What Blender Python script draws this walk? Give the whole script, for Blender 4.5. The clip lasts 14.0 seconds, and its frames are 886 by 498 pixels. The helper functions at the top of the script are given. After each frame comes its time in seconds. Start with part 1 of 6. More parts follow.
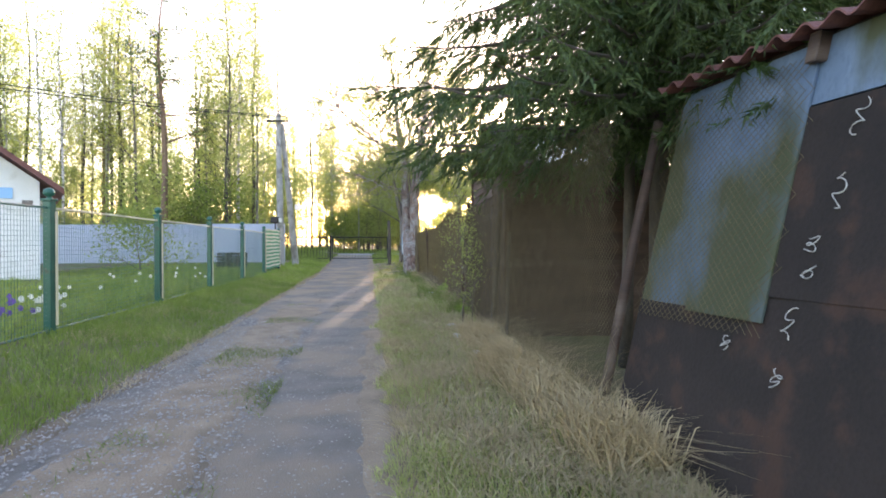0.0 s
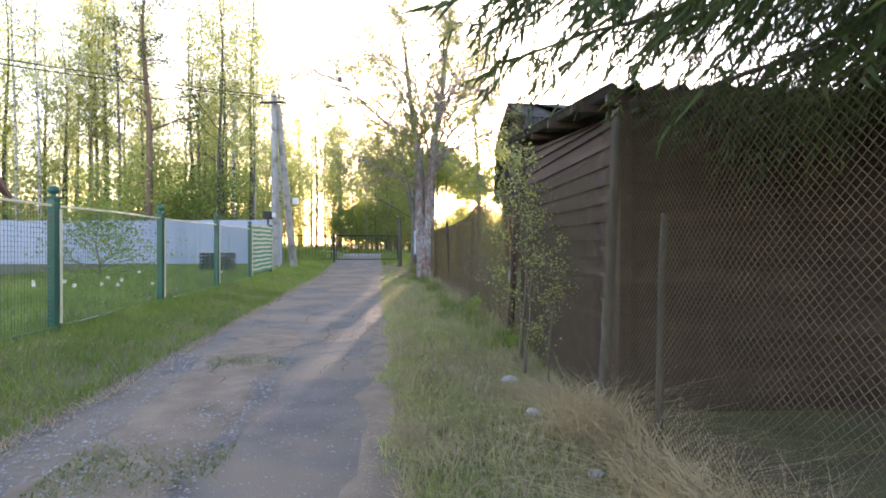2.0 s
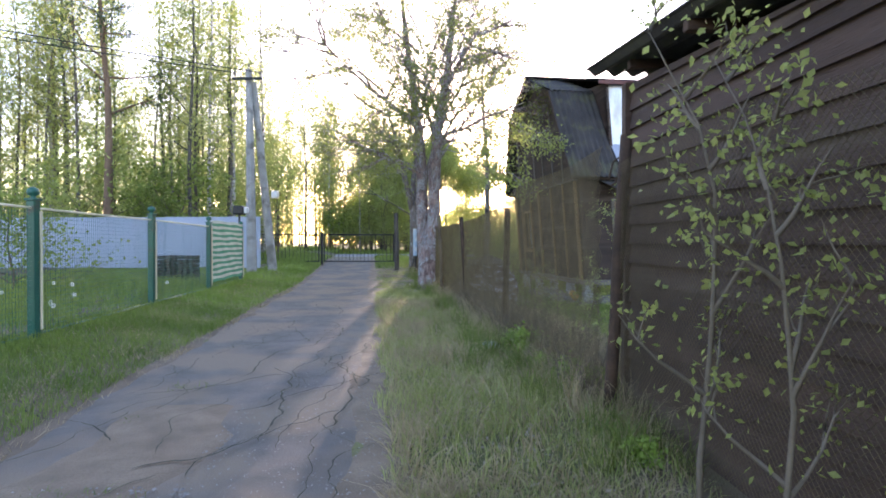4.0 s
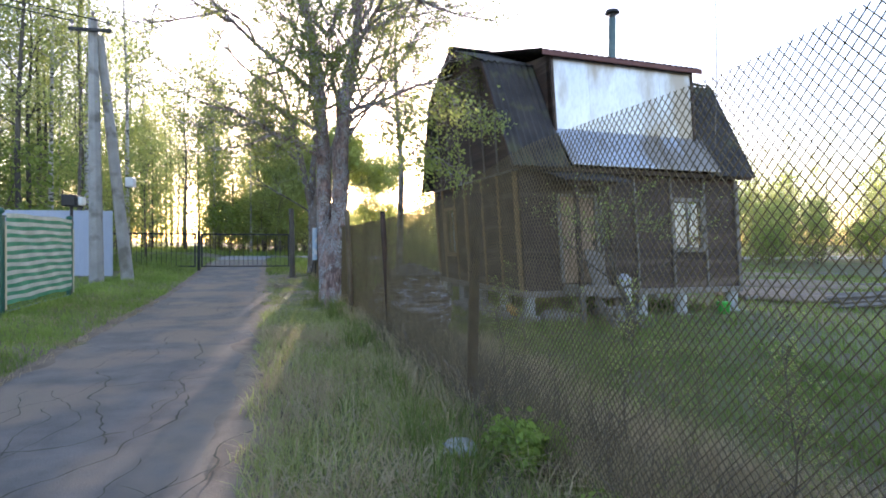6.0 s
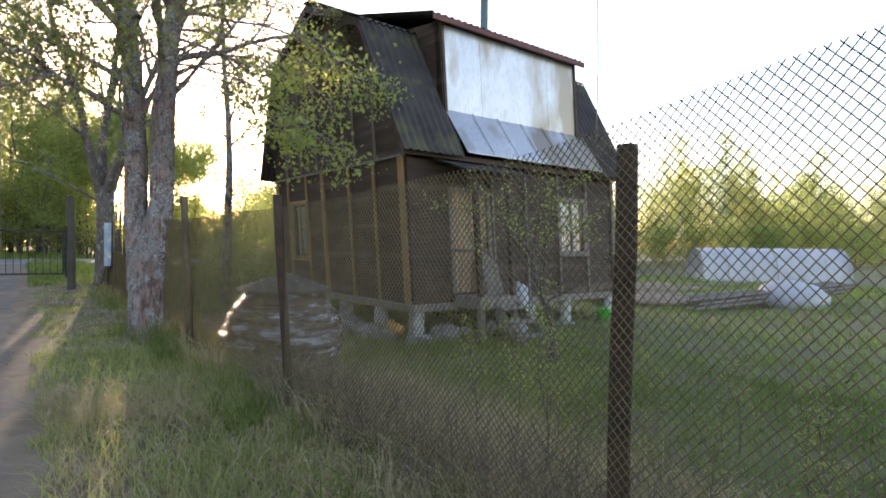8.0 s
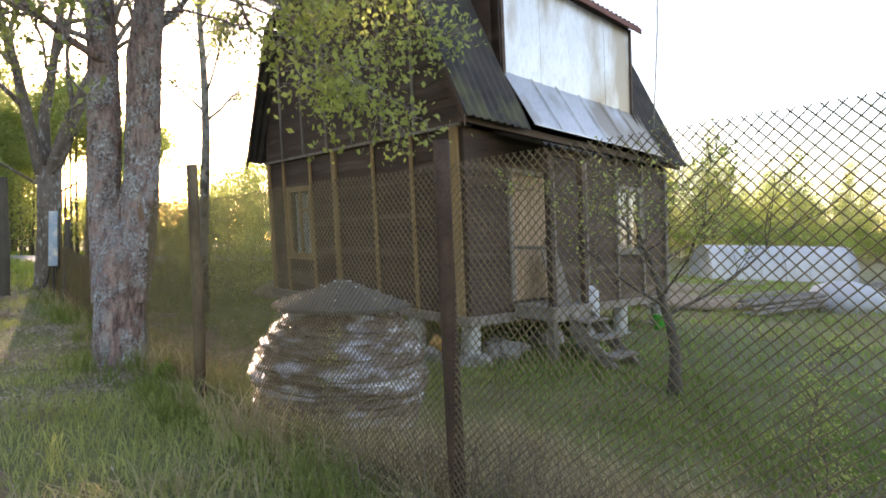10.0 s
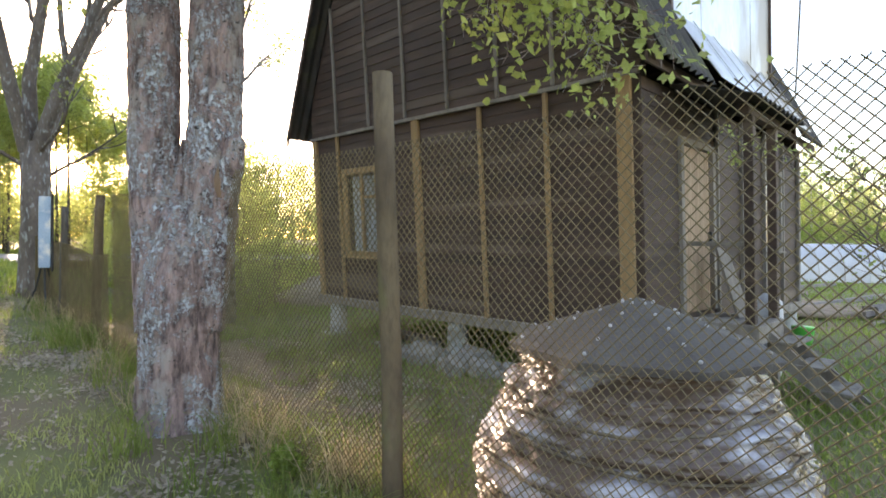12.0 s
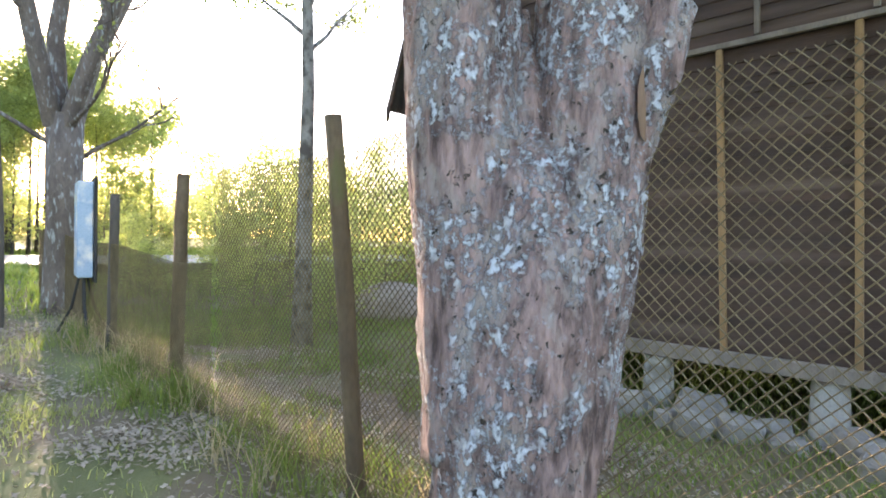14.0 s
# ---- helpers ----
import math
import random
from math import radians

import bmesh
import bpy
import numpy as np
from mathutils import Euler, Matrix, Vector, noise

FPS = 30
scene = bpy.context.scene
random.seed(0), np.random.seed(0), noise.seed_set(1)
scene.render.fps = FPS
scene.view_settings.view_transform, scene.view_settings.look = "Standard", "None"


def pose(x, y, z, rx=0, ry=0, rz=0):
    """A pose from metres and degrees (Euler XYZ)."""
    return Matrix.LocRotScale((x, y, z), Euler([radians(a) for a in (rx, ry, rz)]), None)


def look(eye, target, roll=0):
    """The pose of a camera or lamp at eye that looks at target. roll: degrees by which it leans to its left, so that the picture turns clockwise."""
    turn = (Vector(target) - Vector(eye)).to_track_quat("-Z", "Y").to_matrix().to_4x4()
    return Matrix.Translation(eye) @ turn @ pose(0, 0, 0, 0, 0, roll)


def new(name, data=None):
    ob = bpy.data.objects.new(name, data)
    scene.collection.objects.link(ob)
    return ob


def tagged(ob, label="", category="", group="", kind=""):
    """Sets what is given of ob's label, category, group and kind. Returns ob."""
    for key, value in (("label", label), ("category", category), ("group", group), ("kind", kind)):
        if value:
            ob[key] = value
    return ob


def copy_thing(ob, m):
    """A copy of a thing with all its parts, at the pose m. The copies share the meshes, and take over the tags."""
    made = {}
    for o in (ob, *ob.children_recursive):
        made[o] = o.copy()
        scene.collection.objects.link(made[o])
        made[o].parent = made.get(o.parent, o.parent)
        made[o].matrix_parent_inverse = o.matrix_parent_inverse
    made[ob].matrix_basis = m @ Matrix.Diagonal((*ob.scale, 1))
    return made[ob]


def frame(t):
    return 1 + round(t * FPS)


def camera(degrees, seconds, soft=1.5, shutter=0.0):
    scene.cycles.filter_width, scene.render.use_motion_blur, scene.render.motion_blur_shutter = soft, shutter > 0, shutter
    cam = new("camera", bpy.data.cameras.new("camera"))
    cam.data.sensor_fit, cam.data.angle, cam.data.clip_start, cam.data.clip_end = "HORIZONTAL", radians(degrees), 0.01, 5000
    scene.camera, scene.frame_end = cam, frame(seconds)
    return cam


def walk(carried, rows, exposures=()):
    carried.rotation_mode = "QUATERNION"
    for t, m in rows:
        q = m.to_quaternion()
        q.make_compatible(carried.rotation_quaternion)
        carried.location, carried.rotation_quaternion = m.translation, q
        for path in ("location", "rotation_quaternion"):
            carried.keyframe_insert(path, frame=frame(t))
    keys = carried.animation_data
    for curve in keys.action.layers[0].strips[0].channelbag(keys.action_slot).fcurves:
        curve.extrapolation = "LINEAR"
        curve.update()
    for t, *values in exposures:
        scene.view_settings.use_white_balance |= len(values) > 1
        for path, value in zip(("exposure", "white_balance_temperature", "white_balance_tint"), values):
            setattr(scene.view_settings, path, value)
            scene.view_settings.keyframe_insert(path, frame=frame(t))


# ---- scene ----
cam = camera(77.3, 14.0, soft=1.8)
METRES, EYE, TILT, LEAN, TURN = 20.0, 1.2, -0.5, 0.0, 0.0
ROWS = [
    (0.0, 0.0, 0.0, 0.0, 0.0, 0.0, -0.0),
    (0.5, -0.0039, 0.0426, -0.001, -0.17, -0.01, 0.02),
    (1.0, -0.0089, 0.0803, -0.0011, 0.36, 0.01, -0.08),
    (1.5, -0.0135, 0.1204, -0.0003, 0.48, 0.02, -0.05),
    (2.0, -0.0179, 0.1588, 0.0004, 0.96, -0.01, -0.16),
    (2.5, -0.0227, 0.2013, 0.0012, 0.78, -0.09, -0.1),
    (5.0, -0.0415, 0.3899, 0.0058, -0.49, -0.13, -0.05),
    (5.5, -0.0416, 0.4294, 0.0072, -3.55, -0.22, 0.05),
    (6.0, -0.0459, 0.4617, 0.009, -9.78, -0.14, -0.15),
    (6.5, -0.0523, 0.4973, 0.0104, -17.32, -0.12, -0.29),
    (7.0, -0.0626, 0.5248, 0.013, -22.06, -0.03, -0.5),
    (7.5, -0.0694, 0.5586, 0.0113, -26.23, 0.08, -0.44),
    (10.0, -0.0862, 0.7187, 0.0104, -34.3, -0.27, -0.56),
    (10.5, -0.0892, 0.7529, 0.0084, -34.29, -0.21, -0.54),
    (11.0, -0.0939, 0.7838, 0.0088, -34.63, -0.28, -0.6),
    (11.5, -0.0959, 0.8207, 0.0071, -36.33, -0.3, -0.6),
    (12.0, -0.0995, 0.8549, 0.0078, -36.27, -0.38, -0.61),
    (12.5, -0.1017, 0.8914, 0.0069, -36.34, -0.4, -0.51),
    (13.0, -0.1065, 0.9241, 0.0069, -36.04, -0.4, -0.59),
    (13.5, -0.1104, 0.9594, 0.0066, -36.49, -0.37, -0.66),
    (14.0, -0.1162, 0.9904, 0.0081, -36.5, -0.39, -0.66),
]
walk(cam, [(t, pose(0, 0, EYE, TILT, LEAN, TURN) @ pose(METRES * x, METRES * y, METRES * z, 90 + pitch, roll, yaw)) for t, x, y, z, yaw, pitch, roll in ROWS], [(0.0, 3.08, 7100, 31), (2.5, 2.97, 6900, 34), (5.0, 2.68, 6150, 31), (7.5, 2.45, 6900, 30), (10.0, 2.74, 7800, 30), (12.0, 3.06, 7500, 28), (13.0, 3.4, 7500, 27), (14.0, 3.48, 6900, 27)])


# ---- light ----
SUN_UP = 7.5
world = bpy.data.worlds.new("sky")
scene.world = world
world.use_nodes = True
wn = world.node_tree
sky = wn.nodes.new("ShaderNodeTexSky")
sky.sky_type = "NISHITA"
sky.sun_disc = False
sky.sun_elevation = radians(SUN_UP)
sky.sun_rotation = 0.0
sky.air_density, sky.dust_density, sky.ozone_density = 1.0, 1.1, 1.5
wn.links.new(sky.outputs[0], wn.nodes["Background"].inputs[0])
wn.nodes["Background"].inputs[1].default_value = 0.15
sun_data = bpy.data.lights.new("sun", "SUN")
sun_data.energy, sun_data.angle, sun_data.color = 2.3, radians(0.6), (1.0, 0.86, 0.66)
sun = new("sun", sun_data)
sun.matrix_world = look((0, 0, 0), (0, -math.cos(radians(SUN_UP)), -math.sin(radians(SUN_UP))))


# ---- materials ----
def shader(name, low, high, scale=4.0, rough=0.8, metal=0.0, bump=0.3, fine=60.0, stain=None, stain_scale=1.5, stain_amount=0.5,
           stretch=(1, 1, 1), vary=0.0, through_light=0.0, spread=0.5):
    """Two noises mix low and high; a third lays stains with edges of their own; a fine one gives relief."""
    m = bpy.data.materials.new(name)
    m.use_nodes = True
    nt = m.node_tree
    n, ln = nt.nodes, nt.links
    b = n["Principled BSDF"]
    co = n.new("ShaderNodeTexCoord")
    mp = n.new("ShaderNodeMapping")
    mp.inputs["Scale"].default_value = stretch
    ln.new(co.outputs["Object"], mp.inputs[0])

    def noise_at(s, detail=6):
        t = n.new("ShaderNodeTexNoise")
        t.inputs["Scale"].default_value, t.inputs["Detail"].default_value = s, detail
        ln.new(mp.outputs[0], t.inputs["Vector"])
        return t.outputs["Fac"]

    def ramp(src, a, c):
        r = n.new("ShaderNodeMapRange")
        r.inputs[1].default_value, r.inputs[2].default_value = a, c
        ln.new(src, r.inputs[0])
        return r.outputs[0]

    def mix(fac, a, c):
        x = n.new("ShaderNodeMix")
        x.data_type = "RGBA"
        for sock, val in ((x.inputs[0], fac), (x.inputs[6], a), (x.inputs[7], c)):
            if isinstance(val, (tuple, float, int)):
                sock.default_value = (*val, 1) if isinstance(val, tuple) else val
            else:
                ln.new(val, sock)
        return x.outputs[2]

    col = mix(ramp(noise_at(scale), 0.5 - spread / 2, 0.5 + spread / 2), low, high)
    grain = noise_at(fine, 3)
    mid = tuple(a * 0.75 for a in low)
    g = n.new("ShaderNodeMath")
    g.operation = "MULTIPLY"
    g.inputs[1].default_value = 0.45
    ln.new(ramp(grain, 0.45, 0.75), g.inputs[0])
    col = mix(g.outputs[0], col, mid)
    if stain:
        st = ramp(noise_at(stain_scale, 8), 0.62 - stain_amount * 0.3, 0.72 - stain_amount * 0.25)
        col = mix(st, col, stain)
    if vary:
        info = n.new("ShaderNodeObjectInfo")
        geo = n.new("ShaderNodeNewGeometry")
        add = n.new("ShaderNodeMath")
        add.operation = "ADD"
        ln.new(info.outputs["Random"], add.inputs[0])
        ln.new(geo.outputs["Random Per Island"], add.inputs[1])
        hsv = n.new("ShaderNodeHueSaturation")
        r = n.new("ShaderNodeMapRange")
        r.inputs[2].default_value, r.inputs[3].default_value, r.inputs[4].default_value = 2.0, 1 - vary, 1 + vary
        ln.new(add.outputs[0], r.inputs[0])
        ln.new(r.outputs[0], hsv.inputs["Value"])
        ln.new(col, hsv.inputs["Color"])
        col = hsv.outputs[0]
    ln.new(col, b.inputs["Base Color"])
    b.inputs["Roughness"].default_value, b.inputs["Metallic"].default_value = rough, metal
    if bump:
        bp = n.new("ShaderNodeBump")
        bp.inputs["Strength"].default_value, bp.inputs["Distance"].default_value = bump, 0.01
        ln.new(grain, bp.inputs["Height"])
        ln.new(bp.outputs[0], b.inputs["Normal"])
    if through_light:
        tr = n.new("ShaderNodeBsdfTranslucent")
        ln.new(col, tr.inputs[0])
        ms = n.new("ShaderNodeMixShader")
        ms.inputs[0].default_value = through_light
        ln.new(b.outputs[0], ms.inputs[1])
        ln.new(tr.outputs[0], ms.inputs[2])
        ln.new(ms.outputs[0], n["Material Output"].inputs[0])
    return m


M_SOIL = shader("grassy_soil", (0.1, 0.115, 0.04), (0.2, 0.205, 0.08), 1.6, 0.95, bump=0.6, fine=70, stain=(0.17, 0.135, 0.085), stain_scale=0.9, stain_amount=0.5)
M_ASPHALT = shader("worn_asphalt", (0.125, 0.115, 0.1), (0.222, 0.202, 0.174), 3.2, 0.9, bump=1.0, fine=120, stain=(0.25, 0.2, 0.145), stain_scale=0.95, stain_amount=0.62)
M_MAINROAD = shader("far_asphalt", (0.2, 0.2, 0.2), (0.28, 0.28, 0.27), 0.6, 0.6, bump=0.2)
M_GRIT = shader("gravel_and_dirt", (0.15, 0.112, 0.075), (0.29, 0.225, 0.155), 3.5, 0.95, bump=0.9, fine=90, vary=0.35)
M_PEBBLE = shader("grey_gravel", (0.22, 0.205, 0.185), (0.42, 0.4, 0.365), 9, 0.9, bump=0, vary=0.4)
M_CRACK = shader("crack_dirt", (0.04, 0.038, 0.026), (0.085, 0.085, 0.045), 5, 0.95)
M_GRASS = shader("grass_blades", (0.135, 0.22, 0.038), (0.29, 0.35, 0.085), 1.2, 0.6, bump=0, vary=0.5, through_light=0.45)
M_LUSH = shader("lush_grass", (0.17, 0.28, 0.042), (0.35, 0.45, 0.1), 1.2, 0.6, bump=0, vary=0.5, through_light=0.45)
# Pale mown grass, its base raised further to stand in for low-sun glow.
M_VERGE = shader("sunlit_mown_verge_grass", (0.27, 0.315, 0.095), (0.47, 0.49, 0.19), 1.5, 0.65, bump=0, vary=0.45, through_light=0.45)
M_DRY = shader("dry_grass", (0.4, 0.31, 0.17), (0.6, 0.49, 0.3), 2.0, 0.7, bump=0, vary=0.3, through_light=0.3)
M_LEAF = shader("spring_leaves", (0.3, 0.375, 0.1), (0.5, 0.53, 0.19), 0.6, 0.5, bump=0, vary=0.35, through_light=0.7)
M_LEAF_DARK = shader("bush_leaves", (0.2, 0.3, 0.06), (0.36, 0.42, 0.11), 0.7, 0.5, bump=0, vary=0.35, through_light=0.65)
M_NEEDLE = shader("spruce_needles", (0.05, 0.1, 0.03), (0.13, 0.19, 0.05), 1.2, 0.55, bump=0, vary=0.45, through_light=0.35)
M_PINE = shader("pine_needles", (0.04, 0.075, 0.025), (0.09, 0.13, 0.05), 1.0, 0.6, bump=0, vary=0.3, through_light=0.2)
M_BARK = shader("grey_bark", (0.1, 0.08, 0.065), (0.22, 0.18, 0.15), 9, 0.95, bump=1.0, fine=45, stain=(0.34, 0.36, 0.34), stain_scale=22, stain_amount=0.22, stretch=(1, 1, 0.35))
def alder_bark():
    """Pinkish brown bark, fissured upwards, with small crusts of pale lichen and dark pits."""
    m = bpy.data.materials.new("old_alder_bark")
    m.use_nodes = True
    n, ln = m.node_tree.nodes, m.node_tree.links
    b = n["Principled BSDF"]
    b.inputs["Roughness"].default_value = 0.95
    co = n.new("ShaderNodeTexCoord")

    def field(scale, stretch, detail=8, rough=0.65):
        mp = n.new("ShaderNodeMapping")
        mp.inputs["Scale"].default_value = (1, 1, stretch)
        ln.new(co.outputs["Object"], mp.inputs[0])
        t = n.new("ShaderNodeTexNoise")
        t.inputs["Scale"].default_value, t.inputs["Detail"].default_value, t.inputs["Roughness"].default_value = scale, detail, rough
        ln.new(mp.outputs[0], t.inputs["Vector"])
        return t.outputs["Fac"]

    def step(src, lo, hi):
        r = n.new("ShaderNodeMapRange")
        r.inputs[1].default_value, r.inputs[2].default_value = lo, hi
        ln.new(src, r.inputs[0])
        return r.outputs[0]

    def blend(fac, one, two):
        x = n.new("ShaderNodeMix")
        x.data_type = "RGBA"
        ln.new(fac, x.inputs[0])
        for sock, val in ((x.inputs[6], one), (x.inputs[7], two)):
            if isinstance(val, tuple):
                sock.default_value = (*val, 1)
            else:
                ln.new(val, sock)
        return x.outputs[2]

    def times(p, q):
        x = n.new("ShaderNodeMath")
        x.operation = "MULTIPLY"
        ln.new(p, x.inputs[0])
        ln.new(q, x.inputs[1])
        return x.outputs[0]
    fissure = field(26, 0.22)
    col = blend(step(fissure, 0.36, 0.64), (0.08, 0.054, 0.05), (0.43, 0.3, 0.275))
    col = blend(step(field(9, 0.6), 0.5, 0.62), col, (0.36, 0.31, 0.285))
    crust = times(step(field(40, 0.8, 10, 0.75), 0.49, 0.545), step(field(4.0, 0.7, 4), 0.47, 0.55))
    col = blend(crust, col, (0.62, 0.66, 0.71))
    col = blend(times(step(field(60, 1.0, 6, 0.7), 0.55, 0.6), step(field(4, 1.0, 3), 0.5, 0.62)), col, (0.42, 0.46, 0.5))
    col = blend(step(field(34, 0.9, 4), 0.62, 0.66), col, (0.045, 0.038, 0.03))
    ln.new(col, b.inputs["Base Color"])
    h = n.new("ShaderNodeMath")
    h.operation = "MULTIPLY_ADD"
    h.inputs[1].default_value = 0.5
    ln.new(crust, h.inputs[0])
    ln.new(fissure, h.inputs[2])
    bp = n.new("ShaderNodeBump")
    bp.inputs["Strength"].default_value, bp.inputs["Distance"].default_value = 1.0, 0.032
    ln.new(h.outputs[0], bp.inputs["Height"])
    ln.new(bp.outputs[0], b.inputs["Normal"])
    return m


M_ALDER = alder_bark()
M_BARK_DARK = shader("dark_bark", (0.07, 0.06, 0.05), (0.15, 0.13, 0.105), 6, 0.95, bump=0.8, fine=40, stretch=(1, 1, 0.3))
M_BARK_PINE = shader("pine_bark", (0.16, 0.1, 0.065), (0.3, 0.19, 0.12), 4, 0.95, bump=0.8, fine=40, stretch=(1, 1, 0.3))
M_BIRCH = shader("birch_bark", (0.4, 0.38, 0.35), (0.62, 0.6, 0.56), 3, 0.8, bump=0.4, stain=(0.06, 0.05, 0.045), stain_scale=5, stain_amount=0.4, stretch=(1, 1, 2.5))
M_GREYBIRCH = shader("old_birch_bark", (0.2, 0.19, 0.16), (0.4, 0.385, 0.34), 5, 0.9, bump=0.6, stain=(0.1, 0.09, 0.075), stain_scale=7, stain_amount=0.45, stretch=(1, 1, 0.8))
M_TWIG = shader("twigs", (0.12, 0.095, 0.07), (0.22, 0.18, 0.13), 5, 0.9, bump=0.3)
M_PLANK = shader("dark_brown_planks", (0.04, 0.025, 0.019), (0.09, 0.053, 0.039), 3, 0.7, bump=0.5, fine=50, stretch=(0.25, 0.25, 3), vary=0.35, stain=(0.12, 0.085, 0.065), stain_scale=1.4, stain_amount=0.25)
M_PLANK_SHED = shader("brown_shed_planks", (0.048, 0.027, 0.019), (0.105, 0.061, 0.043), 3, 0.75, bump=0.6, fine=50, stretch=(0.25, 0.25, 3), vary=0.35, stain=(0.12, 0.085, 0.062), stain_scale=1.2, stain_amount=0.25)
M_BATTEN = shader("ochre_timber", (0.26, 0.16, 0.075), (0.42, 0.27, 0.13), 4, 0.65, bump=0.4, stretch=(3, 3, 0.4), vary=0.2)
M_DOOR = shader("bare_board_door", (0.3, 0.19, 0.12), (0.47, 0.33, 0.22), 3, 0.65, bump=0.4, stretch=(4, 4, 0.4), vary=0.2)
M_GREYWOOD = shader("weathered_wood", (0.15, 0.13, 0.11), (0.3, 0.265, 0.23), 4, 0.85, bump=0.5, stretch=(2, 2, 0.5), vary=0.25)
M_SLATE = shader("fibre_cement_roofing", (0.035, 0.032, 0.033), (0.085, 0.075, 0.07), 2.5, 0.85, bump=0.5, stain=(0.1, 0.1, 0.06), stain_scale=2, stain_amount=0.3)
M_REDROOF = shader("maroon_roof_sheet", (0.13, 0.045, 0.04), (0.22, 0.09, 0.075), 3, 0.7, bump=0.4)
M_ZINC = shader("galvanised_sheet", (0.5, 0.52, 0.54), (0.7, 0.71, 0.72), 1.6, 0.38, 0.75, bump=0.08, fine=20, stain=(0.36, 0.31, 0.25), stain_scale=1.1, stain_amount=0.5, stretch=(1, 1, 0.4))
M_BLUEZINC = shader("pale_blue_sheet", (0.075, 0.13, 0.2), (0.18, 0.26, 0.35), 3.5, 0.6, 0.15, bump=0.25, fine=40, stain=(0.06, 0.072, 0.032), stain_scale=1.7, stain_amount=0.66, stretch=(1, 1, 0.45))
M_RUSTSHEET = shader("dark_rusty_sheet", (0.014, 0.0105, 0.0095), (0.034, 0.024, 0.02), 2.5, 0.9, 0.0, bump=0.4, fine=50, stain=(0.05, 0.026, 0.018), stain_scale=5, stain_amount=0.3)
M_CHALK = shader("white_chalk", (0.2, 0.19, 0.18), (0.62, 0.62, 0.6), 40, 0.95)
M_RUSTPOST = shader("rusty_post", (0.042, 0.028, 0.02), (0.11, 0.064, 0.04), 9, 0.85, 0.2, bump=0.6, fine=60)
M_MOSSPOST = shader("mossy_post", (0.08, 0.055, 0.034), (0.19, 0.14, 0.08), 7, 0.9, bump=0.8, fine=50, stain=(0.13, 0.125, 0.05), stain_scale=6, stain_amount=0.2, stretch=(1, 1, 0.4))
M_WIRE = shader("old_wire", (0.13, 0.098, 0.05), (0.24, 0.185, 0.095), 8, 0.75, 0.0, bump=0)
# Wire a tone darker, for the nets at the sheds.
M_WIRE_DARK = shader("darker_wire", (0.095, 0.074, 0.04), (0.18, 0.14, 0.075), 8, 0.8, 0.0, bump=0)
M_GREENPAINT = shader("green_paint", (0.008, 0.085, 0.06), (0.014, 0.13, 0.09), 3, 0.35, bump=0.1, stain=(0.06, 0.07, 0.05), stain_scale=5, stain_amount=0.15)
M_STRIP = shader("pale_band", (0.6, 0.55, 0.36), (0.78, 0.72, 0.52), 3, 0.6, bump=0.1)
M_BANNER = shader("green_shade_cloth", (0.02, 0.22, 0.11), (0.04, 0.32, 0.17), 3, 0.7, bump=0.2)
M_WHITEBAND = shader("white_cloth_band", (0.42, 0.5, 0.42), (0.6, 0.66, 0.56), 3, 0.7, bump=0.2)
M_PALESHEET = shader("pale_blue_fence_sheet", (0.38, 0.44, 0.54), (0.48, 0.54, 0.63), 0.8, 0.5, 0.0, bump=0.1, vary=0.06)
M_CONCRETE = shader("grey_concrete", (0.3, 0.29, 0.27), (0.45, 0.44, 0.41), 3, 0.9, bump=0.5, stain=(0.2, 0.19, 0.16), stain_scale=2, stain_amount=0.3)
M_WHITEWASH = shader("whitewashed_concrete", (0.38, 0.38, 0.36), (0.56, 0.56, 0.53), 4, 0.9, bump=0.4, stain=(0.24, 0.23, 0.2), stain_scale=4, stain_amount=0.4)
M_STONE = shader("rubble_stone", (0.2, 0.185, 0.165), (0.38, 0.36, 0.33), 5, 0.9, bump=0.7, vary=0.25)
M_WHITEPAINT = shader("white_paint", (0.7, 0.71, 0.68), (0.82, 0.82, 0.8), 2, 0.7, bump=0.1, stain=(0.55, 0.55, 0.5), stain_scale=1.2, stain_amount=0.2)
M_IRON = shader("dark_iron", (0.03, 0.03, 0.032), (0.06, 0.058, 0.055), 6, 0.55, 0.4, bump=0.2)
M_FILM = shader("white_plastic_film", (0.5, 0.52, 0.55), (0.7, 0.72, 0.75), 1.5, 0.4, bump=0.2, through_light=0.3)
M_PLASTIC = shader("dirty_wrapping_film", (0.3, 0.3, 0.35), (0.8, 0.83, 0.9), 7.0, 0.2, bump=0.9, fine=32, stain=(0.14, 0.098, 0.075), stain_scale=5.0, stain_amount=0.84, stretch=(0.75, 0.75, 2.2))
M_LID = shader("roofing_felt", (0.07, 0.062, 0.055), (0.14, 0.125, 0.11), 3, 0.8, bump=0.6, fine=90)
M_BLUE = shader("blue_plastic", (0.03, 0.16, 0.5), (0.06, 0.26, 0.65), 4, 0.4, bump=0.1)
M_GREENPLASTIC = shader("bright_green_plastic", (0.04, 0.45, 0.06), (0.08, 0.6, 0.1), 4, 0.4, bump=0.1)
M_OCHREPIPE = shader("orange_plastic", (0.5, 0.26, 0.06), (0.62, 0.34, 0.09), 4, 0.5, bump=0.1)
M_PETAL = shader("white_petals", (0.75, 0.75, 0.68), (0.85, 0.85, 0.8), 4, 0.6, bump=0, through_light=0.3)
M_PURPLE = shader("purple_petals", (0.12, 0.06, 0.3), (0.2, 0.1, 0.42), 4, 0.6, bump=0)
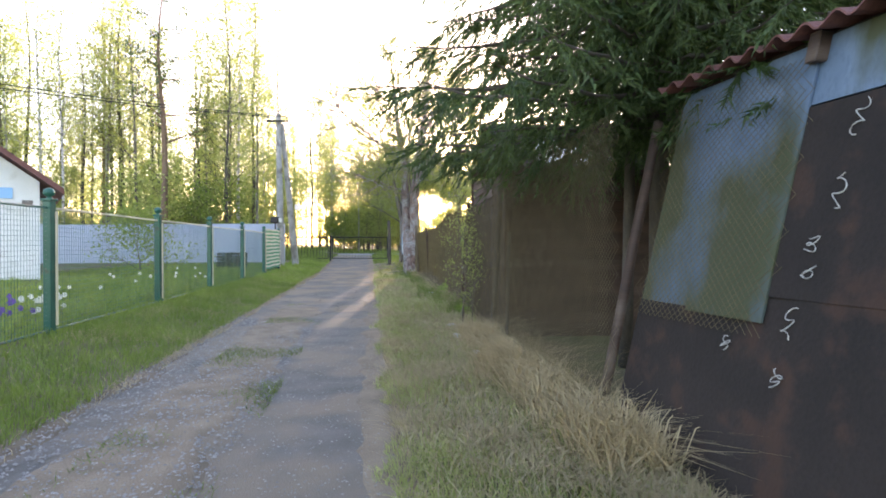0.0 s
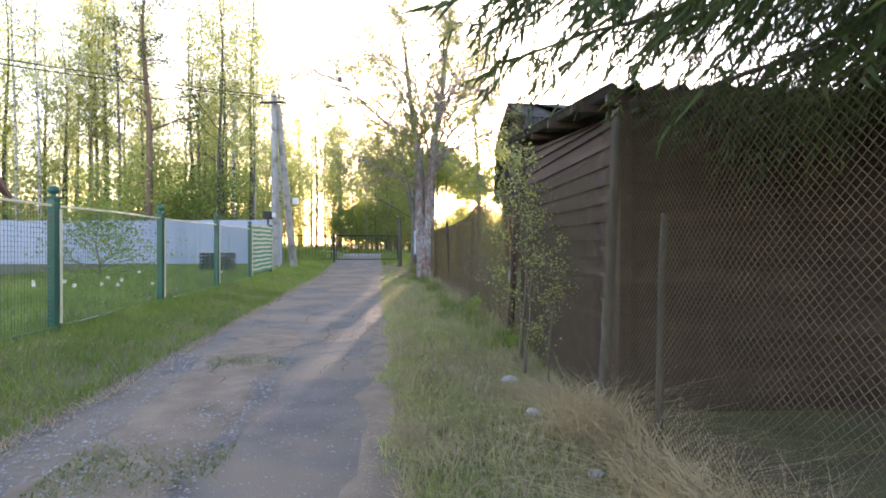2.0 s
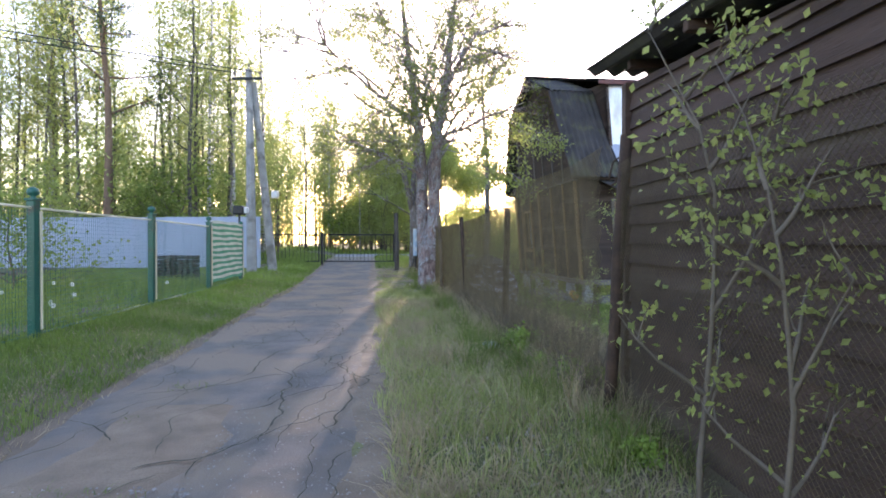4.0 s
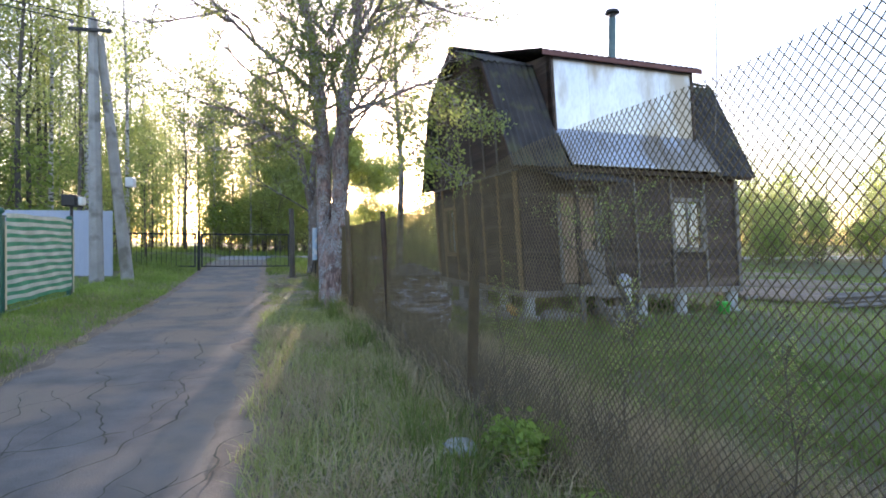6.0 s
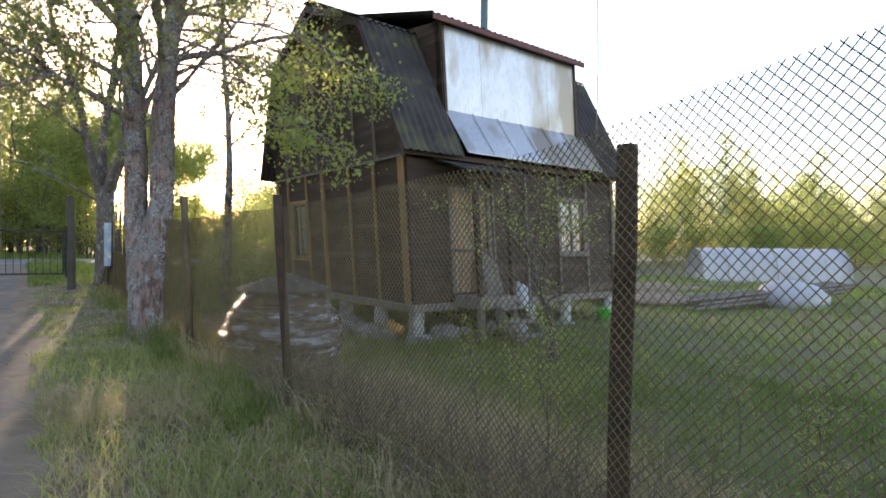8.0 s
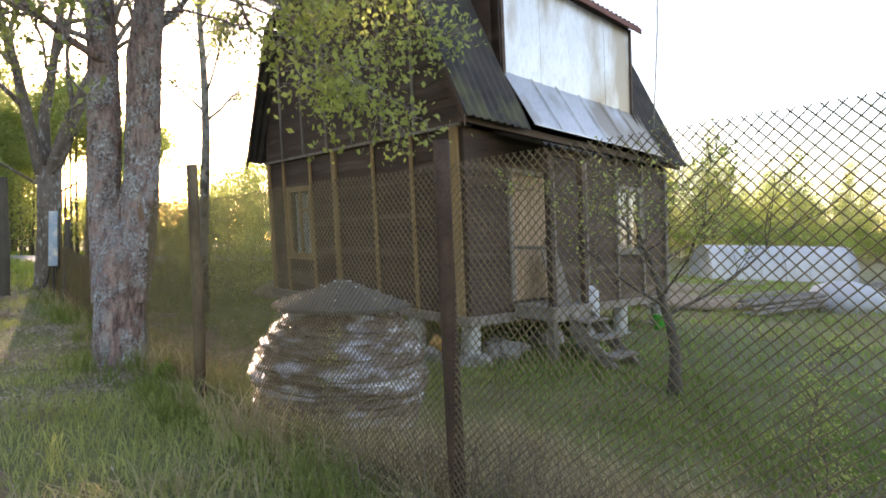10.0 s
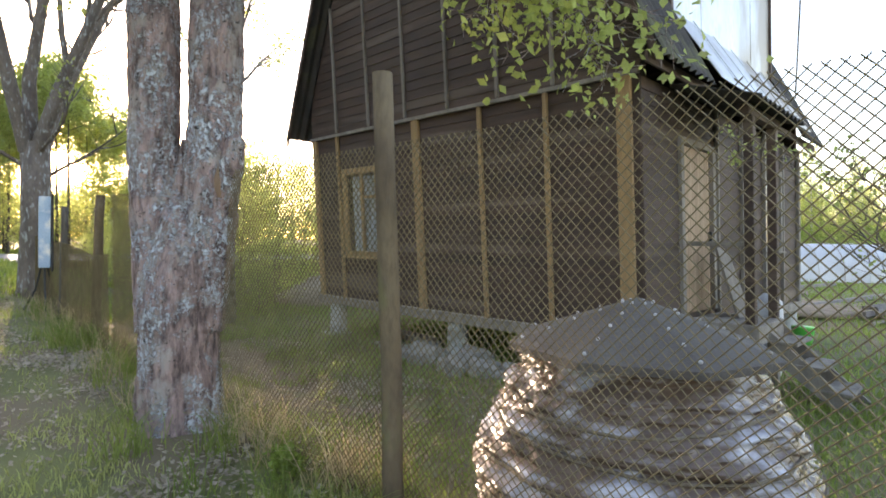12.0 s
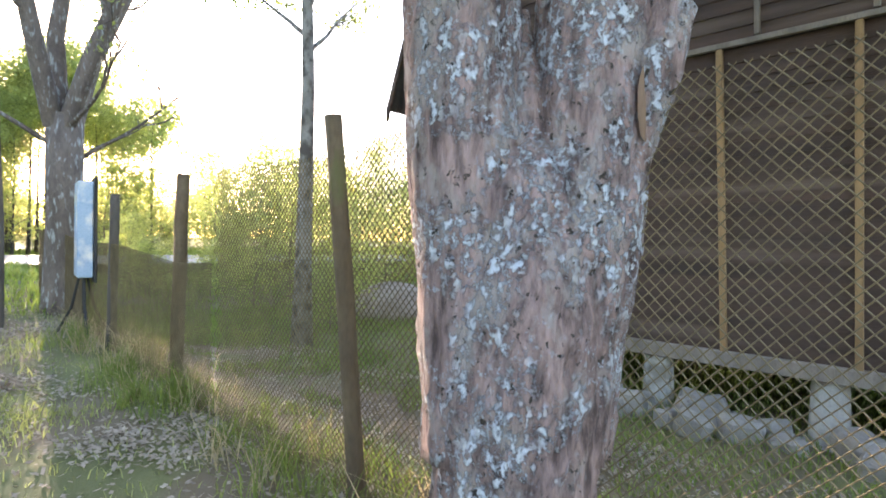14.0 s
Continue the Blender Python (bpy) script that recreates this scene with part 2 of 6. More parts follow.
M_BLACK = shader("black_plastic", (0.012, 0.012, 0.013), (0.03, 0.03, 0.03), 4, 0.5, bump=0.1)
M_CURTAIN = shader("pale_curtain", (0.5, 0.52, 0.55), (0.7, 0.72, 0.74), 3, 0.8, bump=0.1, stretch=(6, 6, 0.3))
M_BOARD = shader("pale_blue_board", (0.26, 0.42, 0.6), (0.52, 0.66, 0.78), 3, 0.4, bump=0.05, stain=(0.8, 0.8, 0.78), stain_scale=4, stain_amount=0.4)
M_SIGN = shader("light_blue_sign", (0.2, 0.45, 0.75), (0.26, 0.52, 0.8), 2, 0.4, bump=0.0)
M_GLASS = bpy.data.materials.new("window_glass")
M_GLASS.use_nodes = True
gb = M_GLASS.node_tree.nodes["Principled BSDF"]
gb.inputs["Base Color"].default_value = (0.9, 0.93, 0.94, 1)
gb.inputs["Roughness"].default_value, gb.inputs["Transmission Weight"].default_value = 0.03, 1.0


# ---- building tools ----
def smooth(a, b, v):
    t = min(1.0, max(0.0, (v - a) / (b - a)))
    return t * t * (3 - 2 * t)


def centre(y):
    """Middle of the lane at y."""
    return -1.0 - 0.132 * y


def lane(s, y):
    return centre(y) + s


def ground(x, y):
    s = x - centre(y)
    z = 0.2 * smooth(1.1, 2.5, -s) - 0.12 * smooth(9, 30, -s) + 0.03 * smooth(1.1, 1.5, s)
    yard = smooth(2.7, 4.4, s) * smooth(9.5, 11.5, y)
    z -= 0.36 * yard * (1 - 0.9 * smooth(9, 20, s))
    start = 22 + 7 * smooth(2.4, 3.6, s)
    z += 0.45 * smooth(start, 36, y)
    near = 1 - smooth(40, 60, abs(x) + abs(y - 15))
    return z + near * 0.035 * noise.noise((x * 0.8, y * 0.8, 0.3)) * smooth(1.0, 1.4, abs(s))


class Shape:
    """Collects corners and faces in world metres; warp bends every corner on its way in."""

    def __init__(self, warp=None):
        self.v, self.f, self.warp = [], [], warp

    def add(self, verts, faces):
        k = len(self.v)
        self.v += [tuple(self.warp(*p)) for p in verts] if self.warp else [tuple(p) for p in verts]
        self.f += [tuple(i + k for i in q) for q in faces]
        return self

    def box(self, x0, x1, y0, y1, z0, z1, bevel=0.0, turn=None):
        b = min(bevel, abs(x1 - x0) * 0.3, abs(y1 - y0) * 0.3, abs(z1 - z0) * 0.3)
        if b <= 0:
            p = [(x, y, z) for z in (z0, z1) for y in (y0, y1) for x in (x0, x1)]
            q = [(0, 2, 3, 1), (4, 5, 7, 6), (0, 1, 5, 4), (2, 6, 7, 3), (0, 4, 6, 2), (1, 3, 7, 5)]
        else:
            bm = bmesh.new()
            bmesh.ops.create_cube(bm, size=1)
            for w in bm.verts:
                w.co = ((x0 + x1) / 2 + w.co.x * (x1 - x0), (y0 + y1) / 2 + w.co.y * (y1 - y0), (z0 + z1) / 2 + w.co.z * (z1 - z0))
            bmesh.ops.bevel(bm, geom=list(bm.edges), offset=b, segments=1, affect="EDGES")
            bm.verts.index_update()
            p = [tuple(w.co) for w in bm.verts]
            q = [tuple(w.index for w in fc.verts) for fc in bm.faces]
            bm.free()
        if turn:
            p = [tuple(turn @ Vector(c)) for c in p]
        return self.add(p, q)

    def tube(self, pts, radii, n=8, cap=True):
        pts = [Vector(p) for p in pts]
        rings, k = [], len(pts)
        for i, p in enumerate(pts):
            d = (pts[min(i + 1, k - 1)] - pts[max(i - 1, 0)])
            d = d.normalized() if d.length > 1e-9 else Vector((0, 0, 1))
            a = d.cross(Vector((0.31, 0.95, 0.02) if abs(d.z) > 0.8 else (0, 0, 1))).normalized()
            b = d.cross(a)
            r = radii[i] if isinstance(radii, (list, tuple)) else radii
            rings += [p + (a * math.cos(2 * math.pi * j / n) + b * math.sin(2 * math.pi * j / n)) * r for j in range(n)]
        q = [(i * n + j, i * n + (j + 1) % n, (i + 1) * n + (j + 1) % n, (i + 1) * n + j) for i in range(k - 1) for j in range(n)]
        if cap:
            q += [tuple(range(n - 1, -1, -1)), tuple((k - 1) * n + j for j in range(n))]
        return self.add(rings, q)

    def lathe(self, cx, cy, prof, n=24, wob=None):
        p = []
        for r, z in prof:
            for j in range(n):
                a = 2 * math.pi * j / n
                rr = r + (wob(a, z) if wob else 0)
                p.append((cx + rr * math.cos(a), cy + rr * math.sin(a), z))
        k = len(prof)
        q = [(i * n + j, i * n + (j + 1) % n, (i + 1) * n + (j + 1) % n, (i + 1) * n + j) for i in range(k - 1) for j in range(n)]
        q += [tuple(range(n - 1, -1, -1)), tuple((k - 1) * n + j for j in range(n))]
        return self.add(p, q)

    def ball(self, c, r, n=8):
        prof = [(max(1e-3, r * math.sin(math.pi * i / n)), c[2] - r * math.cos(math.pi * i / n)) for i in range(n + 1)]
        return self.lathe(c[0], c[1], prof, n + 2)

    def mesh(self, name, origin=(0, 0, 0), rounded=False):
        me = bpy.data.meshes.new(name)
        o = np.array(origin)
        me.from_pydata((np.array(self.v) - o).tolist(), [], self.f)
        if rounded:
            me.polygons.foreach_set("use_smooth", [True] * len(me.polygons))
        me.update()
        return me


def thing(name, at, label, category, group="", kind=""):
    ob = new(name)
    ob.location = at
    ob.empty_display_size = 0.1
    return tagged(ob, label, category, group, kind)


def origin_of(ob):
    o = Vector(ob.location)
    while ob.parent:
        ob = ob.parent
        o += Vector(ob.location)
    return o


def part(name, shape, material, parent, label="", rounded=False, kind=""):
    me = shape.mesh(name, origin_of(parent), rounded)
    me.materials.append(material)
    ob = new(name, me)
    ob.parent = parent
    return tagged(ob, label, kind=kind)


def solid(name, shape, material, label, category, at=None, group="", kind="", rounded=False):
    """A thing of one mesh."""
    at = at or (0, 0, 0)
    me = shape.mesh(name, at, rounded)
    me.materials.append(material)
    ob = new(name, me)
    ob.location = at
    return tagged(ob, label, category, group, kind)


def raw(name, verts, faces, material, label="", category="", kind="stuff", parent=None):
    me = bpy.data.meshes.new(name)
    verts, faces = np.asarray(verts, dtype=np.float32), np.asarray(faces, dtype=np.int32)
    me.vertices.add(len(verts))
    me.vertices.foreach_set("co", verts.ravel())
    k = faces.shape[1]
    me.loops.add(faces.size)
    me.loops.foreach_set("vertex_index", faces.ravel())
    me.polygons.add(len(faces))
    me.polygons.foreach_set("loop_start", np.arange(0, faces.size, k, dtype=np.int32))
    me.polygons.foreach_set("loop_total", np.full(len(faces), k, dtype=np.int32))
    me.update(calc_edges=True)
    me.validate()
    me.materials.append(material)
    ob = new(name, me)
    if parent:
        ob.parent = parent
    return tagged(ob, label, category, kind=kind)


# ---- ground and lane ----
def graded(lo, hi, a, b, fine, grow=1.35):
    mid = list(np.arange(a, b + 1e-6, fine))
    up, d, v = [], fine, mid[-1]
    while v < hi:
        d *= grow
        v += d
        up.append(min(v, hi))
    down, d, v = [], fine, mid[0]
    while v > lo:
        d *= grow
        v -= d
        down.append(max(v, lo))
    return down[::-1] + mid + up


gx, gy = graded(-900, 900, -14, 16, 0.25), graded(-900, 1500, -6, 40, 0.25)
gv = [(x, y, ground(x, y) - (0.05 if abs(x - centre(y)) < 1.0 and -8 < y < 36 else 0)) for y in gy for x in gx]
W = len(gx)
gf = [(j * W + i, j * W + i + 1, (j + 1) * W + i + 1, (j + 1) * W + i) for j in range(len(gy) - 1) for i in range(W - 1)]
raw("ground", gv, gf, M_SOIL, "uneven grassy soil with patches of bare earth", "ground", "structure")


def ribbon(name, s0, s1, y0, y1, lift, material, label, category, kind="structure", edge=0.1, parent=None, across=7, step=0.2):
    ys = np.arange(y0, y1 + 1e-6, step)
    v = []
    for y in ys:
        a = s0 + edge * (noise.noise((y * 1.3, s0, 1.0)) + 0.5 * noise.noise((y * 4.1, s0, 2.0)))
        b = s1 + edge * (noise.noise((y * 1.3, s1, 3.0)) + 0.5 * noise.noise((y * 4.1, s1, 4.0)))
        for i in range(across):
            s = a + (b - a) * i / (across - 1)
            crown = 0.012 * noise.noise((s * 1.5, y * 1.5, 7)) - (0.03 if i in (0, across - 1) else 0)
            v.append((lane(s, y), y, ground(lane(s, y), y) + lift + crown))
    f = [(j * across + i, j * across + i + 1, (j + 1) * across + i + 1, (j + 1) * across + i) for j in range(len(ys) - 1) for i in range(across - 1)]
    return raw(name, v, f, material, label, category, kind, parent)


road = ribbon("road", -1.2, 1.2, -8, 37, 0.0, M_ASPHALT, "narrow worn grey asphalt lane, cracked and patched", "road", edge=0.2, across=13)
M_LITTER = shader("dead_leaves", (0.25, 0.2, 0.15), (0.48, 0.42, 0.34), 3, 0.9, bump=0, vary=0.4, through_light=0.2)
ribbon("verge_dirt", 0.86, 1.42, -6, 34, 0.011, M_GRIT, "strip of dirt along the lane", "dirt", edge=0.24, across=5)
ribbon("verge_dirt", -1.75, -0.9, -6, 34, 0.011, M_GRIT, "strip of dirt along the lane", "dirt", edge=0.16, across=5)
M_BARE = shader("bare_leafy_soil", (0.115, 0.08, 0.055), (0.23, 0.175, 0.125), 2.4, 0.95, bump=0.9, fine=60, stain=(0.13, 0.15, 0.05), stain_scale=1.3, stain_amount=0.4)
ribbon("bare_soil", 2.85, 4.7, 20.2, 28.6, 0.012, M_BARE, "bare brown soil strewn with old leaves", "soil", edge=0.5, across=9)
mr = Shape()
mr.add([(-120, 37.0, 0.452), (120, 37.0, 0.452), (120, 44, 0.47), (-120, 44, 0.47)], [(0, 1, 2, 3)])
solid("road_main", mr, M_MAINROAD, "pale grey asphalt road crossing beyond the gate", "road", kind="structure")


# ---- plants ----
def grow(rng, height, radius, first=0.35, limbs=14, spread=2.0, rise=0.5, lean=(0, 0), levels=2, twigs=5, wiggle=0.25, sides=7):
    """A trunk with tapering limbs; returns its shape and the places where leaves sit, each with the way its twig goes."""
    sh, tips = Shape(), []
    n = 9
    pts, rad = [], []
    wx, wy = rng.uniform(0, 9), rng.uniform(0, 9)
    for i in range(n):
        t = i / (n - 1)
        pts.append(Vector((lean[0] * t * t * height + wiggle * noise.noise((t * 2.2, wx, 0)) * t * 2, lean[1] * t * t * height + wiggle * noise.noise((t * 2.2, wy, 5)) * t * 2, height * t)))
        rad.append(radius * (1.25 if i == 0 else 1 - 0.86 * t))
    sh.tube(pts, rad, sides)

    def branch(p, d, length, r, level):
        k = 5
        q, rr = [p], [r]
        for i in range(1, k):
            d = (d + Vector((rng.uniform(-1, 1), rng.uniform(-1, 1), rng.uniform(-0.6, 1.0))) * 0.22).normalized()
            q.append(q[-1] + d * length / (k - 1))
            rr.append(r * (1 - 0.8 * i / (k - 1)))
        sh.tube(q, rr, 3 if level else 4, cap=False)
        if level < levels:
            for _ in range(twigs):
                t = rng.uniform(0.3, 1.0)
                i = min(k - 2, int(t * (k - 1)))
                o = q[i].lerp(q[i + 1], t * (k - 1) - i)
                nd = (d + Vector((rng.uniform(-1, 1), rng.uniform(-1, 1), rng.uniform(-0.5, 0.8)))).normalized()
                branch(o, nd, length * rng.uniform(0.3, 0.55), max(0.004, r * 0.42), level + 1)
        if level >= levels - 1:
            for i in range(1, k):
                tips.append((q[i], d))

    for b in range(limbs):
        t = first + (0.98 - first) * (b + rng.random()) / limbs
        i = min(n - 2, int(t * (n - 1)))
        o = pts[i].lerp(pts[i + 1], t * (n - 1) - i)
        a = b * 2.4 + rng.uniform(-0.5, 0.5)
        d = Vector((math.cos(a), math.sin(a), rise + rng.uniform(-0.2, 0.3))).normalized()
        branch(o, d, spread * (1.15 - t * 0.75) * rng.uniform(0.7, 1.2), max(0.008, radius * 0.42 * (1.1 - t)), 0)
    return sh, tips


def leaves(rng, tips, per, size, scatter, droop=0.0, long=1.6):
    """Small folded leaves strewn round the twigs' ends."""
    base = np.array([t[0][:] for t in tips], dtype=np.float32)
    k = len(base) * per
    g = np.random.RandomState(rng.randrange(1 << 30))
    c = np.repeat(base, per, 0) + g.normal(0, scatter, (k, 3)).astype(np.float32) * np.array([1, 1, 0.8])
    c[:, 2] -= droop * g.rand(k)
    a = g.normal(0, 1, (k, 3))
    a[:, 2] -= 0.4
    a /= np.linalg.norm(a, axis=1, keepdims=True)
    b = np.cross(a, g.normal(0, 1, (k, 3)))
    b /= np.linalg.norm(b, axis=1, keepdims=True) + 1e-9
    nn = np.cross(a, b)
    s = size * g.uniform(0.55, 1.25, (k, 1))
    p = np.stack([c - a * s * long / 2, c + b * s * 0.5 + nn * s * 0.15, c + a * s * long / 2, c - b * s * 0.5 + nn * s * 0.15], 1).reshape(-1, 3)
    f = np.arange(k * 4).reshape(-1, 4)
    return p, np.concatenate([f[:, [0, 1, 2]], f[:, [0, 2, 3]]])


def tree(seed, name, label, category, bark, leaf, per, size, scatter, droop=0.0, group="", **kw):
    rng = random.Random(seed)
    root = thing(name, (0, 0, 0), label, category, group)
    sh, tips = grow(rng, **kw)
    part("trunk", sh, bark, root, rounded=True)
    p, f = leaves(rng, tips, per, size, scatter, droop)
    raw("crown", p, f, leaf, parent=root, kind="")
    return root


def place(ob, x, y, turn=0.0, size=1.0, sink=0.03):
    m = pose(x, y, ground(x, y) - sink, 0, 0, turn)
    ob.matrix_basis = m @ Matrix.Diagonal((size, size, size, 1))
    return ob


def again(ob, x, y, turn=0.0, size=1.0, sink=0.03):
    c = copy_thing(ob, Matrix.Identity(4))
    return place(c, x, y, turn, size, sink)


rt = random.Random(11)
wood_kinds = [
    tree(1, "tree", "tall thin grey tree with sparse new spring leaves", "tree", M_BARK_DARK, M_LEAF, 5, 0.075, 0.34, group="trees of the wood", height=15, radius=0.11, first=0.3, limbs=20, spread=2.0, rise=0.7, twigs=7, levels=1),
    tree(2, "tree", "slender bare trunked tree with pale young leaves", "tree", M_BARK, M_LEAF, 5, 0.075, 0.34, group="trees of the wood", height=13, radius=0.085, first=0.35, limbs=18, spread=1.6, rise=0.9, twigs=7, levels=1, lean=(0.02, 0.0)),
    tree(3, "tree", "thin forked tree with yellow-green young leaves", "tree", M_BARK_DARK, M_LEAF, 5, 0.075, 0.34, group="trees of the wood", height=11, radius=0.09, first=0.25, limbs=18, spread=2.2, rise=0.8, twigs=7, levels=1, lean=(-0.03, 0.01)),
    tree(4, "birch_tree", "tall birch with pale bark and fresh leaves", "tree", M_BIRCH, M_LEAF, 5, 0.075, 0.34, droop=0.3, group="trees of the wood", height=16, radius=0.1, first=0.35, limbs=20, spread=1.9, rise=0.6, twigs=7, levels=1),
    tree(5, "tree", "nearly bare thin grey tree", "tree", M_BARK_DARK, M_LEAF, 4, 0.072, 0.32, group="trees of the wood", height=14, radius=0.1, first=0.4, limbs=18, spread=1.8, rise=0.9, twigs=8, levels=1),
]
bush_kinds = [
    tree(21, "bush", "dense green bush in young leaf", "bush", M_TWIG, M_LEAF_DARK, 4, 0.078, 0.3, group="undergrowth", height=2.6, radius=0.04, first=0.03, limbs=22, spread=1.7, rise=0.35, twigs=6, levels=1),
    tree(22, "bush", "yellow-green bush in young leaf", "bush", M_TWIG, M_LEAF, 4, 0.075, 0.32, group="undergrowth", height=3.4, radius=0.045, first=0.03, limbs=22, spread=1.7, rise=0.45, twigs=6, levels=1),
    tree(23, "bush", "low leafy sapling thicket", "bush", M_TWIG, M_LEAF, 4, 0.075, 0.32, group="undergrowth", height=4.4, radius=0.04, first=0.04, limbs=22, spread=1.5, rise=0.7, twigs=6, levels=1),
]
spots = []
for i in range(126):
    y = rt.uniform(46, 78) if i % 3 else rt.uniform(29, 36)
    x = rt.uniform(-62, -6) if y > 40 else rt.uniform(-34, -10.5)
    if -3.6 < x < 4 or (y > 40 and x > -6.5):
        continue
    spots.append((x, y))
for i, (x, y) in enumerate(spots):
    k = wood_kinds[i % 5]
    again(k, x, y, rt.uniform(0, 360), rt.uniform(0.8, 1.25))
for i in range(62):
    y = rt.uniform(45.5, 60) if i % 4 else rt.uniform(29, 35)
    x = rt.uniform(-50, -4.5) if y > 40 else rt.uniform(-30, -10.5)
    again(bush_kinds[i % 3], x, y, rt.uniform(0, 360), rt.uniform(0.8, 1.4))
# the low growth beyond the garden, under the sun
for i in range(42):
    x, y = rt.uniform(-10, 6), rt.uniform(46.5, 66)
    again(bush_kinds[1 + i % 2], x, y, rt.uniform(0, 360), rt.uniform(0.34, 0.5) if x > -2.6 else rt.uniform(0.8, 1.2))
for i in range(80):
    x = rt.uniform(4, 70)
    again(bush_kinds[1 + i % 2], x, rt.uniform(44, 58) - x * 0.22, rt.uniform(0, 360), rt.uniform(0.9, 1.5))
for i in range(60):
    x = rt.uniform(9, 85)
    again(wood_kinds[i % 5], x, rt.uniform(52, 84) - x * 0.25, rt.uniform(0, 360), rt.uniform(0.5, 0.8))
for i in range(70):
    x = rt.uniform(7, 75)
    again(bush_kinds[i % 2], x, rt.uniform(33, 36.5) - 0.05 * x, rt.uniform(0, 360), rt.uniform(0.55, 0.95))
for i in range(15):
    again(bush_kinds[2], rt.uniform(-42, -6), rt.uniform(46, 62), rt.uniform(0, 360), rt.uniform(1.3, 2.1))
# Extra trees and bushes placed to keep low sun off the lane.
for i in range(9):
    again(wood_kinds[i % 3], rt.uniform(-6.5, -3.2), rt.uniform(46, 58), rt.uniform(0, 360), rt.uniform(0.7, 0.9))
    again(bush_kinds[2], rt.uniform(-6.5, -3.4), rt.uniform(46, 58), rt.uniform(0, 360), rt.uniform(0.9, 1.2))
for i in range(34):
    again(bush_kinds[1 + i % 2], rt.uniform(-4.5, 13), rt.uniform(62, 78), rt.uniform(0, 360), rt.uniform(0.95, 1.2))
# Made-up trees whose high crowns block low sun on lane and garden.
high = tree(6, "tree", "young tree with a bare stem and leafy top, added to block low sun", "tree", M_BARK_DARK, M_LEAF, 8, 0.085, 0.26, group="trees of the wood", height=7.2, radius=0.07, first=0.66, limbs=16, spread=2.0, rise=0.3, twigs=6, levels=1)
rh = random.Random(17)
for i, x in enumerate((0.0, 0.5, 0.9, 1.4, 1.9, -3.75, -4.0, -4.2, -4.9, -5.6, -6.3)):
    again(high, x, rh.uniform(47, 54), 50 * i, rh.uniform(0.9, 1.05))
# Taller crowns added in the sun's gap to shade the near lane.
for i, x in enumerate((-2.5, -2.2, -1.9, -1.7, -1.45, -1.2, -0.8)):
    again(high, x, rh.uniform(47, 51), 37 * i, rh.uniform(1.1, 1.2))
# Bushes added to keep the low sun off the garden behind the fence.
for i, x in enumerate((0.1, 0.7, 1.3, 1.9)):
    again(bush_kinds[1], x, 46.6 + 0.3 * i, 80 * i, 1.1)
# Lower crowns added to shade a strip of lane left of the verge.
for i, (x, y) in enumerate(((-3.0, 47.5), (-3.1, 50.0), (-3.3, 52.5))):
    again(high, x, y, 70 * i, 0.86)
place(high, 2.3, 50, 0)
young = tree(7, "birch_tree", "young birch thick with pale spring leaves", "tree", M_BIRCH, M_LEAF, 7, 0.085, 0.34, group="trees beyond the garden", height=11, radius=0.09, first=0.18, limbs=24, spread=1.9, rise=0.8, twigs=6, levels=1)
for i in range(30):
    x = rh.uniform(13, 66)
    again(young, x, rh.uniform(41, 54) - x * 0.22, 41 * i, rh.uniform(0.5, 0.85))
place(young, 24, 42, 0, 0.7)
for i in range(34):
    again(wood_kinds[i % 5], rt.uniform(-26, -4.5), rt.uniform(46, 74), rt.uniform(0, 360), rt.uniform(0.7, 1.05))
for k, (x, y) in zip(wood_kinds, ((-15, 34), (-19, 31.5), (-24, 35), (-12, 32.5), (-28, 33))):
    place(k, x, y, 40, 1.0)
for k, (x, y) in zip(bush_kinds, ((-13.5, 30.5), (-12, 34.5), (-9.5, 35))):
    place(k, x, y, 10, 1.1)


# ---- garden house ----
TH = radians(8.8)
HU, HV = Vector((math.cos(TH), math.sin(TH), 0)), Vector((-math.sin(TH), math.cos(TH), 0))
HF = Vector((2.72, 20.2, 0))
LEANING = -0.075
HW, HD = 5.72, 5.62
SILL, TOP = 0.3, 2.8


def hp(u, v, z):
    p = HF + HU * u + HV * v
    return (p.x + LEANING * (z - 0.3), p.y, z)


house = thing("garden_house", hp(0, 0, SILL), "old dark brown plank garden house with a gambrel roof, leaning slightly", "house")


def hpart(name, build, material, parent=house, label="", rounded=False):
    s = Shape(hp)
    build(s)
    return part(name, s, material, parent, label, rounded)


GABLE = [(-0.32, 2.86), (0.85, 5.25), (2.81, 6.1), (4.77, 5.25), (5.94, 2.86)]


def gable_v(z):
    """Reach of the gable wall in v at height z."""
    if z <= TOP:
        return 0.0, HD
    for (v0, z0), (v1, z1) in zip(GABLE[:2], GABLE[1:3]):
        if z0 - 0.1 <= z <= z1:
            a = v0 + (v1 - v0) * (z - z0) / (z1 - z0) + 0.1
            return max(0.0, a), HD - max(0.0, a)
    return 2.7, 2.9


# inner walls, closed, with the openings cut
DOOR = (0.92, 1.76, 0.46, 2.28)
WIN = (3.86, 4.62, 1.22, 2.26)
SWIN = (4.02, 4.74, 1.04, 2.2)


def wall_front(s):
    u0, u1, z0, z1 = DOOR
    a0, a1, b0, b1 = WIN
    for r in ((0, u0, SILL, TOP), (u0, u1, SILL, z0), (u0, u1, z1, TOP), (u1, a0, SILL, TOP), (a0, a1, SILL, b0), (a0, a1, b1, TOP), (a1, HW, SILL, TOP)):
        s.box(r[0], r[1], 0.02, 0.12, r[2], r[3])


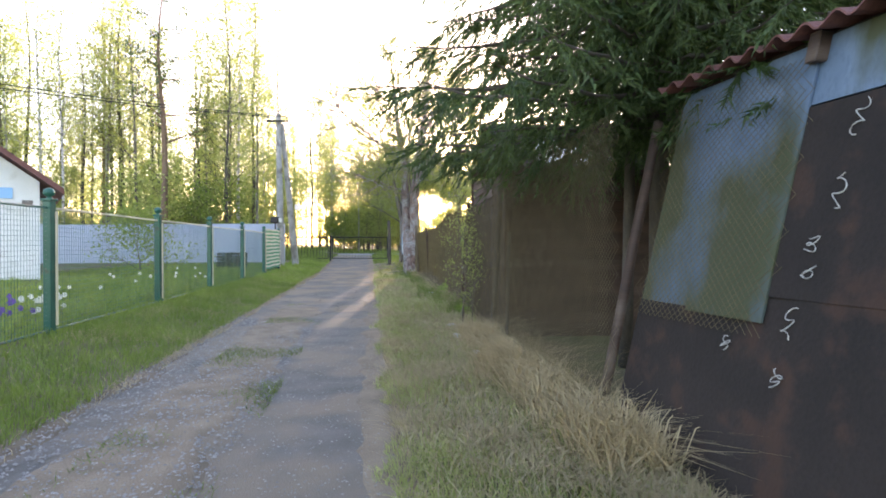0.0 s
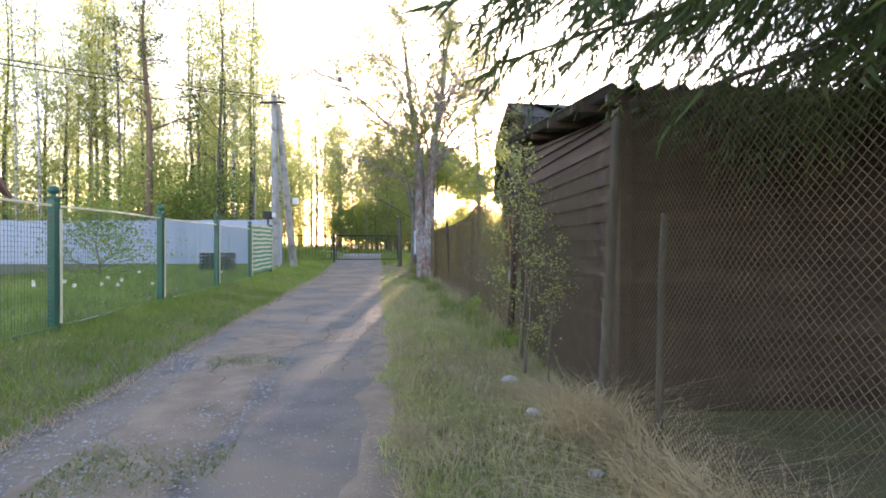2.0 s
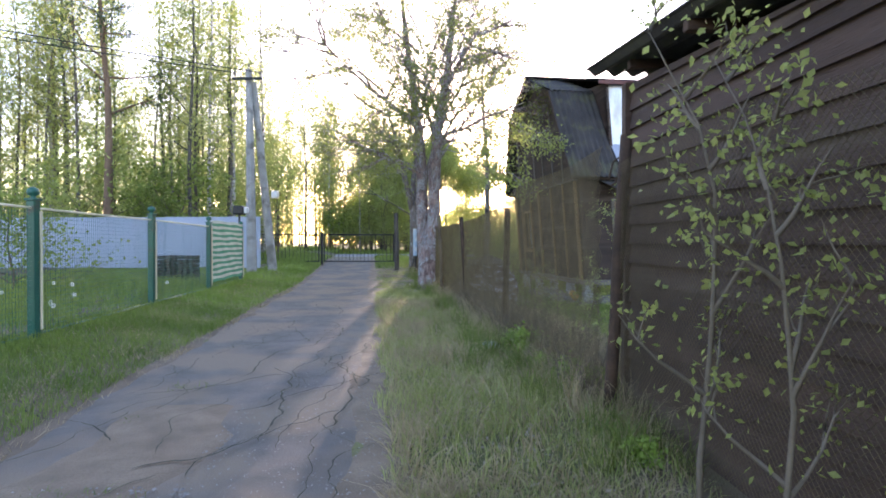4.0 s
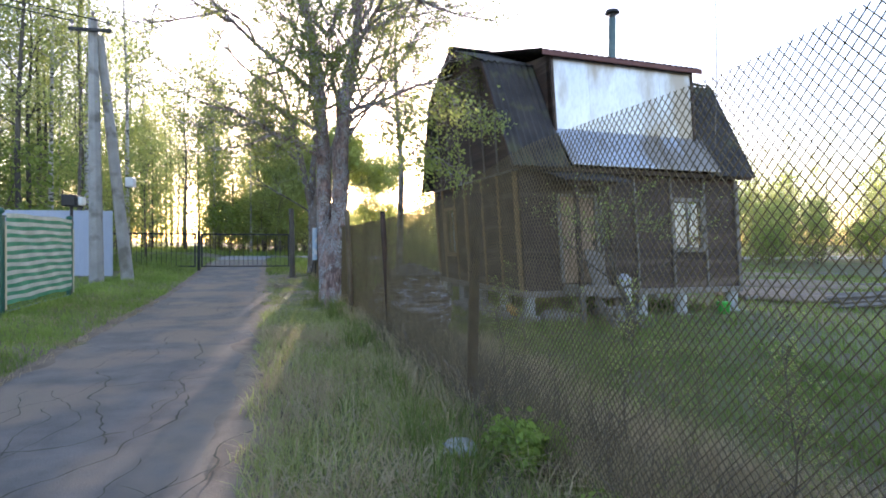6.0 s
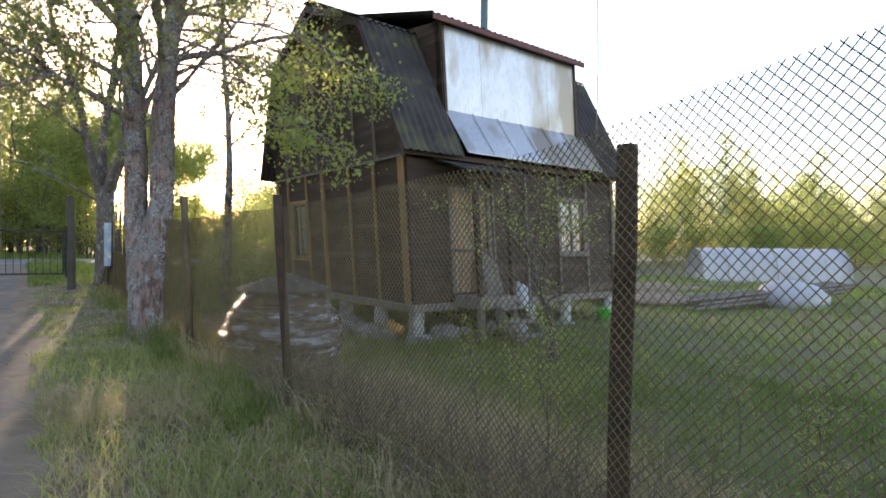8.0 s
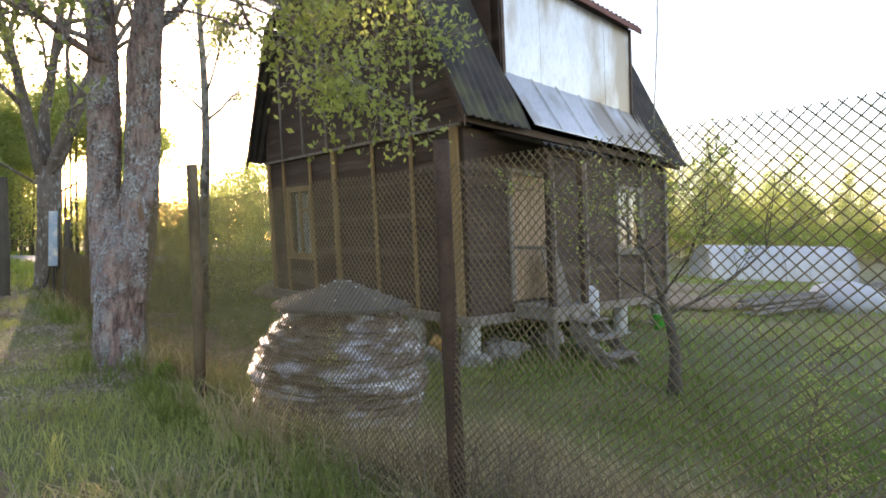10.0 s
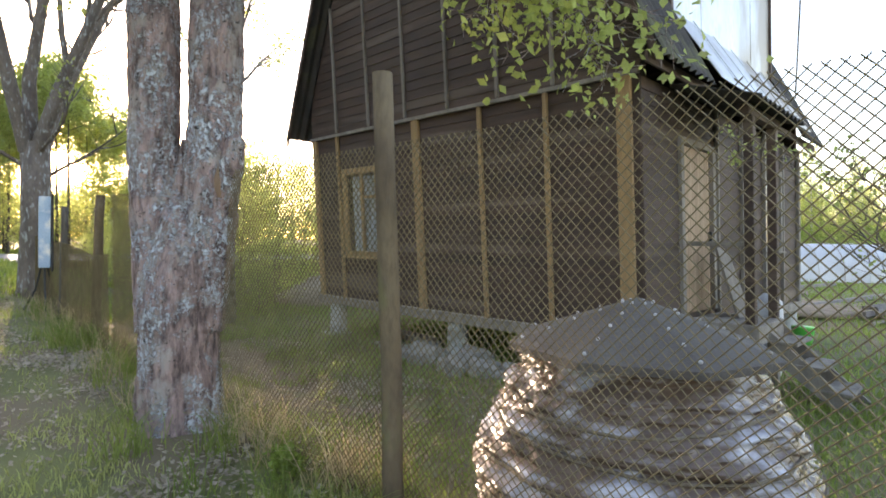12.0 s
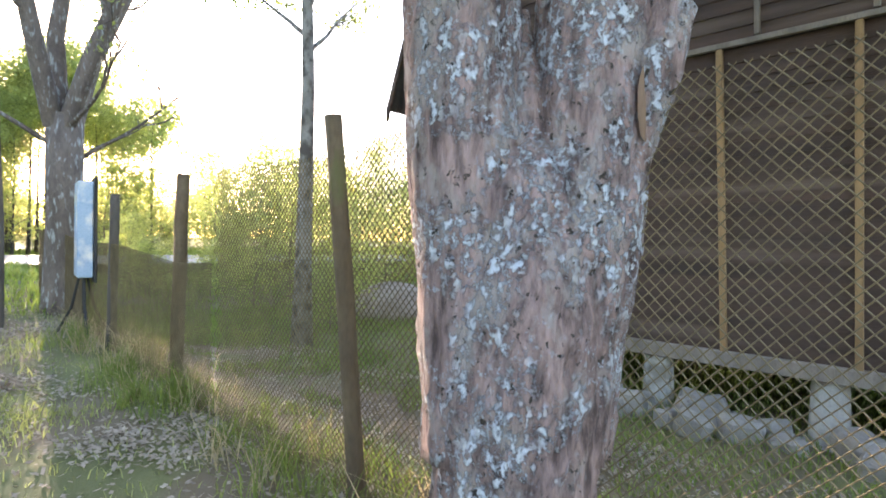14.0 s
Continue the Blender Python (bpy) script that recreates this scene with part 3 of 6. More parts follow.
def wall_side(s):
    v0, v1, z0, z1 = SWIN
    for r in ((0.12, v0, SILL, TOP), (v0, v1, SILL, z0), (v0, v1, z1, TOP), (v1, HD, SILL, TOP)):
        s.box(0.02, 0.12, r[0], r[1], r[2], r[3])


front = hpart("wall", wall_front, M_PLANK)
side = hpart("wall", wall_side, M_PLANK)
hpart("wall", lambda s: s.box(HW - 0.12, HW, 0.12, HD, SILL, TOP), M_PLANK)
hpart("wall", lambda s: s.box(0.12, HW - 0.12, HD - 0.12, HD, SILL, TOP), M_PLANK)
hpart("floor", lambda s: s.box(0, HW, 0, HD, SILL - 0.12, SILL - 0.002), M_GREYWOOD)


def gable_fill(u0, u1):
    def build(s):
        prof = [(0, TOP), (0.0, 3.4), (0.9, 5.2), (2.81, 6.02), (4.72, 5.2), (HD, 3.4), (HD, TOP)]
        n = len(prof)
        p = [(u0, v, z) for v, z in prof] + [(u1, v, z) for v, z in prof]
        s.add(p, [tuple(range(n)), tuple(range(2 * n - 1, n - 1, -1))] + [(i, i + n, (i + 1) % n + n, (i + 1) % n) for i in range(n)])
    return build


hpart("gable", gable_fill(0.02, 0.12), M_PLANK)
hpart("gable", gable_fill(HW - 0.12, HW), M_PLANK)


def plank_rows(parent, rows, flip=0.016, mat=M_PLANK):
    """Lapped boards, each an object: (axis, a0, a1, z0, z1)."""
    for axis, a0, a1, z0, z1, off in rows:
        s = Shape(hp)
        if axis == "u":
            p = [(a0, off, z0), (a1, off, z0), (a1, off, z1), (a0, off, z1), (a0, off - flip, z0), (a1, off - flip, z0), (a1, off - 0.004, z1), (a0, off - 0.004, z1)]
        else:
            p = [(off, a0, z0), (off, a1, z0), (off, a1, z1), (off, a0, z1), (off - flip, a0, z0), (off - flip, a1, z0), (off - 0.004, a1, z1), (off - 0.004, a0, z1)]
        s.add(p, [(0, 1, 2, 3), (4, 7, 6, 5), (0, 4, 5, 1), (2, 6, 7, 3), (0, 3, 7, 4), (1, 5, 6, 2)])
        part("plank", s, mat, parent)


rows = []
PZ = 0.125
for i in range(20):
    z0, z1 = SILL + i * PZ, min(SILL + (i + 1) * PZ + 0.01, TOP)
    cuts = [(0.0, HW)]
    for (a, b, c, d) in (DOOR, WIN):
        if z1 > c - 0.02 and z0 < d + 0.02:
            cuts = [w for lo, hi in cuts for w in ((lo, min(hi, a - 0.02)), (max(lo, b + 0.02), hi)) if w[1] - w[0] > 0.05]
    rows += [("u", lo, hi, z0, z1, 0.018) for lo, hi in cuts]
plank_rows(front, rows)
rows = []
for i in range(20):
    z0, z1 = SILL + i * PZ, min(SILL + (i + 1) * PZ + 0.01, TOP)
    cuts = [(0.0, HD)]
    a, b, c, d = SWIN
    if z1 > c - 0.02 and z0 < d + 0.02:
        cuts = [(0.0, a - 0.02), (b + 0.02, HD)]
    rows += [("v", lo, hi, z0, z1, 0.018) for lo, hi in cuts]
for i in range(25):
    z0, z1 = TOP + 0.03 + i * PZ, TOP + 0.03 + (i + 1) * PZ + 0.01
    lo, hi = gable_v(z1)
    if hi - lo > 0.2:
        rows.append(("v", lo, hi, z0, z1, -0.012 + 0.018))
plank_rows(side, rows)

# battens, corner boards, sill beams
for v, wide, mat in ((0.16, 0.15, M_BATTEN), (3.1, 0.13, M_BATTEN), (1.05, 0.05, M_BATTEN), (1.98, 0.05, M_BATTEN), (3.9, 0.04, M_BATTEN), (4.9, 0.05, M_BATTEN), (5.52, 0.1, M_BATTEN)):
    hpart("batten", lambda s: s.box(-0.045, 0.0, v - wide / 2, v + wide / 2, SILL - 0.02, TOP, 0.004), mat, label="pale timber batten")
for v in (0.95, 1.7, 2.5, 3.3, 4.1, 4.9):
    lo = 2.86
    hi = min(5.9, 3.3 + (v - 0.0) * 2.0 if v < 1 else (3.3 + (HD - v) * 2.0 if v > 4.6 else 5.5))
    hpart("batten", lambda s: s.box(-0.04, 0.0, v - 0.02, v + 0.02, lo, hi, 0.004), M_GREYWOOD)
hpart("trim", lambda s: s.box(-0.05, -0.005, 0, HD, TOP - 0.0, TOP + 0.045, 0.004), M_GREYWOOD)
for u, wide in ((1.9, 0.04), (3.78, 0.05), (4.72, 0.05), (HW - 0.04, 0.1), (2.8, 0.045)):
    hpart("batten", lambda s: s.box(u - wide / 2, u + wide / 2, -0.045, 0.0, SILL, TOP, 0.004), M_BATTEN if u < 0.1 else M_GREYWOOD)
hpart("sill_beam", lambda s: s.box(-0.06, 0.1, -0.05, HD, SILL - 0.13, SILL - 0.004, 0.008), M_GREYWOOD, label="weathered sill beam")
hpart("sill_beam", lambda s: s.box(0.104, HW, -0.05, 0.1, SILL - 0.13, SILL - 0.004, 0.008), M_GREYWOOD)


# roof of wavy sheets
def wavy(s, u0, u1, a, b, pitch=0.15, amp=0.022, thick=0.008, along=1):
    """Wavy sheet over u0..u1 from (v, z) a up to b."""
    n = max(8, int((u1 - u0) / pitch * 8))
    d = Vector((b[0] - a[0], b[1] - a[1])).normalized()
    nv = Vector((-d.y, d.x))
    rowsv = []
    for (v, z) in (a, b):
        for lay in (0, -thick):
            rowsv.append([(u0 + (u1 - u0) * i / n, v + nv.x * (amp * math.cos(2 * math.pi * (u1 - u0) * i / n / pitch) + lay), z + nv.y * (amp * math.cos(2 * math.pi * (u1 - u0) * i / n / pitch) + lay)) for i in range(n + 1)])
    p = [c for r in rowsv for c in r]
    m = n + 1
    q = []
    for i in range(n):
        q += [(i, i + 1, 2 * m + i + 1, 2 * m + i), (m + i + 1, m + i, 3 * m + i, 3 * m + i + 1), (i + 1, i, m + i, m + i + 1), (2 * m + i, 2 * m + i + 1, 3 * m + i + 1, 3 * m + i)]
    q += [(0, 2 * m, 3 * m, m), (n, m + n, 3 * m + n, 2 * m + n)]
    s.add(p, q)


OV = 0.28
DU = (0.98, 4.72)          # the dormer's reach in u
hpart("roof_sheet", lambda s: wavy(s, -OV, DU[0] + 0.05, GABLE[0], GABLE[1]), M_SLATE, label="dark weathered wavy roofing sheets")
hpart("roof_sheet", lambda s: wavy(s, DU[1] - 0.05, HW + OV, GABLE[0], GABLE[1]), M_SLATE)
hpart("roof_sheet", lambda s: wavy(s, -OV, DU[0] + 0.02, (0.82, 5.27), (2.84, 6.14)), M_SLATE)
hpart("roof_sheet", lambda s: wavy(s, DU[1] - 0.02, HW + OV, (0.82, 5.27), (2.84, 6.14)), M_SLATE)
hpart("roof_sheet", lambda s: wavy(s, DU[0] - 0.25, DU[1] + 0.18, (0.0, 5.36), (2.84, 6.17)), M_SLATE)
hpart("roof_sheet", lambda s: wavy(s, -OV, HW + OV, (4.8, 5.27), (2.78, 6.14)), M_SLATE)
hpart("roof_sheet", lambda s: wavy(s, -OV, HW + OV, GABLE[4], GABLE[3]), M_SLATE)
hpart("ridge_cap", lambda s: s.box(-OV, HW + OV, 2.68, 2.94, 6.15, 6.19, 0.01), M_SLATE)
for (a, b) in zip(GABLE[:-1], GABLE[1:]):
    def rake(s, a=a, b=b):
        p = []
        for u in (-OV - 0.02, -OV + 0.01):
            p += [(u, a[0], a[1] - 0.14), (u, b[0], b[1] - 0.14), (u, b[0], b[1] + 0.0), (u, a[0], a[1] + 0.0)]
        s.add(p, [(0, 1, 2, 3), (7, 6, 5, 4), (0, 4, 5, 1), (1, 5, 6, 2), (2, 6, 7, 3), (3, 7, 4, 0)])
    hpart("verge_board", rake, M_PLANK)
# dormer: metal front, sloping apron and cheeks
hpart("dormer_frame", lambda s: s.box(DU[0], DU[1], 0.16, 0.3, 3.6, 5.34), M_PLANK)
for i in range(4):
    a = DU[0] + (DU[1] - DU[0]) * i / 4
    b = DU[0] + (DU[1] - DU[0]) * (i + 1) / 4 + 0.03
    hpart("metal_sheet", lambda s: s.box(a, b, 0.135 - 0.006 * (i % 2), 0.152 - 0.006 * (i % 2), 3.72, 5.26, 0.002), M_ZINC, label="dull galvanised sheet with brown stains")
for i in range(6):
    a = DU[0] + 0.08 + (DU[1] - DU[0] + 0.1) * i / 6
    b = DU[0] + 0.08 + (DU[1] - DU[0] + 0.1) * (i + 1) / 6 + 0.02

    def apron(s, a=a, b=b, k=0.004 * (i % 2)):
        p = []
        for lay in (0.0, 0.012):
            p += [(a, -0.36 - k, 2.93 + lay), (b, -0.36 - k, 2.93 + lay), (b - 0.06, 0.13 - k, 3.74 + lay), (a - 0.06, 0.13 - k, 3.74 + lay)]
        s.add(p, [(3, 2, 1, 0), (4, 5, 6, 7), (0, 1, 5, 4), (1, 2, 6, 5), (2, 3, 7, 6), (3, 0, 4, 7)])
    hpart("metal_sheet", apron, M_ZINC)
    hpart("seam", lambda s: s.add([(b - 0.03, -0.37, 2.955), (b - 0.01, -0.37, 2.955), (b - 0.07, 0.12, 3.765), (b - 0.09, 0.12, 3.765), (b - 0.03, -0.37, 2.975), (b - 0.01, -0.37, 2.975), (b - 0.07, 0.12, 3.785), (b - 0.09, 0.12, 3.785)],
                               [(3, 2, 1, 0), (4, 5, 6, 7), (0, 1, 5, 4), (1, 2, 6, 5), (2, 3, 7, 6), (3, 0, 4, 7)]), M_ZINC)
for u in (DU[0], DU[1] - 0.06):
    hpart("dormer_cheek", lambda s: s.add([(u, 0.1, 3.5), (u, 0.1, 5.3), (u, 1.2, 5.45), (u + 0.06, 0.1, 3.5), (u + 0.06, 0.1, 5.3), (u + 0.06, 1.2, 5.45)],
                                       [(0, 1, 2), (5, 4, 3), (0, 3, 4, 1), (1, 4, 5, 2), (2, 5, 3, 0)]), M_PLANK)
hpart("fascia", lambda s: s.box(DU[0] - 0.25, DU[1] + 0.18, -0.02, 0.01, 5.24, 5.34, 0.005), M_REDROOF, label="maroon edge board")
hpart("fascia", lambda s: s.box(-OV, HW + OV, -0.2, -0.17, 2.8, 2.9, 0.005), M_PLANK)
# chimney pipe
CH = hp(4.35, 2.6, 6.0)
ch = Shape()
ch.lathe(CH[0], CH[1], [(0.2, 5.85), (0.17, 6.2), (0.1, 6.4), (0.1, 7.45)], 14)
M_FADED = shader("faded_green_paint", (0.07, 0.12, 0.115), (0.17, 0.23, 0.215), 4, 0.6, bump=0.2)
chimney = part("chimney", ch, M_FADED, house, "green painted stove pipe", True)
cc = Shape()
cc.lathe(CH[0], CH[1], [(0.09, 7.44), (0.09, 7.56), (0.2, 7.58), (0.17, 7.66), (0.03, 7.72)], 14)
part("cap", cc, M_IRON, chimney)


# windows and door
def window(parent, axis, a0, a1, z0, z1, off=0.03, mats=(M_BATTEN, M_GLASS, M_CURTAIN)):
    def bx(s, a, b, d0, d1, c, d, bev=0.004):
        s.box(a, b, d0, d1, c, d, bev) if axis == "u" else s.box(d0, d1, a, b, c, d, bev)
    w = hpart("window", lambda s: [bx(s, a0 - 0.09, a0, -0.03, 0.05, z0 - 0.09, z1 + 0.09), bx(s, a1, a1 + 0.09, -0.03, 0.05, z0 - 0.09, z1 + 0.09),
                                   bx(s, a0, a1, -0.03, 0.05, z1, z1 + 0.09), bx(s, a0, a1, -0.03, 0.05, z0 - 0.09, z0)], mats[0], parent, "ochre timber window frame")
    mid, trans = (a0 + a1) / 2, z1 - 0.3 * (z1 - z0)
    hpart("mullion", lambda s: bx(s, mid - 0.025, mid + 0.025, -0.01, 0.04, z0, z1), mats[0], w)
    hpart("transom", lambda s: [bx(s, a0, mid - 0.026, -0.01, 0.04, trans - 0.02, trans + 0.02)], mats[0], w)
    for (p, q) in ((a0, mid - 0.025), (mid + 0.025, a1)):
        g = hpart("pane", lambda s: bx(s, p, q, 0.012, 0.016, z0, z1, 0), mats[1], w)
        g.visible_shadow = False
    hpart("curtain", lambda s: [bx(s, a0 + (a1 - a0) * i / 14, a0 + (a1 - a0) * (i + 1) / 14, 0.1 + 0.012 * (i % 2), 0.106 + 0.012 * (i % 2), z0, z1 - 0.02, 0) for i in range(14)], mats[2], w, "pale drawn curtain")
    hpart("window_sill", lambda s: bx(s, a0 - 0.11, a1 + 0.11, -0.07, -0.031, z0 - 0.11, z0 - 0.085), mats[0], w)
    return w


window(house, "u", *WIN, mats=(M_GREYWOOD, M_GLASS, M_CURTAIN))
window(house, "v", *SWIN)
door = hpart("door", lambda s: s.box(DOOR[0], DOOR[1], 0.035, 0.06, DOOR[2], DOOR[3]), M_DOOR, label="closed door of narrow bare boards")
nb = 11
for i in range(nb):
    a = DOOR[0] + 0.03 + (DOOR[1] - DOOR[0] - 0.06) * i / nb
    b = DOOR[0] + 0.03 + (DOOR[1] - DOOR[0] - 0.06) * (i + 1) / nb - 0.008
    hpart("board", lambda s: s.box(a, b, 0.01, 0.034, DOOR[2] + 0.01, DOOR[3] - 0.01, 0.003), M_DOOR, door)
hpart("door_frame", lambda s: [s.box(DOOR[0] - 0.08, DOOR[0], -0.03, 0.05, DOOR[2], DOOR[3] + 0.07, 0.004), s.box(DOOR[1], DOOR[1] + 0.08, -0.03, 0.05, DOOR[2], DOOR[3] + 0.07, 0.004), s.box(DOOR[0], DOOR[1], -0.03, 0.05, DOOR[3], DOOR[3] + 0.07, 0.004)], M_GREYWOOD)
hpart("door_handle", lambda s: s.box(DOOR[1] - 0.09, DOOR[1] - 0.06, -0.035, 0.008, 1.25, 1.37, 0.006), M_IRON, door)

# porch: platform, posts, rails, canopy and steps
PU, PV = (0.86, 1.74), -0.72
for i in range(8):
    a, b = PV + (-0.06 - PV) * i / 8, PV + (-0.06 - PV) * (i + 1) / 8 - 0.008
    hpart("deck_board", lambda s: s.box(PU[0], PU[1], a, b, 0.40, 0.435, 0.004), M_GREYWOOD)
hpart("deck_beam", lambda s: [s.box(PU[0], PU[1], PV - 0.03, PV, 0.24, 0.43, 0.006), s.box(PU[0] - 0.03, PU[0] - 0.002, PV - 0.03, -0.06, 0.24, 0.43, 0.006)], M_GREYWOOD, label="grey weathered deck edge")
for u in (PU[0] + 0.05, PU[1] - 0.05):
    hpart("porch_post", lambda s: s.box(u - 0.045, u + 0.045, PV + 0.02, PV + 0.11, 0.436, 2.46, 0.006), M_PLANK)
    hpart("stilt", lambda s: s.box(u - 0.05, u + 0.05, PV + 0.02, PV + 0.12, -0.42, 0.24, 0.006), M_GREYWOOD)
hpart("handrail", lambda s: s.box(PU[0] + 0.01, PU[0] + 0.06, PV + 0.11, -0.05, 1.2, 1.25, 0.006), M_GREYWOOD)
hpart("canopy_beam", lambda s: s.box(PU[0] - 0.1, PU[1] + 0.1, PV + 0.02, PV + 0.11, 2.46, 2.56, 0.006), M_PLANK)
hpart("canopy", lambda s: wavy(s, PU[0] - 0.35, PU[1] + 0.4, (PV - 0.15, 2.55), (-0.05, 2.8), 0.15, 0.018), M_SLATE)
for u in (PU[0] + 0.28, PU[1] - 0.06):
    hpart("stringer", lambda s: s.add([(u, PV - 0.03, 0.36), (u, PV - 0.03, 0.1), (u, PV - 0.7, -0.44), (u, PV - 0.82, -0.36), (u + 0.04, PV - 0.03, 0.36), (u + 0.04, PV - 0.03, 0.1), (u + 0.04, PV - 0.7, -0.44), (u + 0.04, PV - 0.82, -0.36)],
                                   [(0, 1, 2, 3), (7, 6, 5, 4), (0, 4, 5, 1), (1, 5, 6, 2), (2, 6, 7, 3), (3, 7, 4, 0)]), M_GREYWOOD)
for i in range(3):
    z, v = 0.26 - i * 0.21, PV - 0.15 - i * 0.22
    hpart("step", lambda s: s.box(PU[0] + 0.26, PU[1] + 0.0, v - 0.13, v + 0.11, z - 0.03, z + 0.005, 0.004), M_GREYWOOD)

hpart("leaning_panel", lambda s: s.add([(PU[1] - 0.42, PV + 0.3, 0.437), (PU[1] - 0.02, PV + 0.3, 0.437), (PU[1] - 0.02, PV + 0.52, 1.12), (PU[1] - 0.42, PV + 0.52, 1.2), (PU[1] - 0.42, PV + 0.33, 0.437), (PU[1] - 0.02, PV + 0.33, 0.437), (PU[1] - 0.02, PV + 0.55, 1.12), (PU[1] - 0.42, PV + 0.55, 1.2)],
      [(0, 1, 2, 3), (7, 6, 5, 4), (0, 4, 5, 1), (1, 5, 6, 2), (2, 6, 7, 3), (3, 7, 4, 0)]), M_GREYWOOD, label="grey panel leaning on the porch")

# piers and rubble under the house
pier_spots = [(0.1, v) for v in (0.12, 1.25, 2.6, 3.95, 5.3)] + [(u, 0.1) for u in (2.9, 4.0, 5.5)] + [(5.5, 2.8), (5.5, 5.3), (2.8, 5.3)]
for (u, v) in pier_spots:
    x, y, _ = hp(u, v, 0)
    z = ground(x, y) - 0.06
    s = Shape()
    s.lathe(x, y, [(0.15, z), (0.145, z + 0.02), (0.13, SILL - 0.2), (0.125, SILL - 0.134)], 18)
    part("pier", s, M_WHITEWASH, house, "whitewashed round concrete pier")
    s = Shape()
    s.box(x - 0.24, x + 0.24, y - 0.24, y + 0.24, z - 0.06, z + 0.07, 0.01)
    part("footing", s, M_CONCRETE, house)


# ---- sheds by the lane ----
def shed_wall(parent, p0, p1, z0, z1, pitch, mat, inward, name="plank"):
    """Lapped boards between two ground points."""
    a, b = Vector((*p0, 0)), Vector((*p1, 0))
    out = Vector((inward[0], inward[1], 0)) * -1
    n = int((z1 - z0) / pitch)
    for i in range(n):
        c, d = z0 + i * pitch, z0 + (i + 1) * pitch + 0.012
        s = Shape(lambda x, y, z: (x, y, min(z, shed_top(y))))
        if c > max(shed_top(a.y), shed_top(b.y)):
            continue
        p = []
        for off0, off1 in ((0.0, 0.0), (0.03, 0.006)):
            p += [tuple(a + out * off0 + Vector((0, 0, c))), tuple(b + out * off0 + Vector((0, 0, c))), tuple(b + out * off1 + Vector((0, 0, d))), tuple(a + out * off1 + Vector((0, 0, d)))]
        s.add(p, [(0, 1, 2, 3), (7, 6, 5, 4), (0, 4, 5, 1), (1, 5, 6, 2), (2, 6, 7, 3), (3, 7, 4, 0)])
        part(name, s, mat, parent)


def shed_top(y):
    return 2.08 + 0.085 * (y - 6.95)


SA, SB = (0.80, 6.95), (0.56, 10.28)     # road face of the plank shed
SC, SD = (4.2, 7.2), (3.96, 10.5)
shed = thing("plank_shed", (SA[0], SA[1], 0), "brown weatherboard shed with a wavy roof beside the lane", "shed")
core = Shape()
ii = 0.03
cs = [(SA[0] + ii, SA[1] + ii), (SC[0] - ii, SC[1] + ii), (SD[0] - ii, SD[1] - ii), (SB[0] + ii, SB[1] - ii)]
core.add([(x, y, -0.02) for x, y in cs] + [(x, y, shed_top(y) - 0.01) for x, y in cs], [(3, 2, 1, 0), (4, 5, 6, 7), (0, 1, 5, 4), (1, 2, 6, 5), (2, 3, 7, 6), (3, 0, 4, 7)])
core_wall = part("wall", core, M_PLANK_SHED, shed)
shed_wall(core_wall, (SA[0] + 0.02, SA[1]), (SB[0] + 0.02, SB[1]), 0.0, 2.5, 0.135, M_PLANK_SHED, (1, 0.07))
shed_wall(core_wall, (SA[0], SA[1] + 0.02), (SC[0], SC[1] + 0.02), 0.0, 2.5, 0.135, M_PLANK_SHED, (-0.07, 1))
shed_wall(core_wall, (SB[0], SB[1] - 0.02), (SD[0], SD[1] - 0.02), 0.0, 2.5, 0.135, M_PLANK_SHED, (0.07, -1))
for (x, y) in (SA, SB):
    s = Shape()
    s.box(x - 0.035, x + 0.05, y - 0.035, y + 0.05, 0, shed_top(y), 0.005)
    part("corner_post", s, M_PLANK_SHED, shed)


def shed_sheet(x0, x1, z0, z1):
    n = int((x1 - x0) / 0.15 * 8)
    p, q = [], []
    for k, (y, z) in enumerate(((6.62, z0), (10.62, z1))):
        for lay in (0, -0.008):
            p += [(x0 + (x1 - x0) * i / n - (y - 6.62) * 0.07, y + (x1 - x0) * i / n * 0.07, z + lay + 0.024 * math.cos(2 * math.pi * (x1 - x0) * i / n / 0.15)) for i in range(n + 1)]
    m = n + 1
    for i in range(n):
        q += [(i, i + 1, 2 * m + i + 1, 2 * m + i), (m + i + 1, m + i, 3 * m + i, 3 * m + i + 1), (i + 1, i, m + i, m + i + 1), (2 * m + i, 2 * m + i + 1, 3 * m + i + 1, 3 * m + i)]
    q += [(0, 2 * m, 3 * m, m), (n, m + n, 3 * m + n, 2 * m + n)]
    return Shape().add(p, q)


part("roof_sheet", shed_sheet(0.62, 4.5, 2.16, 2.55), M_SLATE, shed, "dark wavy roofing sheets")
s = Shape()
s.box(0.62, 4.4, 6.7, 6.76, 2.07, 2.14, 0.005, turn=None)
part("rafter", s, M_PLANK_SHED, shed)
for y in (7.2, 8.2, 9.2, 10.1):
    s = Shape()
    s.box(0.5, 0.9, y - 0.03, y + 0.03, 2.07 + (y - 6.6) * 0.0975, 2.13 + (y - 6.6) * 0.0975, 0.004)
    part("purlin", s, M_PLANK_SHED, shed)

# leaning shed of old metal sheets
TSL = -0.24


def tp(a, d, z):
    """a metres along the leaning wall from its far end, d out of it, z up."""
    return (1.06 - TSL * a + 0.215 * z - d * 0.97, 3.45 - a - d * 0.2, z)


tin = thing("tin_shed", (1.06, 3.45, 0), "leaning shed clad in dark rusty and pale blue metal sheets", "shed")


def tin_part(name, build, mat, label="", parent=tin):
    s = Shape(tp)
    build(s)
    return part(name, s, mat, parent, label)


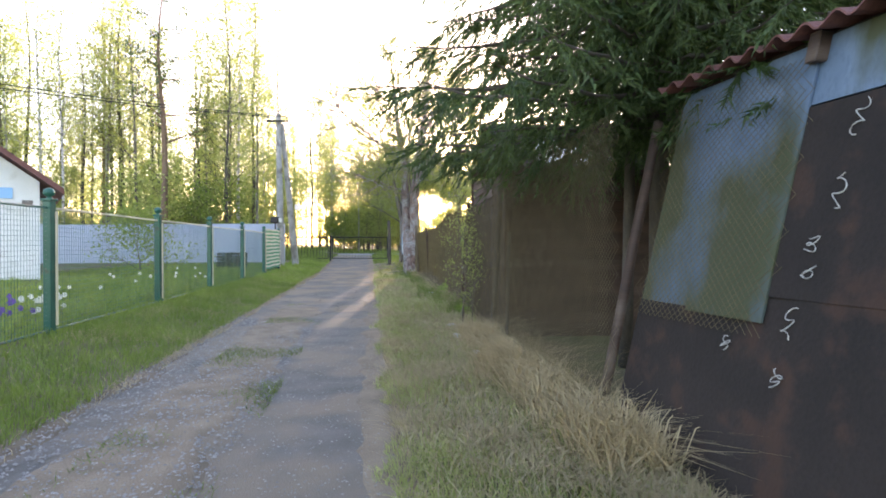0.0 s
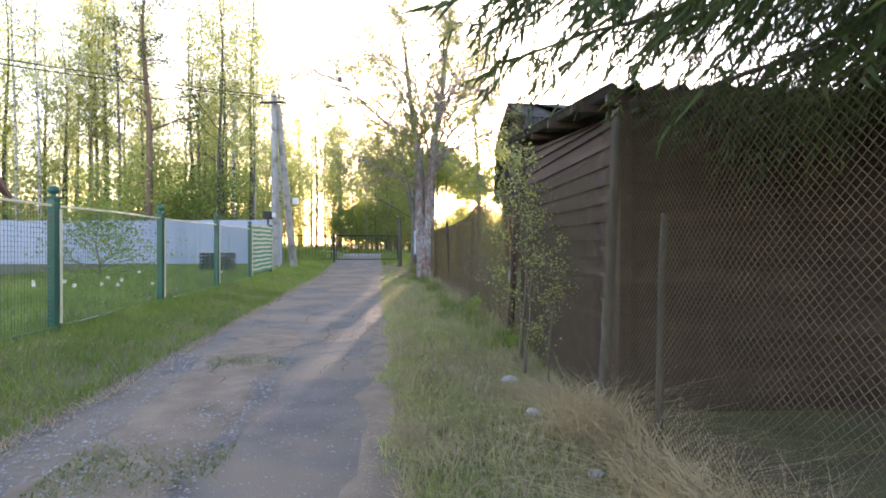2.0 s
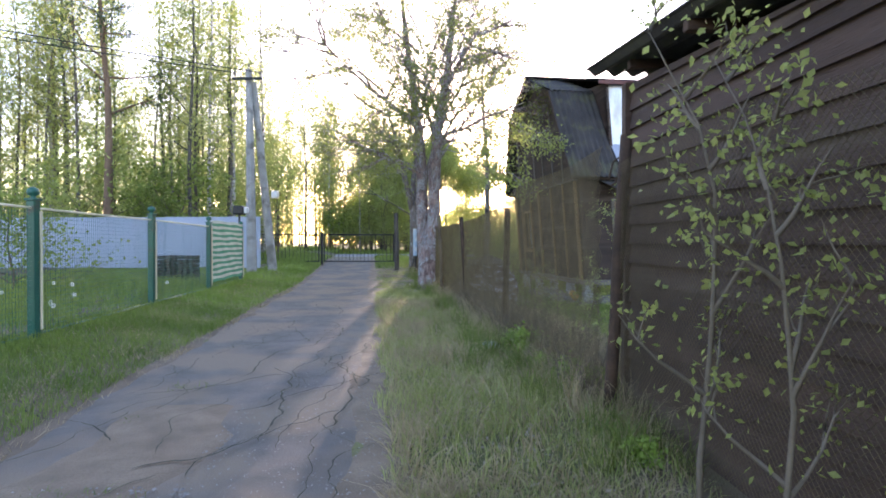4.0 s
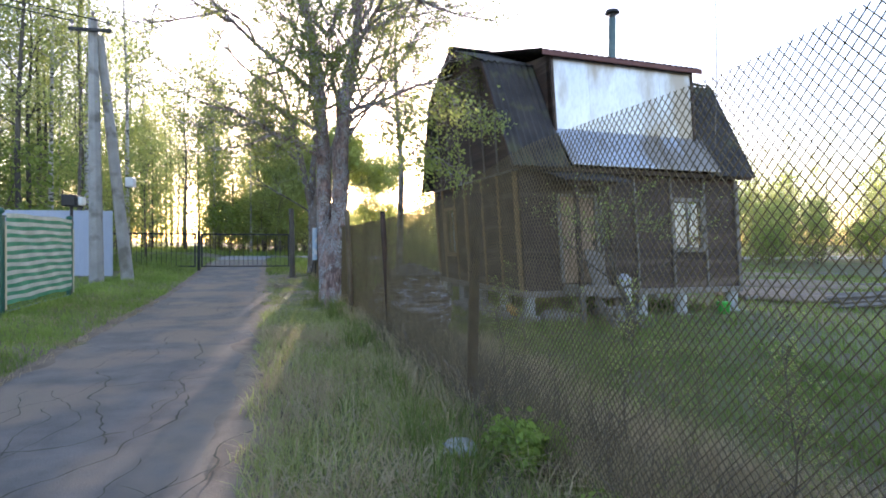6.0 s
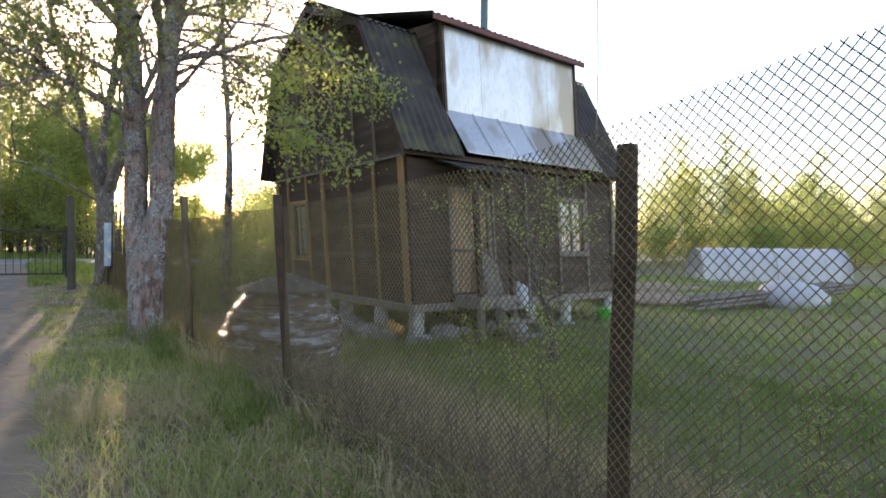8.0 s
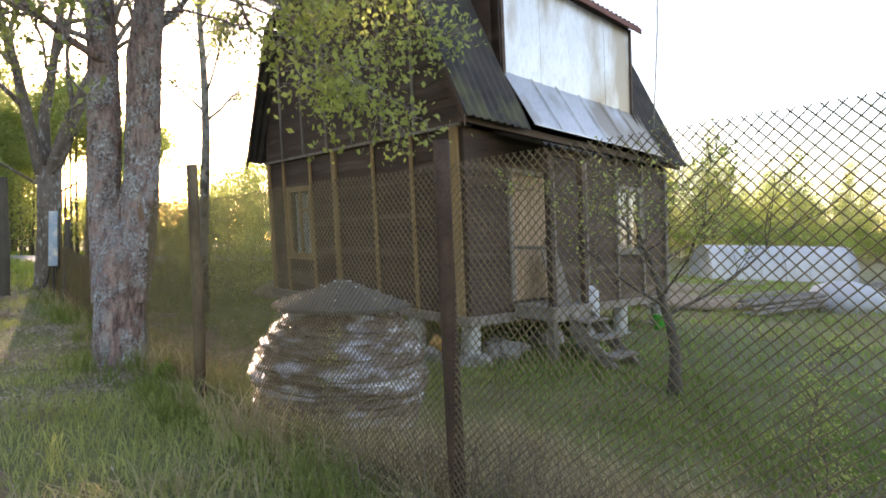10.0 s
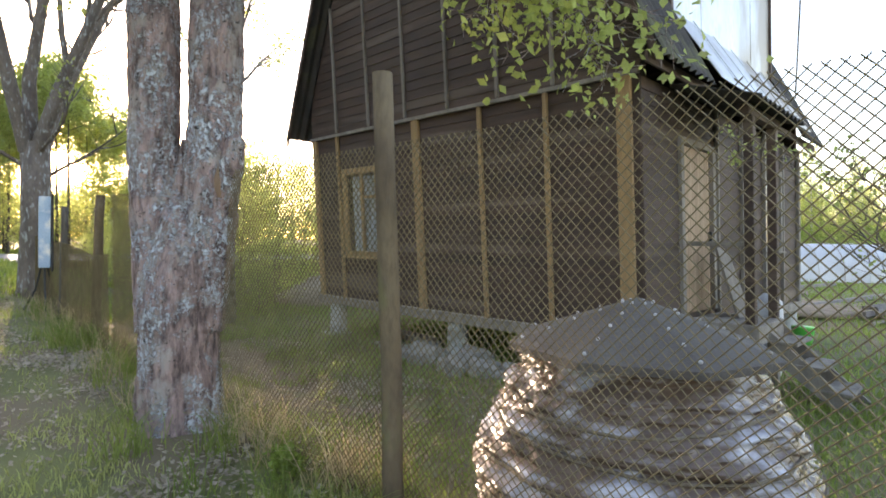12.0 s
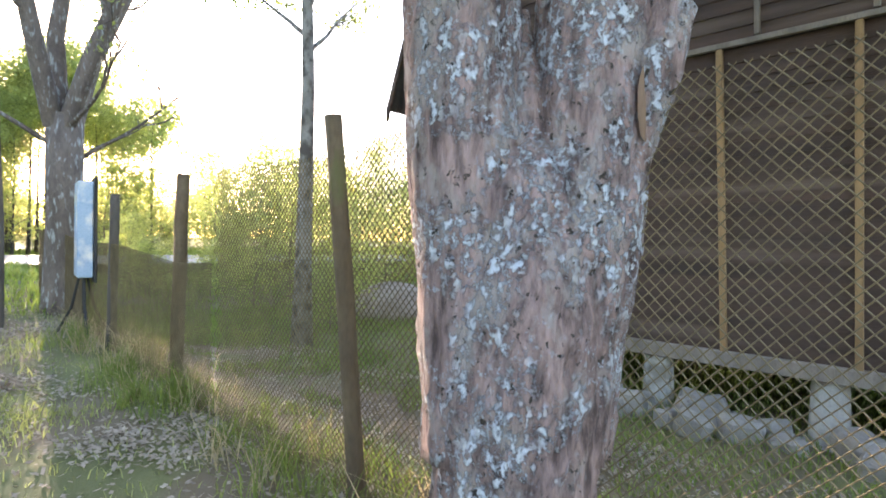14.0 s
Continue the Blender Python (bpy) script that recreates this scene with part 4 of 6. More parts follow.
tin_wall = tin_part("wall", lambda s: s.box(-0.0, 6.0, -0.1, -0.02, -0.03, 2.16), M_RUSTSHEET)
tin_part("wall", lambda s: s.box(-0.0, 0.08, -4.0, -0.1, -0.03, 2.1), M_RUSTSHEET)
tin_part("wall", lambda s: s.box(5.92, 6.0, -4.0, -0.1, -0.03, 2.1), M_RUSTSHEET)
tin_part("wall", lambda s: s.box(0.08, 5.92, -4.0, -3.9, -0.03, 2.1), M_RUSTSHEET)
# dark sheets, lower and upper
for a0, a1, z0, z1, d in ((-0.02, 1.1, -0.02, 1.0, 0.0), (1.05, 2.6, -0.02, 0.97, 0.006), (2.55, 4.4, -0.02, 1.0, 0.0), (4.35, 6.0, -0.02, 1.0, 0.005), (0.88, 2.5, 0.96, 1.82, 0.012), (2.45, 4.3, 0.97, 1.84, 0.007), (4.25, 6.0, 0.97, 1.84, 0.012)):
    tin_part("metal_sheet", lambda s: s.box(a0, a1, d - 0.016, d, z0, z1, 0.002), M_RUSTSHEET, "dark brown rusty sheet", tin_wall)
# pale blue sheets
for a0, a1, z0, z1, d in ((0.0, 0.45, 0.86, 2.12, 0.004), (0.42, 0.93, 0.84, 2.12, 0.022), (0.9, 2.2, 1.83, 2.14, 0.004), (2.2, 3.8, 1.85, 2.14, 0.003), (3.8, 6.0, 1.85, 2.14, 0.004)):
    tin_part("metal_sheet", lambda s: s.box(a0, a1, d - 0.016, d, z0, z1, 0.002), M_BLUEZINC, "pale blue sheet with green algae", tin_wall)
# eave boards, rafters' ends and wavy edge of the roof
for a in (0.9, 2.2, 3.5, 4.8):
    tin_part("rafter_end", lambda s: s.box(a, a + 0.06, -0.02, 0.07, 2.02, 2.16, 0.006), M_PLANK)


def tin_roof(s):
    n = 340
    p, q = [], []
    for d, z in ((0.14, 2.17), (-4.2, 2.75)):
        for lay in (0, -0.01):
            p += [(-0.12 + 6.2 * i / n, d, z + lay + 0.025 * math.cos(2 * math.pi * 6.2 * i / n / 0.15)) for i in range(n + 1)]
    m = n + 1
    for i in range(n):
        q += [(i, i + 1, 2 * m + i + 1, 2 * m + i), (m + i + 1, m + i, 3 * m + i, 3 * m + i + 1), (i + 1, i, m + i, m + i + 1), (2 * m + i, 2 * m + i + 1, 3 * m + i + 1, 3 * m + i)]
    s.add(p, q)


tin_part("roof_sheet", tin_roof, M_REDROOF, "maroon wavy roofing sheets")
# illegible chalk strokes
for (a, z, h) in ((1.18, 1.72, 0.13), (1.16, 1.42, 0.16), (1.09, 1.2, 0.07), (1.1, 1.08, 0.05), (1.06, 0.86, 0.13), (1.06, 0.62, 0.06), (0.74, 0.72, 0.05)):
    q = [tp(a + 0.026 * math.sin(t * 0.62 + z * 9) + 0.004 * t / 5, 0.018, z - h / 2 + h * t / 20 + 0.012 * math.cos(t * 0.8 + z * 5)) for t in range(21)]
    s = Shape()
    s.tube(q, 0.0032, 4)
    part("chalk_stroke", s, M_CHALK, tin_wall, "white chalk scribble")

# ---- chain-link fence along the garden ----
def fx(y):
    return lane(2.7, y) - (0.26 if y < 9 else 0.0) + (0.06 * (9 - y) if y < 6 else 0)


def netting(name, pts, z0, z1, cell, r, mat, label, lean=0.0, wave=0.02, parent=None, rise=0.0):
    """Two families of slanting wires along a line on the plan."""
    pts = [Vector((x, y)) for x, y in pts]
    acc = [0.0]
    for a, b in zip(pts[:-1], pts[1:]):
        acc.append(acc[-1] + (b - a).length)
    total = acc[-1]

    def at(d, h):
        d = min(total, max(0.0, d))
        i = max(k for k in range(len(acc) - 1) if acc[k] <= d + 1e-9)
        p = pts[i].lerp(pts[i + 1], (d - acc[i]) / (acc[i + 1] - acc[i]))
        n = (pts[i + 1] - pts[i]).normalized()
        w = wave * noise.noise((d * 0.9, h * 1.5, 3.3)) + lean * h
        g = ground(p.x, p.y)
        sag = 0.05 * noise.noise((d * 0.7, 0, 9)) * h
        top = z1 if not rise else z1 + rise * (1 - smooth(0, 5.5, d))
        return (p.x + n.y * w, p.y - n.x * w, g + z0 + (top - z0) * h + sag)
    H = z1 - z0
    v, f = [], []
    seg = 12
    k = int((total + H) / cell)
    for fam in (1, -1):
        for i in range(k):
            start = i * cell - (H if fam == 1 else 0)
            pr = None
            for j in range(seg + 1):
                h = j / seg
                d = start + fam * h * H
                if d < 0 or d > total:
                    pr = None
                    continue
                q = at(d, h)
                o = fam * 0.0015
                base = len(v)
                v += [(q[0] - r + o, q[1], q[2]), (q[0] + r * 0.6 + o, q[1], q[2] + r * 1.2), (q[0] + r * 0.6 + o, q[1], q[2] - r * 1.2)]
                if pr is not None:
                    f += [(pr, pr + 1, base + 1, base), (pr + 1, pr + 2, base + 2, base + 1), (pr + 2, pr, base, base + 2)]
                pr = base
    return raw(name, v, f, mat, label, "", "", parent)


fence = thing("wire_fence", (fx(13), 13, ground(fx(13), 13)), "rusty chain-link garden fence on leaning posts", "fence")


def fence_net(name, pts, z0, z1, cell, r, label, mat=M_WIRE, **kw):
    ob = netting(name, pts, z0, z1, cell, r, mat, label, **kw)
    ob.parent = fence
    ob.matrix_parent_inverse = Matrix.Translation(fence.location).inverted()
    return ob


fence_net("netting", [(fx(y), y) for y in np.arange(10.2, 23.6, 0.7)], 0.02, 1.58, 0.035, 0.0022, "rusty diamond wire netting", rise=0.3)
fence_net("netting", [(fx(y), y) for y in np.arange(23.5, 30.01, 0.65)], 0.02, 1.0, 0.035, 0.0022, "low sagging wire netting")
fence_net("netting", [(1.04, 3.25), (0.98, 3.5), (0.72, 5.2), (0.6, 6.6), (0.6, 6.75)], 0.0, 1.95, 0.036, 0.0016, "fine rusty wire netting", M_WIRE_DARK)
fence_net("netting", [(0.6, 6.78), (0.5, 8.5), (0.42, 10.15)], 0.0, 1.75, 0.034, 0.0013, "fine rusty wire netting", M_WIRE_DARK)
# netting hung over the pale sheets of the tin shed
v, f = [], []
for fam in (1, -1):
    for i in range(60):
        pr = None
        for j in range(9):
            h = j / 8
            a = i * 0.042 - (1.3 if fam == 1 else 0) + fam * h * 1.3
            if a < -0.05 or a > 1.0:
                pr = None
                continue
            q = Vector(tp(a, 0.045 + 0.012 * noise.noise((a * 5, h * 5, 2)), 0.78 + h * 1.28))
            b = len(v)
            r = 0.0014
            v += [tuple(q + Vector((-r, 0, 0))), tuple(q + Vector((r * 0.6, 0, r * 1.2))), tuple(q + Vector((r * 0.6, 0, -r * 1.2)))]
            if pr is not None:
                f += [(pr, pr + 1, b + 1, b), (pr + 1, pr + 2, b + 2, b + 1), (pr + 2, pr, b, b + 2)]
            pr = b
ob = raw("netting", v, f, M_WIRE_DARK, "wire netting hung over the sheets", "", "", None)
ob.parent = tin
ob.matrix_parent_inverse = Matrix.Translation(tin.location).inverted()
rp = random.Random(3)


def fence_post(x, y, h, r, mat, tilt=(0, 0), square=False):
    g = ground(x, y)
    s = Shape()
    top = (x + tilt[0] * h, y + tilt[1] * h, g + h)
    pts = [Vector((x, y, g - 0.1)).lerp(Vector(top), k / 5) + Vector((rp.uniform(-1, 1), rp.uniform(-1, 1), 0)) * (0.006 if 0 < k < 5 else 0) for k in range(6)]
    s.tube(pts, [r * 1.06, r, r * 0.98, r, r * 0.95, r * 0.93], 5 if square else 9)
    return part("post", s, mat, fence, "leaning fence post", not square)


for (x, y, h, r, m, tilt) in ((0.35, 10.03, 1.92, 0.042, M_RUSTPOST, (0.06, 0.0)), (-0.02, 13.2, 1.63, 0.04, M_RUSTPOST, (0.02, 0)), (-0.38, 16.18, 1.66, 0.036, M_RUSTPOST, (-0.065, 0.02)), (-0.84, 18.95, 1.82, 0.042, M_MOSSPOST, (-0.05, 0)),
                              (-1.22, 21.85, 1.64, 0.038, M_MOSSPOST, (-0.09, 0)), (-1.47, 24.3, 1.62, 0.05, M_MOSSPOST, (0.03, 0)), (-1.72, 26.0, 1.5, 0.045, M_BARK_DARK, (0.02, 0)), (-1.95, 28.6, 1.5, 0.045, M_BARK_DARK, (0.0, 0)),
                              (0.6, 6.72, 2.0, 0.036, M_BARK_DARK, (0.05, 0.02)), (0.68, 6.0, 1.3, 0.02, M_BARK_DARK, (0.03, 0)), (1.0, 3.62, 2.0, 0.035, M_PLANK, (0.25, 0.12))):
    fence_post(x, y, h, r, m, tilt)

s = Shape()
s.tube([(0.46, 10.03, 1.76), (0.42, 10.05, 1.8), (0.385, 10.06, 1.77), (0.37, 10.07, 1.7), (0.36, 10.08, 1.65)], 0.007, 5)
part("wire_end", s, M_RUSTPOST, fence, "bent rusty wire end")
s = Shape()
s.tube([(0.37, 10.07, 1.61), (0.4, 10.06, 1.63), (0.425, 10.06, 1.67)], 0.006, 5)
part("wire_end", s, M_RUSTPOST, fence)

# ---- trees by the fence ----
def alder():
    """The forked old tree beside the fence."""
    rng = random.Random(77)
    x, y = -1.25, 20.9
    g = ground(x, y)
    root = thing("old_alder_tree", (x, y, g), "old forked tree with lichened grey bark and young leaves", "tree")
    s, tips, big = Shape(), [], []

    def bole(pts, rad, n=44, step=0.035):
        k = len(s.v)
        fine, rr = [], []
        for i in range(len(pts) - 1):
            a, b = Vector(pts[i]), Vector(pts[i + 1])
            m = max(2, int((b - a).length / step)) if rad[i] > 0.1 else 6
            for j in range(m):
                t = j / m
                e = t * t * (3 - 2 * t)
                fine.append(a.lerp(b, t))
                rr.append(rad[i] + (rad[i + 1] - rad[i]) * e)
        fine.append(Vector(pts[-1]))
        rr.append(rad[-1])
        s.tube(fine, rr, n)
        for i in range(k, len(s.v)):
            p = Vector(s.v[i])
            row = min(len(fine) - 1, (i - k) // n)
            d = (p - fine[row])
            ridge = abs(noise.noise((p.x * 16, p.y * 16, p.z * 3.2)))
            flake = noise.noise((p.x * 45, p.y * 45, p.z * 26))
            w = 1 + 0.14 * noise.noise((p.x * 4, p.y * 4, p.z * 1.1)) + 0.13 * ridge + 0.07 * flake
            s.v[i] = tuple(fine[row] + d * w)

    def limb(p, d, length, r, level, to=None, bag=tips):
        k = 7
        q, rr = [p], [r]
        for i in range(1, k):
            if to:
                d = ((to - q[-1]).normalized() + Vector((0, 0, 0.35 * (1 - i / 3)))).normalized()
                length = (to - p).length
            d = (d + Vector((rng.uniform(-1, 1), rng.uniform(-1, 1), rng.uniform(-0.7, 0.9))) * (0.12 if to else 0.25)).normalized()
            q.append(q[-1] + d * length / (k - 1))
            rr.append(max(0.003, r * (1 - 0.82 * i / (k - 1))))
        s.tube(q, rr, 8 if r > 0.03 else (5 if r > 0.012 else 3), cap=False)
        if level < 3:
            for _ in range((5, 4, 3)[level] if bag is big else (8, 7, 4)[level]):
                t = rng.uniform(0.65 if to else 0.25, 1.0)
                i = min(k - 2, int(t * (k - 1)))
                o = q[i].lerp(q[i + 1], t * (k - 1) - i)
                nd = (d * 0.8 + Vector((rng.uniform(-1, 1), rng.uniform(-1, 1), rng.uniform(-0.9, 0.5)))).normalized()
                limb(o, nd, (1.3 if to else length) * rng.uniform(0.35, 0.6), max(0.004, r * 0.45), level + 1, None, bag)
        if level >= 2:
            bag.extend((c, d) for c in q[2:])

    def B(dx, dy, z):
        return (x + dx, y + dy, g + z)
    bole([B(0, 0, -0.1), B(0, 0, 0.12), B(0, 0, 0.5), B(0, 0, 0.95), B(0.0, 0, 1.25), B(0.01, 0, 1.5), B(0.01, 0.02, 1.8)], [0.29, 0.235, 0.22, 0.22, 0.165, 0.08, 0.015], 64)
    bole([B(-0.09, 0.05, 0.6), B(-0.13, 0.09, 1.3), B(-0.148, 0.1, 1.9), B(-0.165, 0.11, 3.1), B(-0.25, 0.15, 4.2), B(-0.5, 0.25, 6.0), B(-0.8, 0.4, 8.6)], [0.15, 0.145, 0.144, 0.14, 0.118, 0.075, 0.02])
    bole([B(0.09, -0.05, 0.6), B(0.14, -0.09, 1.3), B(0.172, -0.105, 1.9), B(0.18, -0.09, 3.1), B(0.27, -0.05, 4.2), B(0.55, 0.1, 6.0), B(0.8, 0.2, 8.4)], [0.155, 0.154, 0.156, 0.148, 0.122, 0.08, 0.025])
    bole([B(0.19, -0.17, 1.38), B(0.225, -0.235, 1.6), B(0.25, -0.285, 1.78), B(0.255, -0.3, 1.82)], [0.075, 0.076, 0.06, 0.02], 24)
    for (z, dx, dy, dz, ln, r) in ((3.0, -1, -0.5, 0.35, 2.6, 0.045), (3.3, 0.9, -0.2, 0.6, 2.8, 0.05), (3.5, -0.9, 0.5, 0.45, 2.8, 0.05), (3.8, 0.2, -1, 0.5, 2.6, 0.055), (3.9, 1, 0.6, 0.7, 2.8, 0.06),
                                   (4.1, -1, -0.2, 0.8, 3.4, 0.07), (4.3, 0.8, -0.6, 1.1, 3.2, 0.075), (4.5, -0.6, 0.8, 1.0, 2.8, 0.055), (4.8, 0.5, 0.7, 1.2, 3.0, 0.06), (5.0, -0.5, -0.7, 1.0, 2.6, 0.05),
                                   (5.4, 0.8, -0.3, 0.9, 2.6, 0.045), (5.8, 0.6, -0.2, 1.2, 2.6, 0.045), (6.2, -0.6, 0.1, 1.0, 2.4, 0.04), (6.4, 0.2, 0.7, 1.0, 2.2, 0.035), (6.8, -0.3, -0.6, 1.0, 2.0, 0.03), (3.2, -0.9, 0.1, 0.2, 2.4, 0.035), (3.4, -0.6, -0.9, 0.25, 2.2, 0.035)):
        sx = 0.3 if dx > 0 else -0.2
        limb(Vector(B(sx * (0.5 + max(0.0, z - 3.6) * 0.28), 0.05, z)), Vector((dx, dy, dz)).normalized(), ln, r, 0)
    for (ax, ay, az, z, r) in ((1.0, 19.3, 2.75, 4.3, 0.026), (0.75, 19.6, 3.2, 3.9, 0.024), (1.45, 19.6, 4.1, 4.6, 0.03), (1.7, 19.9, 3.9, 4.4, 0.026), (0.3, 19.5, 3.7, 3.7, 0.022), (0.55, 19.2, 2.95, 3.6, 0.018)):
        limb(Vector(B(0.25, 0.0, z)), Vector((1, -0.4, 0.3)).normalized(), 2, r, 0, Vector((ax, ay, az)), big)
    part("trunk", s, M_ALDER, root, "grey-brown bark with pale lichen patches", True)
    scar = Shape()
    for i in range(9):
        a = 2 * math.pi * i / 9
        scar.add([B(0.165, -0.268, 1.52), B(0.165 + 0.042 * math.cos(a), -0.264 + 0.006 * math.cos(a), 1.52 + 0.1 * math.sin(a)), B(0.165 + 0.042 * math.cos(a + 0.7), -0.264 + 0.006 * math.cos(a + 0.7), 1.52 + 0.1 * math.sin(a + 0.7))], [(0, 1, 2)])
    part("bark_scar", scar, M_BARK_PINE, root, "orange-brown bare wood where bark is gone")
    p, f = leaves(rng, tips, 2, 0.036, 0.08, 0.05)
    raw("crown", p - np.array((x, y, g), dtype=np.float32), f, M_LEAF, parent=root, kind="")
    p, f = leaves(rng, big, 1, 0.05, 0.13, 0.12)
    raw("low_spray", p - np.array((x, y, g), dtype=np.float32), f, M_LEAF, parent=root, kind="")
    return root


alder()


def stemmed_tree(seed, x, y, fork, stems, height, radius):
    """A short bole that parts into upright stems, each with rising limbs and fine twigs."""
    rng = random.Random(seed)
    g = ground(x, y)
    root = thing("tree", (x, y, g), "grey tree with several upright stems and sparse young leaves", "tree")
    s, tips = Shape(), []

    def shoot(p, d, length, r, level):
        k = 6
        q, rr = [p], [r]
        for i in range(1, k):
            d = (d + Vector((rng.uniform(-1, 1), rng.uniform(-1, 1), rng.uniform(-0.3, 0.8))) * 0.2).normalized()
            q.append(q[-1] + d * length / (k - 1))
            rr.append(max(0.003, r * (1 - 0.8 * i / (k - 1))))
        s.tube(q, rr, 7 if r > 0.04 else (5 if r > 0.012 else 3), cap=False)
        if level < 3:
            for _ in range((7, 5, 4)[level]):
                t = rng.uniform(0.25, 1.0)
                i = min(k - 2, int(t * (k - 1)))
                o = q[i].lerp(q[i + 1], t * (k - 1) - i)
                nd = (d * 0.9 + Vector((rng.uniform(-1, 1), rng.uniform(-1, 1), rng.uniform(-0.5, 0.6)))).normalized()
                shoot(o, nd, length * rng.uniform(0.35, 0.6), max(0.004, r * 0.45), level + 1)
        if level >= 2:
            tips.extend((c, d) for c in q[3:])

    s.tube([(x, y, g - 0.1), (x, y, g + 0.15), (x + 0.03, y, g + fork * 0.5), (x + 0.02, y, g + fork)], [radius * 1.4, radius * 1.1, radius, radius * 1.05], 16)
    for i in range(stems):
        a = 2 * math.pi * i / stems + 0.4
        p = Vector((x + 0.1 * math.cos(a), y + 0.1 * math.sin(a), g + fork - 0.15))
        d = Vector((0.42 * math.cos(a), 0.3 * math.sin(a), 1)).normalized()
        shoot(p, d, (height - fork) * rng.uniform(0.75, 1.0), radius * 0.62, 0)
    for a, z, ln in ((0.3, 1.9, 1.9), (3.4, 2.1, 2.0), (5.0, 2.3, 1.6)):
        shoot(Vector((x + 0.1 * math.cos(a), y + 0.1 * math.sin(a), g + z)), Vector((math.cos(a), math.sin(a), 0.55)).normalized(), ln, 0.035, 1)
    part("trunk", s, M_BARK, root, rounded=True)
    p, f = leaves(rng, tips, 1, 0.045, 0.09, 0.04)
    raw("crown", p - np.array((x, y, g), dtype=np.float32), f, M_LEAF, parent=root, kind="")
    return root


stemmed_tree(91, -2.03, 28.3, 2.5, 4, 9.0, 0.2)
t3 = tree(92, "tree", "slender pale trunked tree behind the fence", "tree", M_GREYBIRCH, M_LEAF, 3, 0.05, 0.14, height=10, radius=0.13, first=0.4, limbs=16, spread=1.8, rise=0.8, twigs=5, sides=10)
place(t3, 0.75, 27.3, 0)


def conifer(seed, name, label, x, y, height, radius, low, reach, needle_mat, rows=24, per=7, bark=M_BARK_DARK):
    """A spruce: drooping whorls of boughs, each with side shoots full of needles."""
    rng = random.Random(seed)
    g = ground(x, y)
    root = thing(name, (x, y, g), label, "tree")
    s = Shape()
    s.tube([(x, y, g - 0.1), (x, y, g + height * 0.5), (x + 0.1, y, g + height)], [radius * 1.15, radius * 0.7, 0.02], 12)
    v, f = [], []
    for i in range(rows):
        t = i / rows
        z = low + (height - low) * t ** 1.1
        ln = reach * (1 - t) ** 0.8 + 0.25
        for j in range(per):
            a = j * 2 * math.pi / per + i * 0.7 + rng.uniform(-0.3, 0.3)
            L = ln * rng.uniform(0.7, 1.1)
            q = []
            for k in range(7):
                r = L * k / 6
                droop = -0.32 * r + 0.07 * r * r * (1.0 if L > 1 else 0)
                q.append(Vector((x + math.cos(a) * r, y + math.sin(a) * r, g + z + droop + rng.uniform(-0.03, 0.03))))
            s.tube(q, [max(0.004, 0.03 * (1 - k / 7)) for k in range(7)], 4, cap=False)
            for k in range(1, 7):
                for sgn in (-1, 1, 0):
                    for rep in range(3):
                        d = Vector((math.cos(a + sgn * 0.9), math.sin(a + sgn * 0.9), rng.uniform(-1.5, -0.25))).normalized()
                        m = rng.uniform(0.3, 0.65) * (0.5 + 0.5 * min(1.0, (7 - k) / 3)) * min(1.0, 0.4 + L / 3)
                        o = q[k].lerp(q[k - 1], rng.random())
                        nn = 18
                        for c in range(nn):
                            w = o + d * m * (c + rng.random()) / nn
                            nd = (d + Vector((rng.uniform(-1, 1), rng.uniform(-1, 1), rng.uniform(-0.8, 0.5))) * 0.7).normalized()
                            si = nd.cross(Vector((rng.uniform(-1, 1), rng.uniform(-1, 1), rng.uniform(-1, 1)))).normalized() * 0.0075
                            e = w + nd * rng.uniform(0.06, 0.12)
                            b = len(v)
                            v += [tuple(w - si - root.location), tuple(w + si - root.location), tuple(e - root.location)]
                            f.append((b, b + 1, b + 2))
    part("trunk", s, bark, root, rounded=True)
    raw("crown", v, f, needle_mat, parent=root, kind="")
    return root


conifer(5, "spruce_tree", "dark green spruce with drooping boughs over the sheds", 1.85, 4.75, 13, 0.075, 2.3, 2.1, M_NEEDLE, 38, 13)
conifer(6, "spruce_tree", "dark green spruce behind the tin shed", 3.7, 5.0, 12, 0.12, 2.5, 2.4, M_NEEDLE, 22, 9)
for i, (x, y) in enumerate(((1.75, 5.3), (2.6, 6.3))):
    again(wood_kinds[4], x, y, 60 * i, 0.6)


# ---- green fence of the garden across the lane ----
def gfx(y):
    return -3.5 - 0.132 * y


gf_root = thing("green_mesh_fence", (gfx(6), 6, ground(gfx(6), 6)), "dark green welded mesh fence with ball-topped posts", "fence")
GY = [-3.2, -0.1, 3.0, 6.05, 9.15, 12.1, 15.2, 18.3, 21.2]
for y in GY:
    x = gfx(y)
    g = ground(x, y)
    s = Shape()
    s.box(x - 0.045, x + 0.045, y - 0.045, y + 0.045, g - 0.05, g + 1.46, 0.006)
    s.box(x - 0.06, x + 0.06, y - 0.06, y + 0.06, g + 1.46, g + 1.485, 0.005)
    p = part("post", s, M_GREENPAINT, gf_root)
    s = Shape()
    s.lathe(x, y, [(0.03, g + 1.485), (0.028, g + 1.5), (0.02, g + 1.505), (0.052, g + 1.525), (0.06, g + 1.55), (0.05, g + 1.585), (0.012, g + 1.605)], 12)
    part("ball_cap", s, M_GREENPAINT, p, rounded=True)
    s = Shape()
    s.box(x + 0.05, x + 0.062, y + 0.02, y + 0.05, g + 0.1, g + 1.35)
    part("fixing_strip", s, M_STRIP, p, "pale fixing strip")
